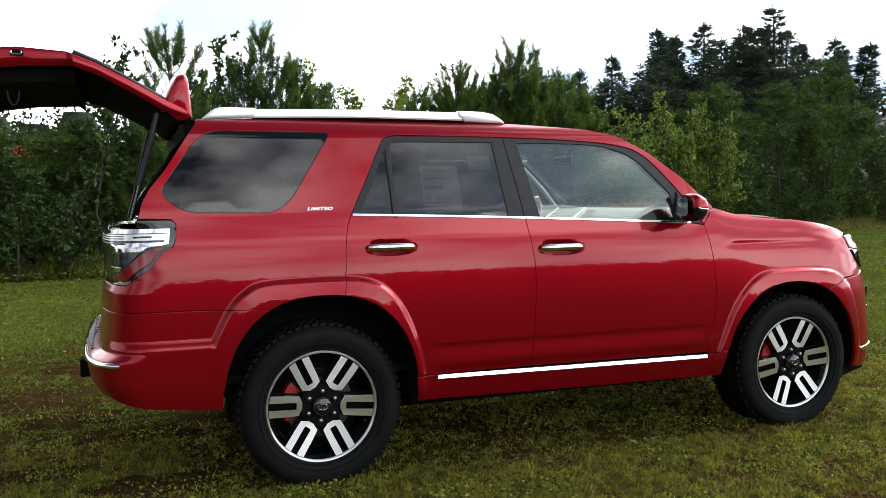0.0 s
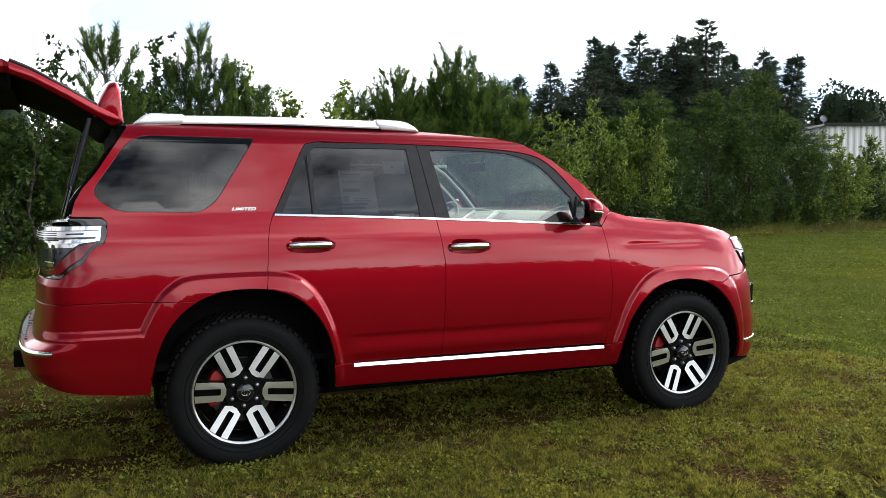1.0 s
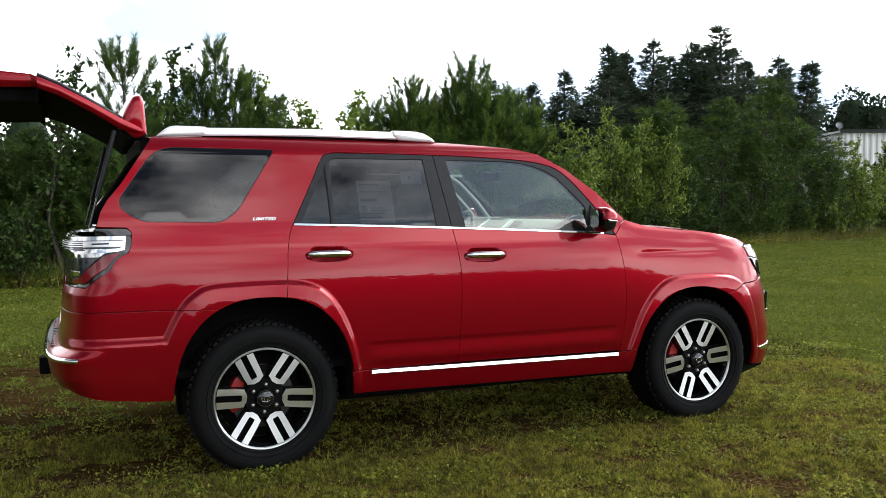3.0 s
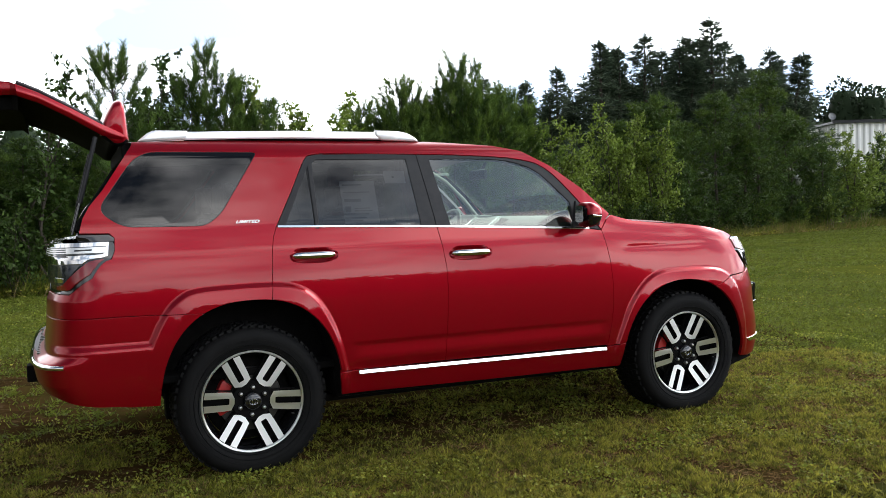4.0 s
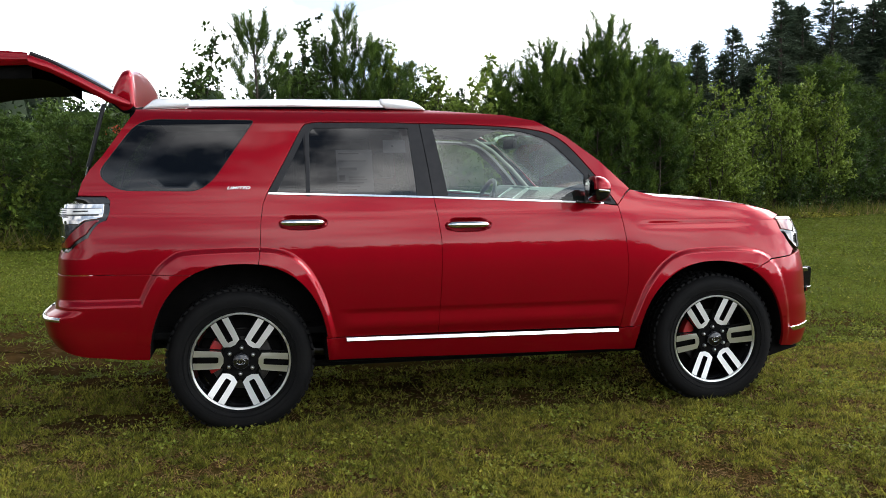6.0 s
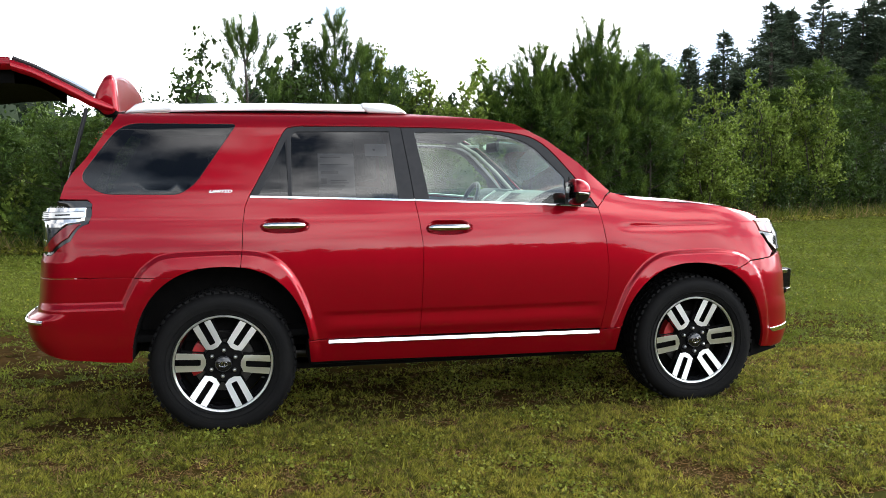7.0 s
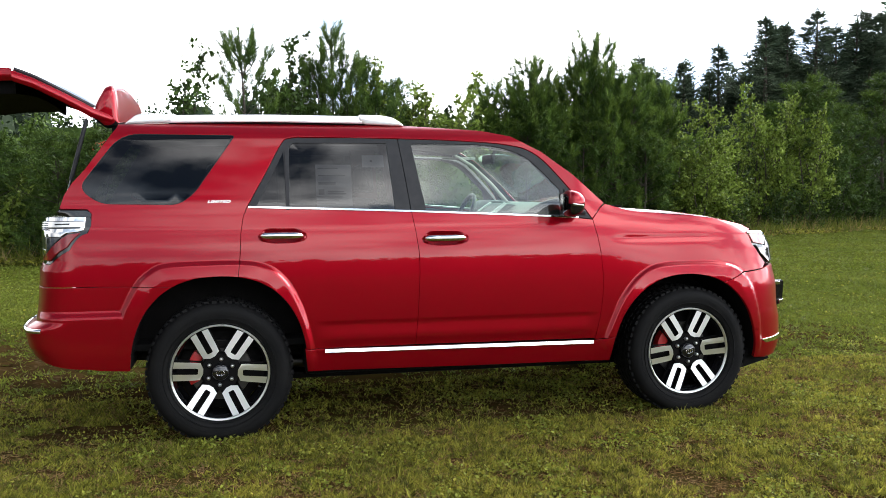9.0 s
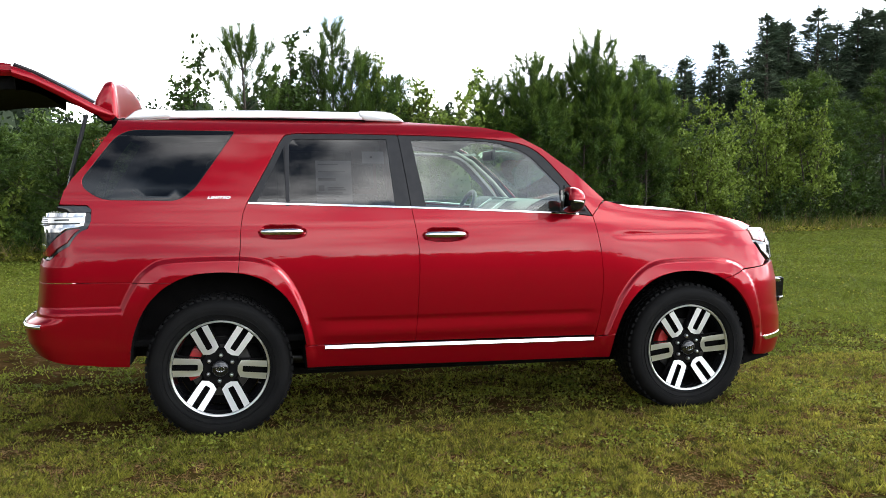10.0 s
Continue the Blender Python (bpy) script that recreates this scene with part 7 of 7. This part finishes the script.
grass("tall_weeds", -9.0, 46.0, 11.5, 30.0, 150000, 45, 0.46, "tall weeds along the edge of the lawn", GRASS_FAR, width=0.018, upright=0.9, keep=lambda x, y, r: np.abs(y - np.interp(x, ex, ey) + 0.30 * lattice(x, y, 1.7, 12)) < 0.40)
grass("dry_stalks", -9.0, 46.0, 11.5, 30.0, 24000, 46, 0.60, "dry pale stalks among the weeds", DRY, width=0.010, per=3, upright=1.0, thin=False, keep=lambda x, y, r: np.abs(y - np.interp(x, ex, ey) + 0.5) < 0.4)


for x, y, n, h, sd in [(29.5, 22.3, 8, 0.7, 5), (33.0, 23.5, 9, 0.8, 6)]:
    rr = np.random.default_rng(70 + sd)
    stalks = []
    for k in range(n):
        bx, by = x + rr.normal(0, 0.16), y + rr.normal(0, 0.1)
        lx, ly, hh = rr.normal(0.06, 0.12), rr.normal(0, 0.08), h * rr.uniform(0.65, 1.1)
        stalks.append(([(bx, by, 0.0), (bx + lx * 0.3, by + ly * 0.3, hh * 0.5), (bx + lx, by + ly, hh)], [0.008, 0.007, 0.004]))
    me = bark_mesh("dry_stalk_clump", stalks)
    me.materials[0] = STALK
    tagged(new("dry_stalk_clump", me), "bare pale dry stalks at the lawn's edge", "weeds", kind="stuff")


def clover(name, x0, x1, y0, y1, n, seed, size, label, keep=None, mat=None):
    """Small round weeds close to the soil."""
    r = np.random.default_rng(seed)
    x, y = r.uniform(x0, x1, n), r.uniform(y0, y1, n)
    # fewer weeds behind the tail
    thinned = (x > -0.45) | (y > 3.2) | (r.uniform(0, 1, n) < 0.3)
    ok = thinned & (r.uniform(0, 1, n) < np.clip((lattice(x, y, 0.25 if keep is None else 1.3, 9) - 0.5) / 0.3, 0.02, 1))
    if keep is not None:
        ok &= keep(x, y)
    x, y = x[ok], y[ok]
    p = np.stack([x, y, ground_z(x, y) + r.uniform(0.004, 0.028, len(x)) * (size / 0.016)], 1)
    d = unit(r.normal(size=p.shape) * np.array([1, 1, 0.35]))
    L = size * r.uniform(0.5, 1.3, len(x))
    v, f = leaves(p, d, L, L * 0.7, r)
    o = new(name, fast_mesh(name, v, f, mat or GRASS))
    return tagged(o, label, "weeds", kind="stuff")


clover("low_weeds", -2.8, 5.4, -2.5, 0.4, 80000, 51, 0.019, "low broad-leaved weeds in the lawn")
clover("fresh_shoots", -2.8, 6.0, -2.5, 1.0, 90000, 54, 0.020, "bright fresh shoots in the lawn", mat=GRASS_TIP)
clover("low_weeds", -6.0, 14.0, 0.4, 7.0, 40000, 52, 0.026, "low broad-leaved weeds in the lawn")
clover("edge_weeds", -9.0, 46.0, 11.5, 30.0, 420000, 53, 0.085, "leafy weeds along the edge of the lawn", keep=lambda x, y: np.abs(y - np.interp(x, ex, ey) + 0.5) < 0.5)

# a few orange blossoms high in the thicket beside the lawn
rr = np.random.default_rng(91)
bp_ = np.array([-2.54, 11.9, 2.25]) + rr.normal(size=(46, 3)) * np.array([0.10, 0.06, 0.045])
v, f = leaves(bp_, unit(rr.normal(size=(46, 3)) + np.array([0, -0.8, 0.3])), rr.uniform(0.03, 0.055, 46), rr.uniform(0.02, 0.035, 46), rr)
tagged(new("blossoms", fast_mesh("blossoms", v, f, BLOSSOM)), "small orange-red blossoms in the thicket", "flowers", kind="stuff")
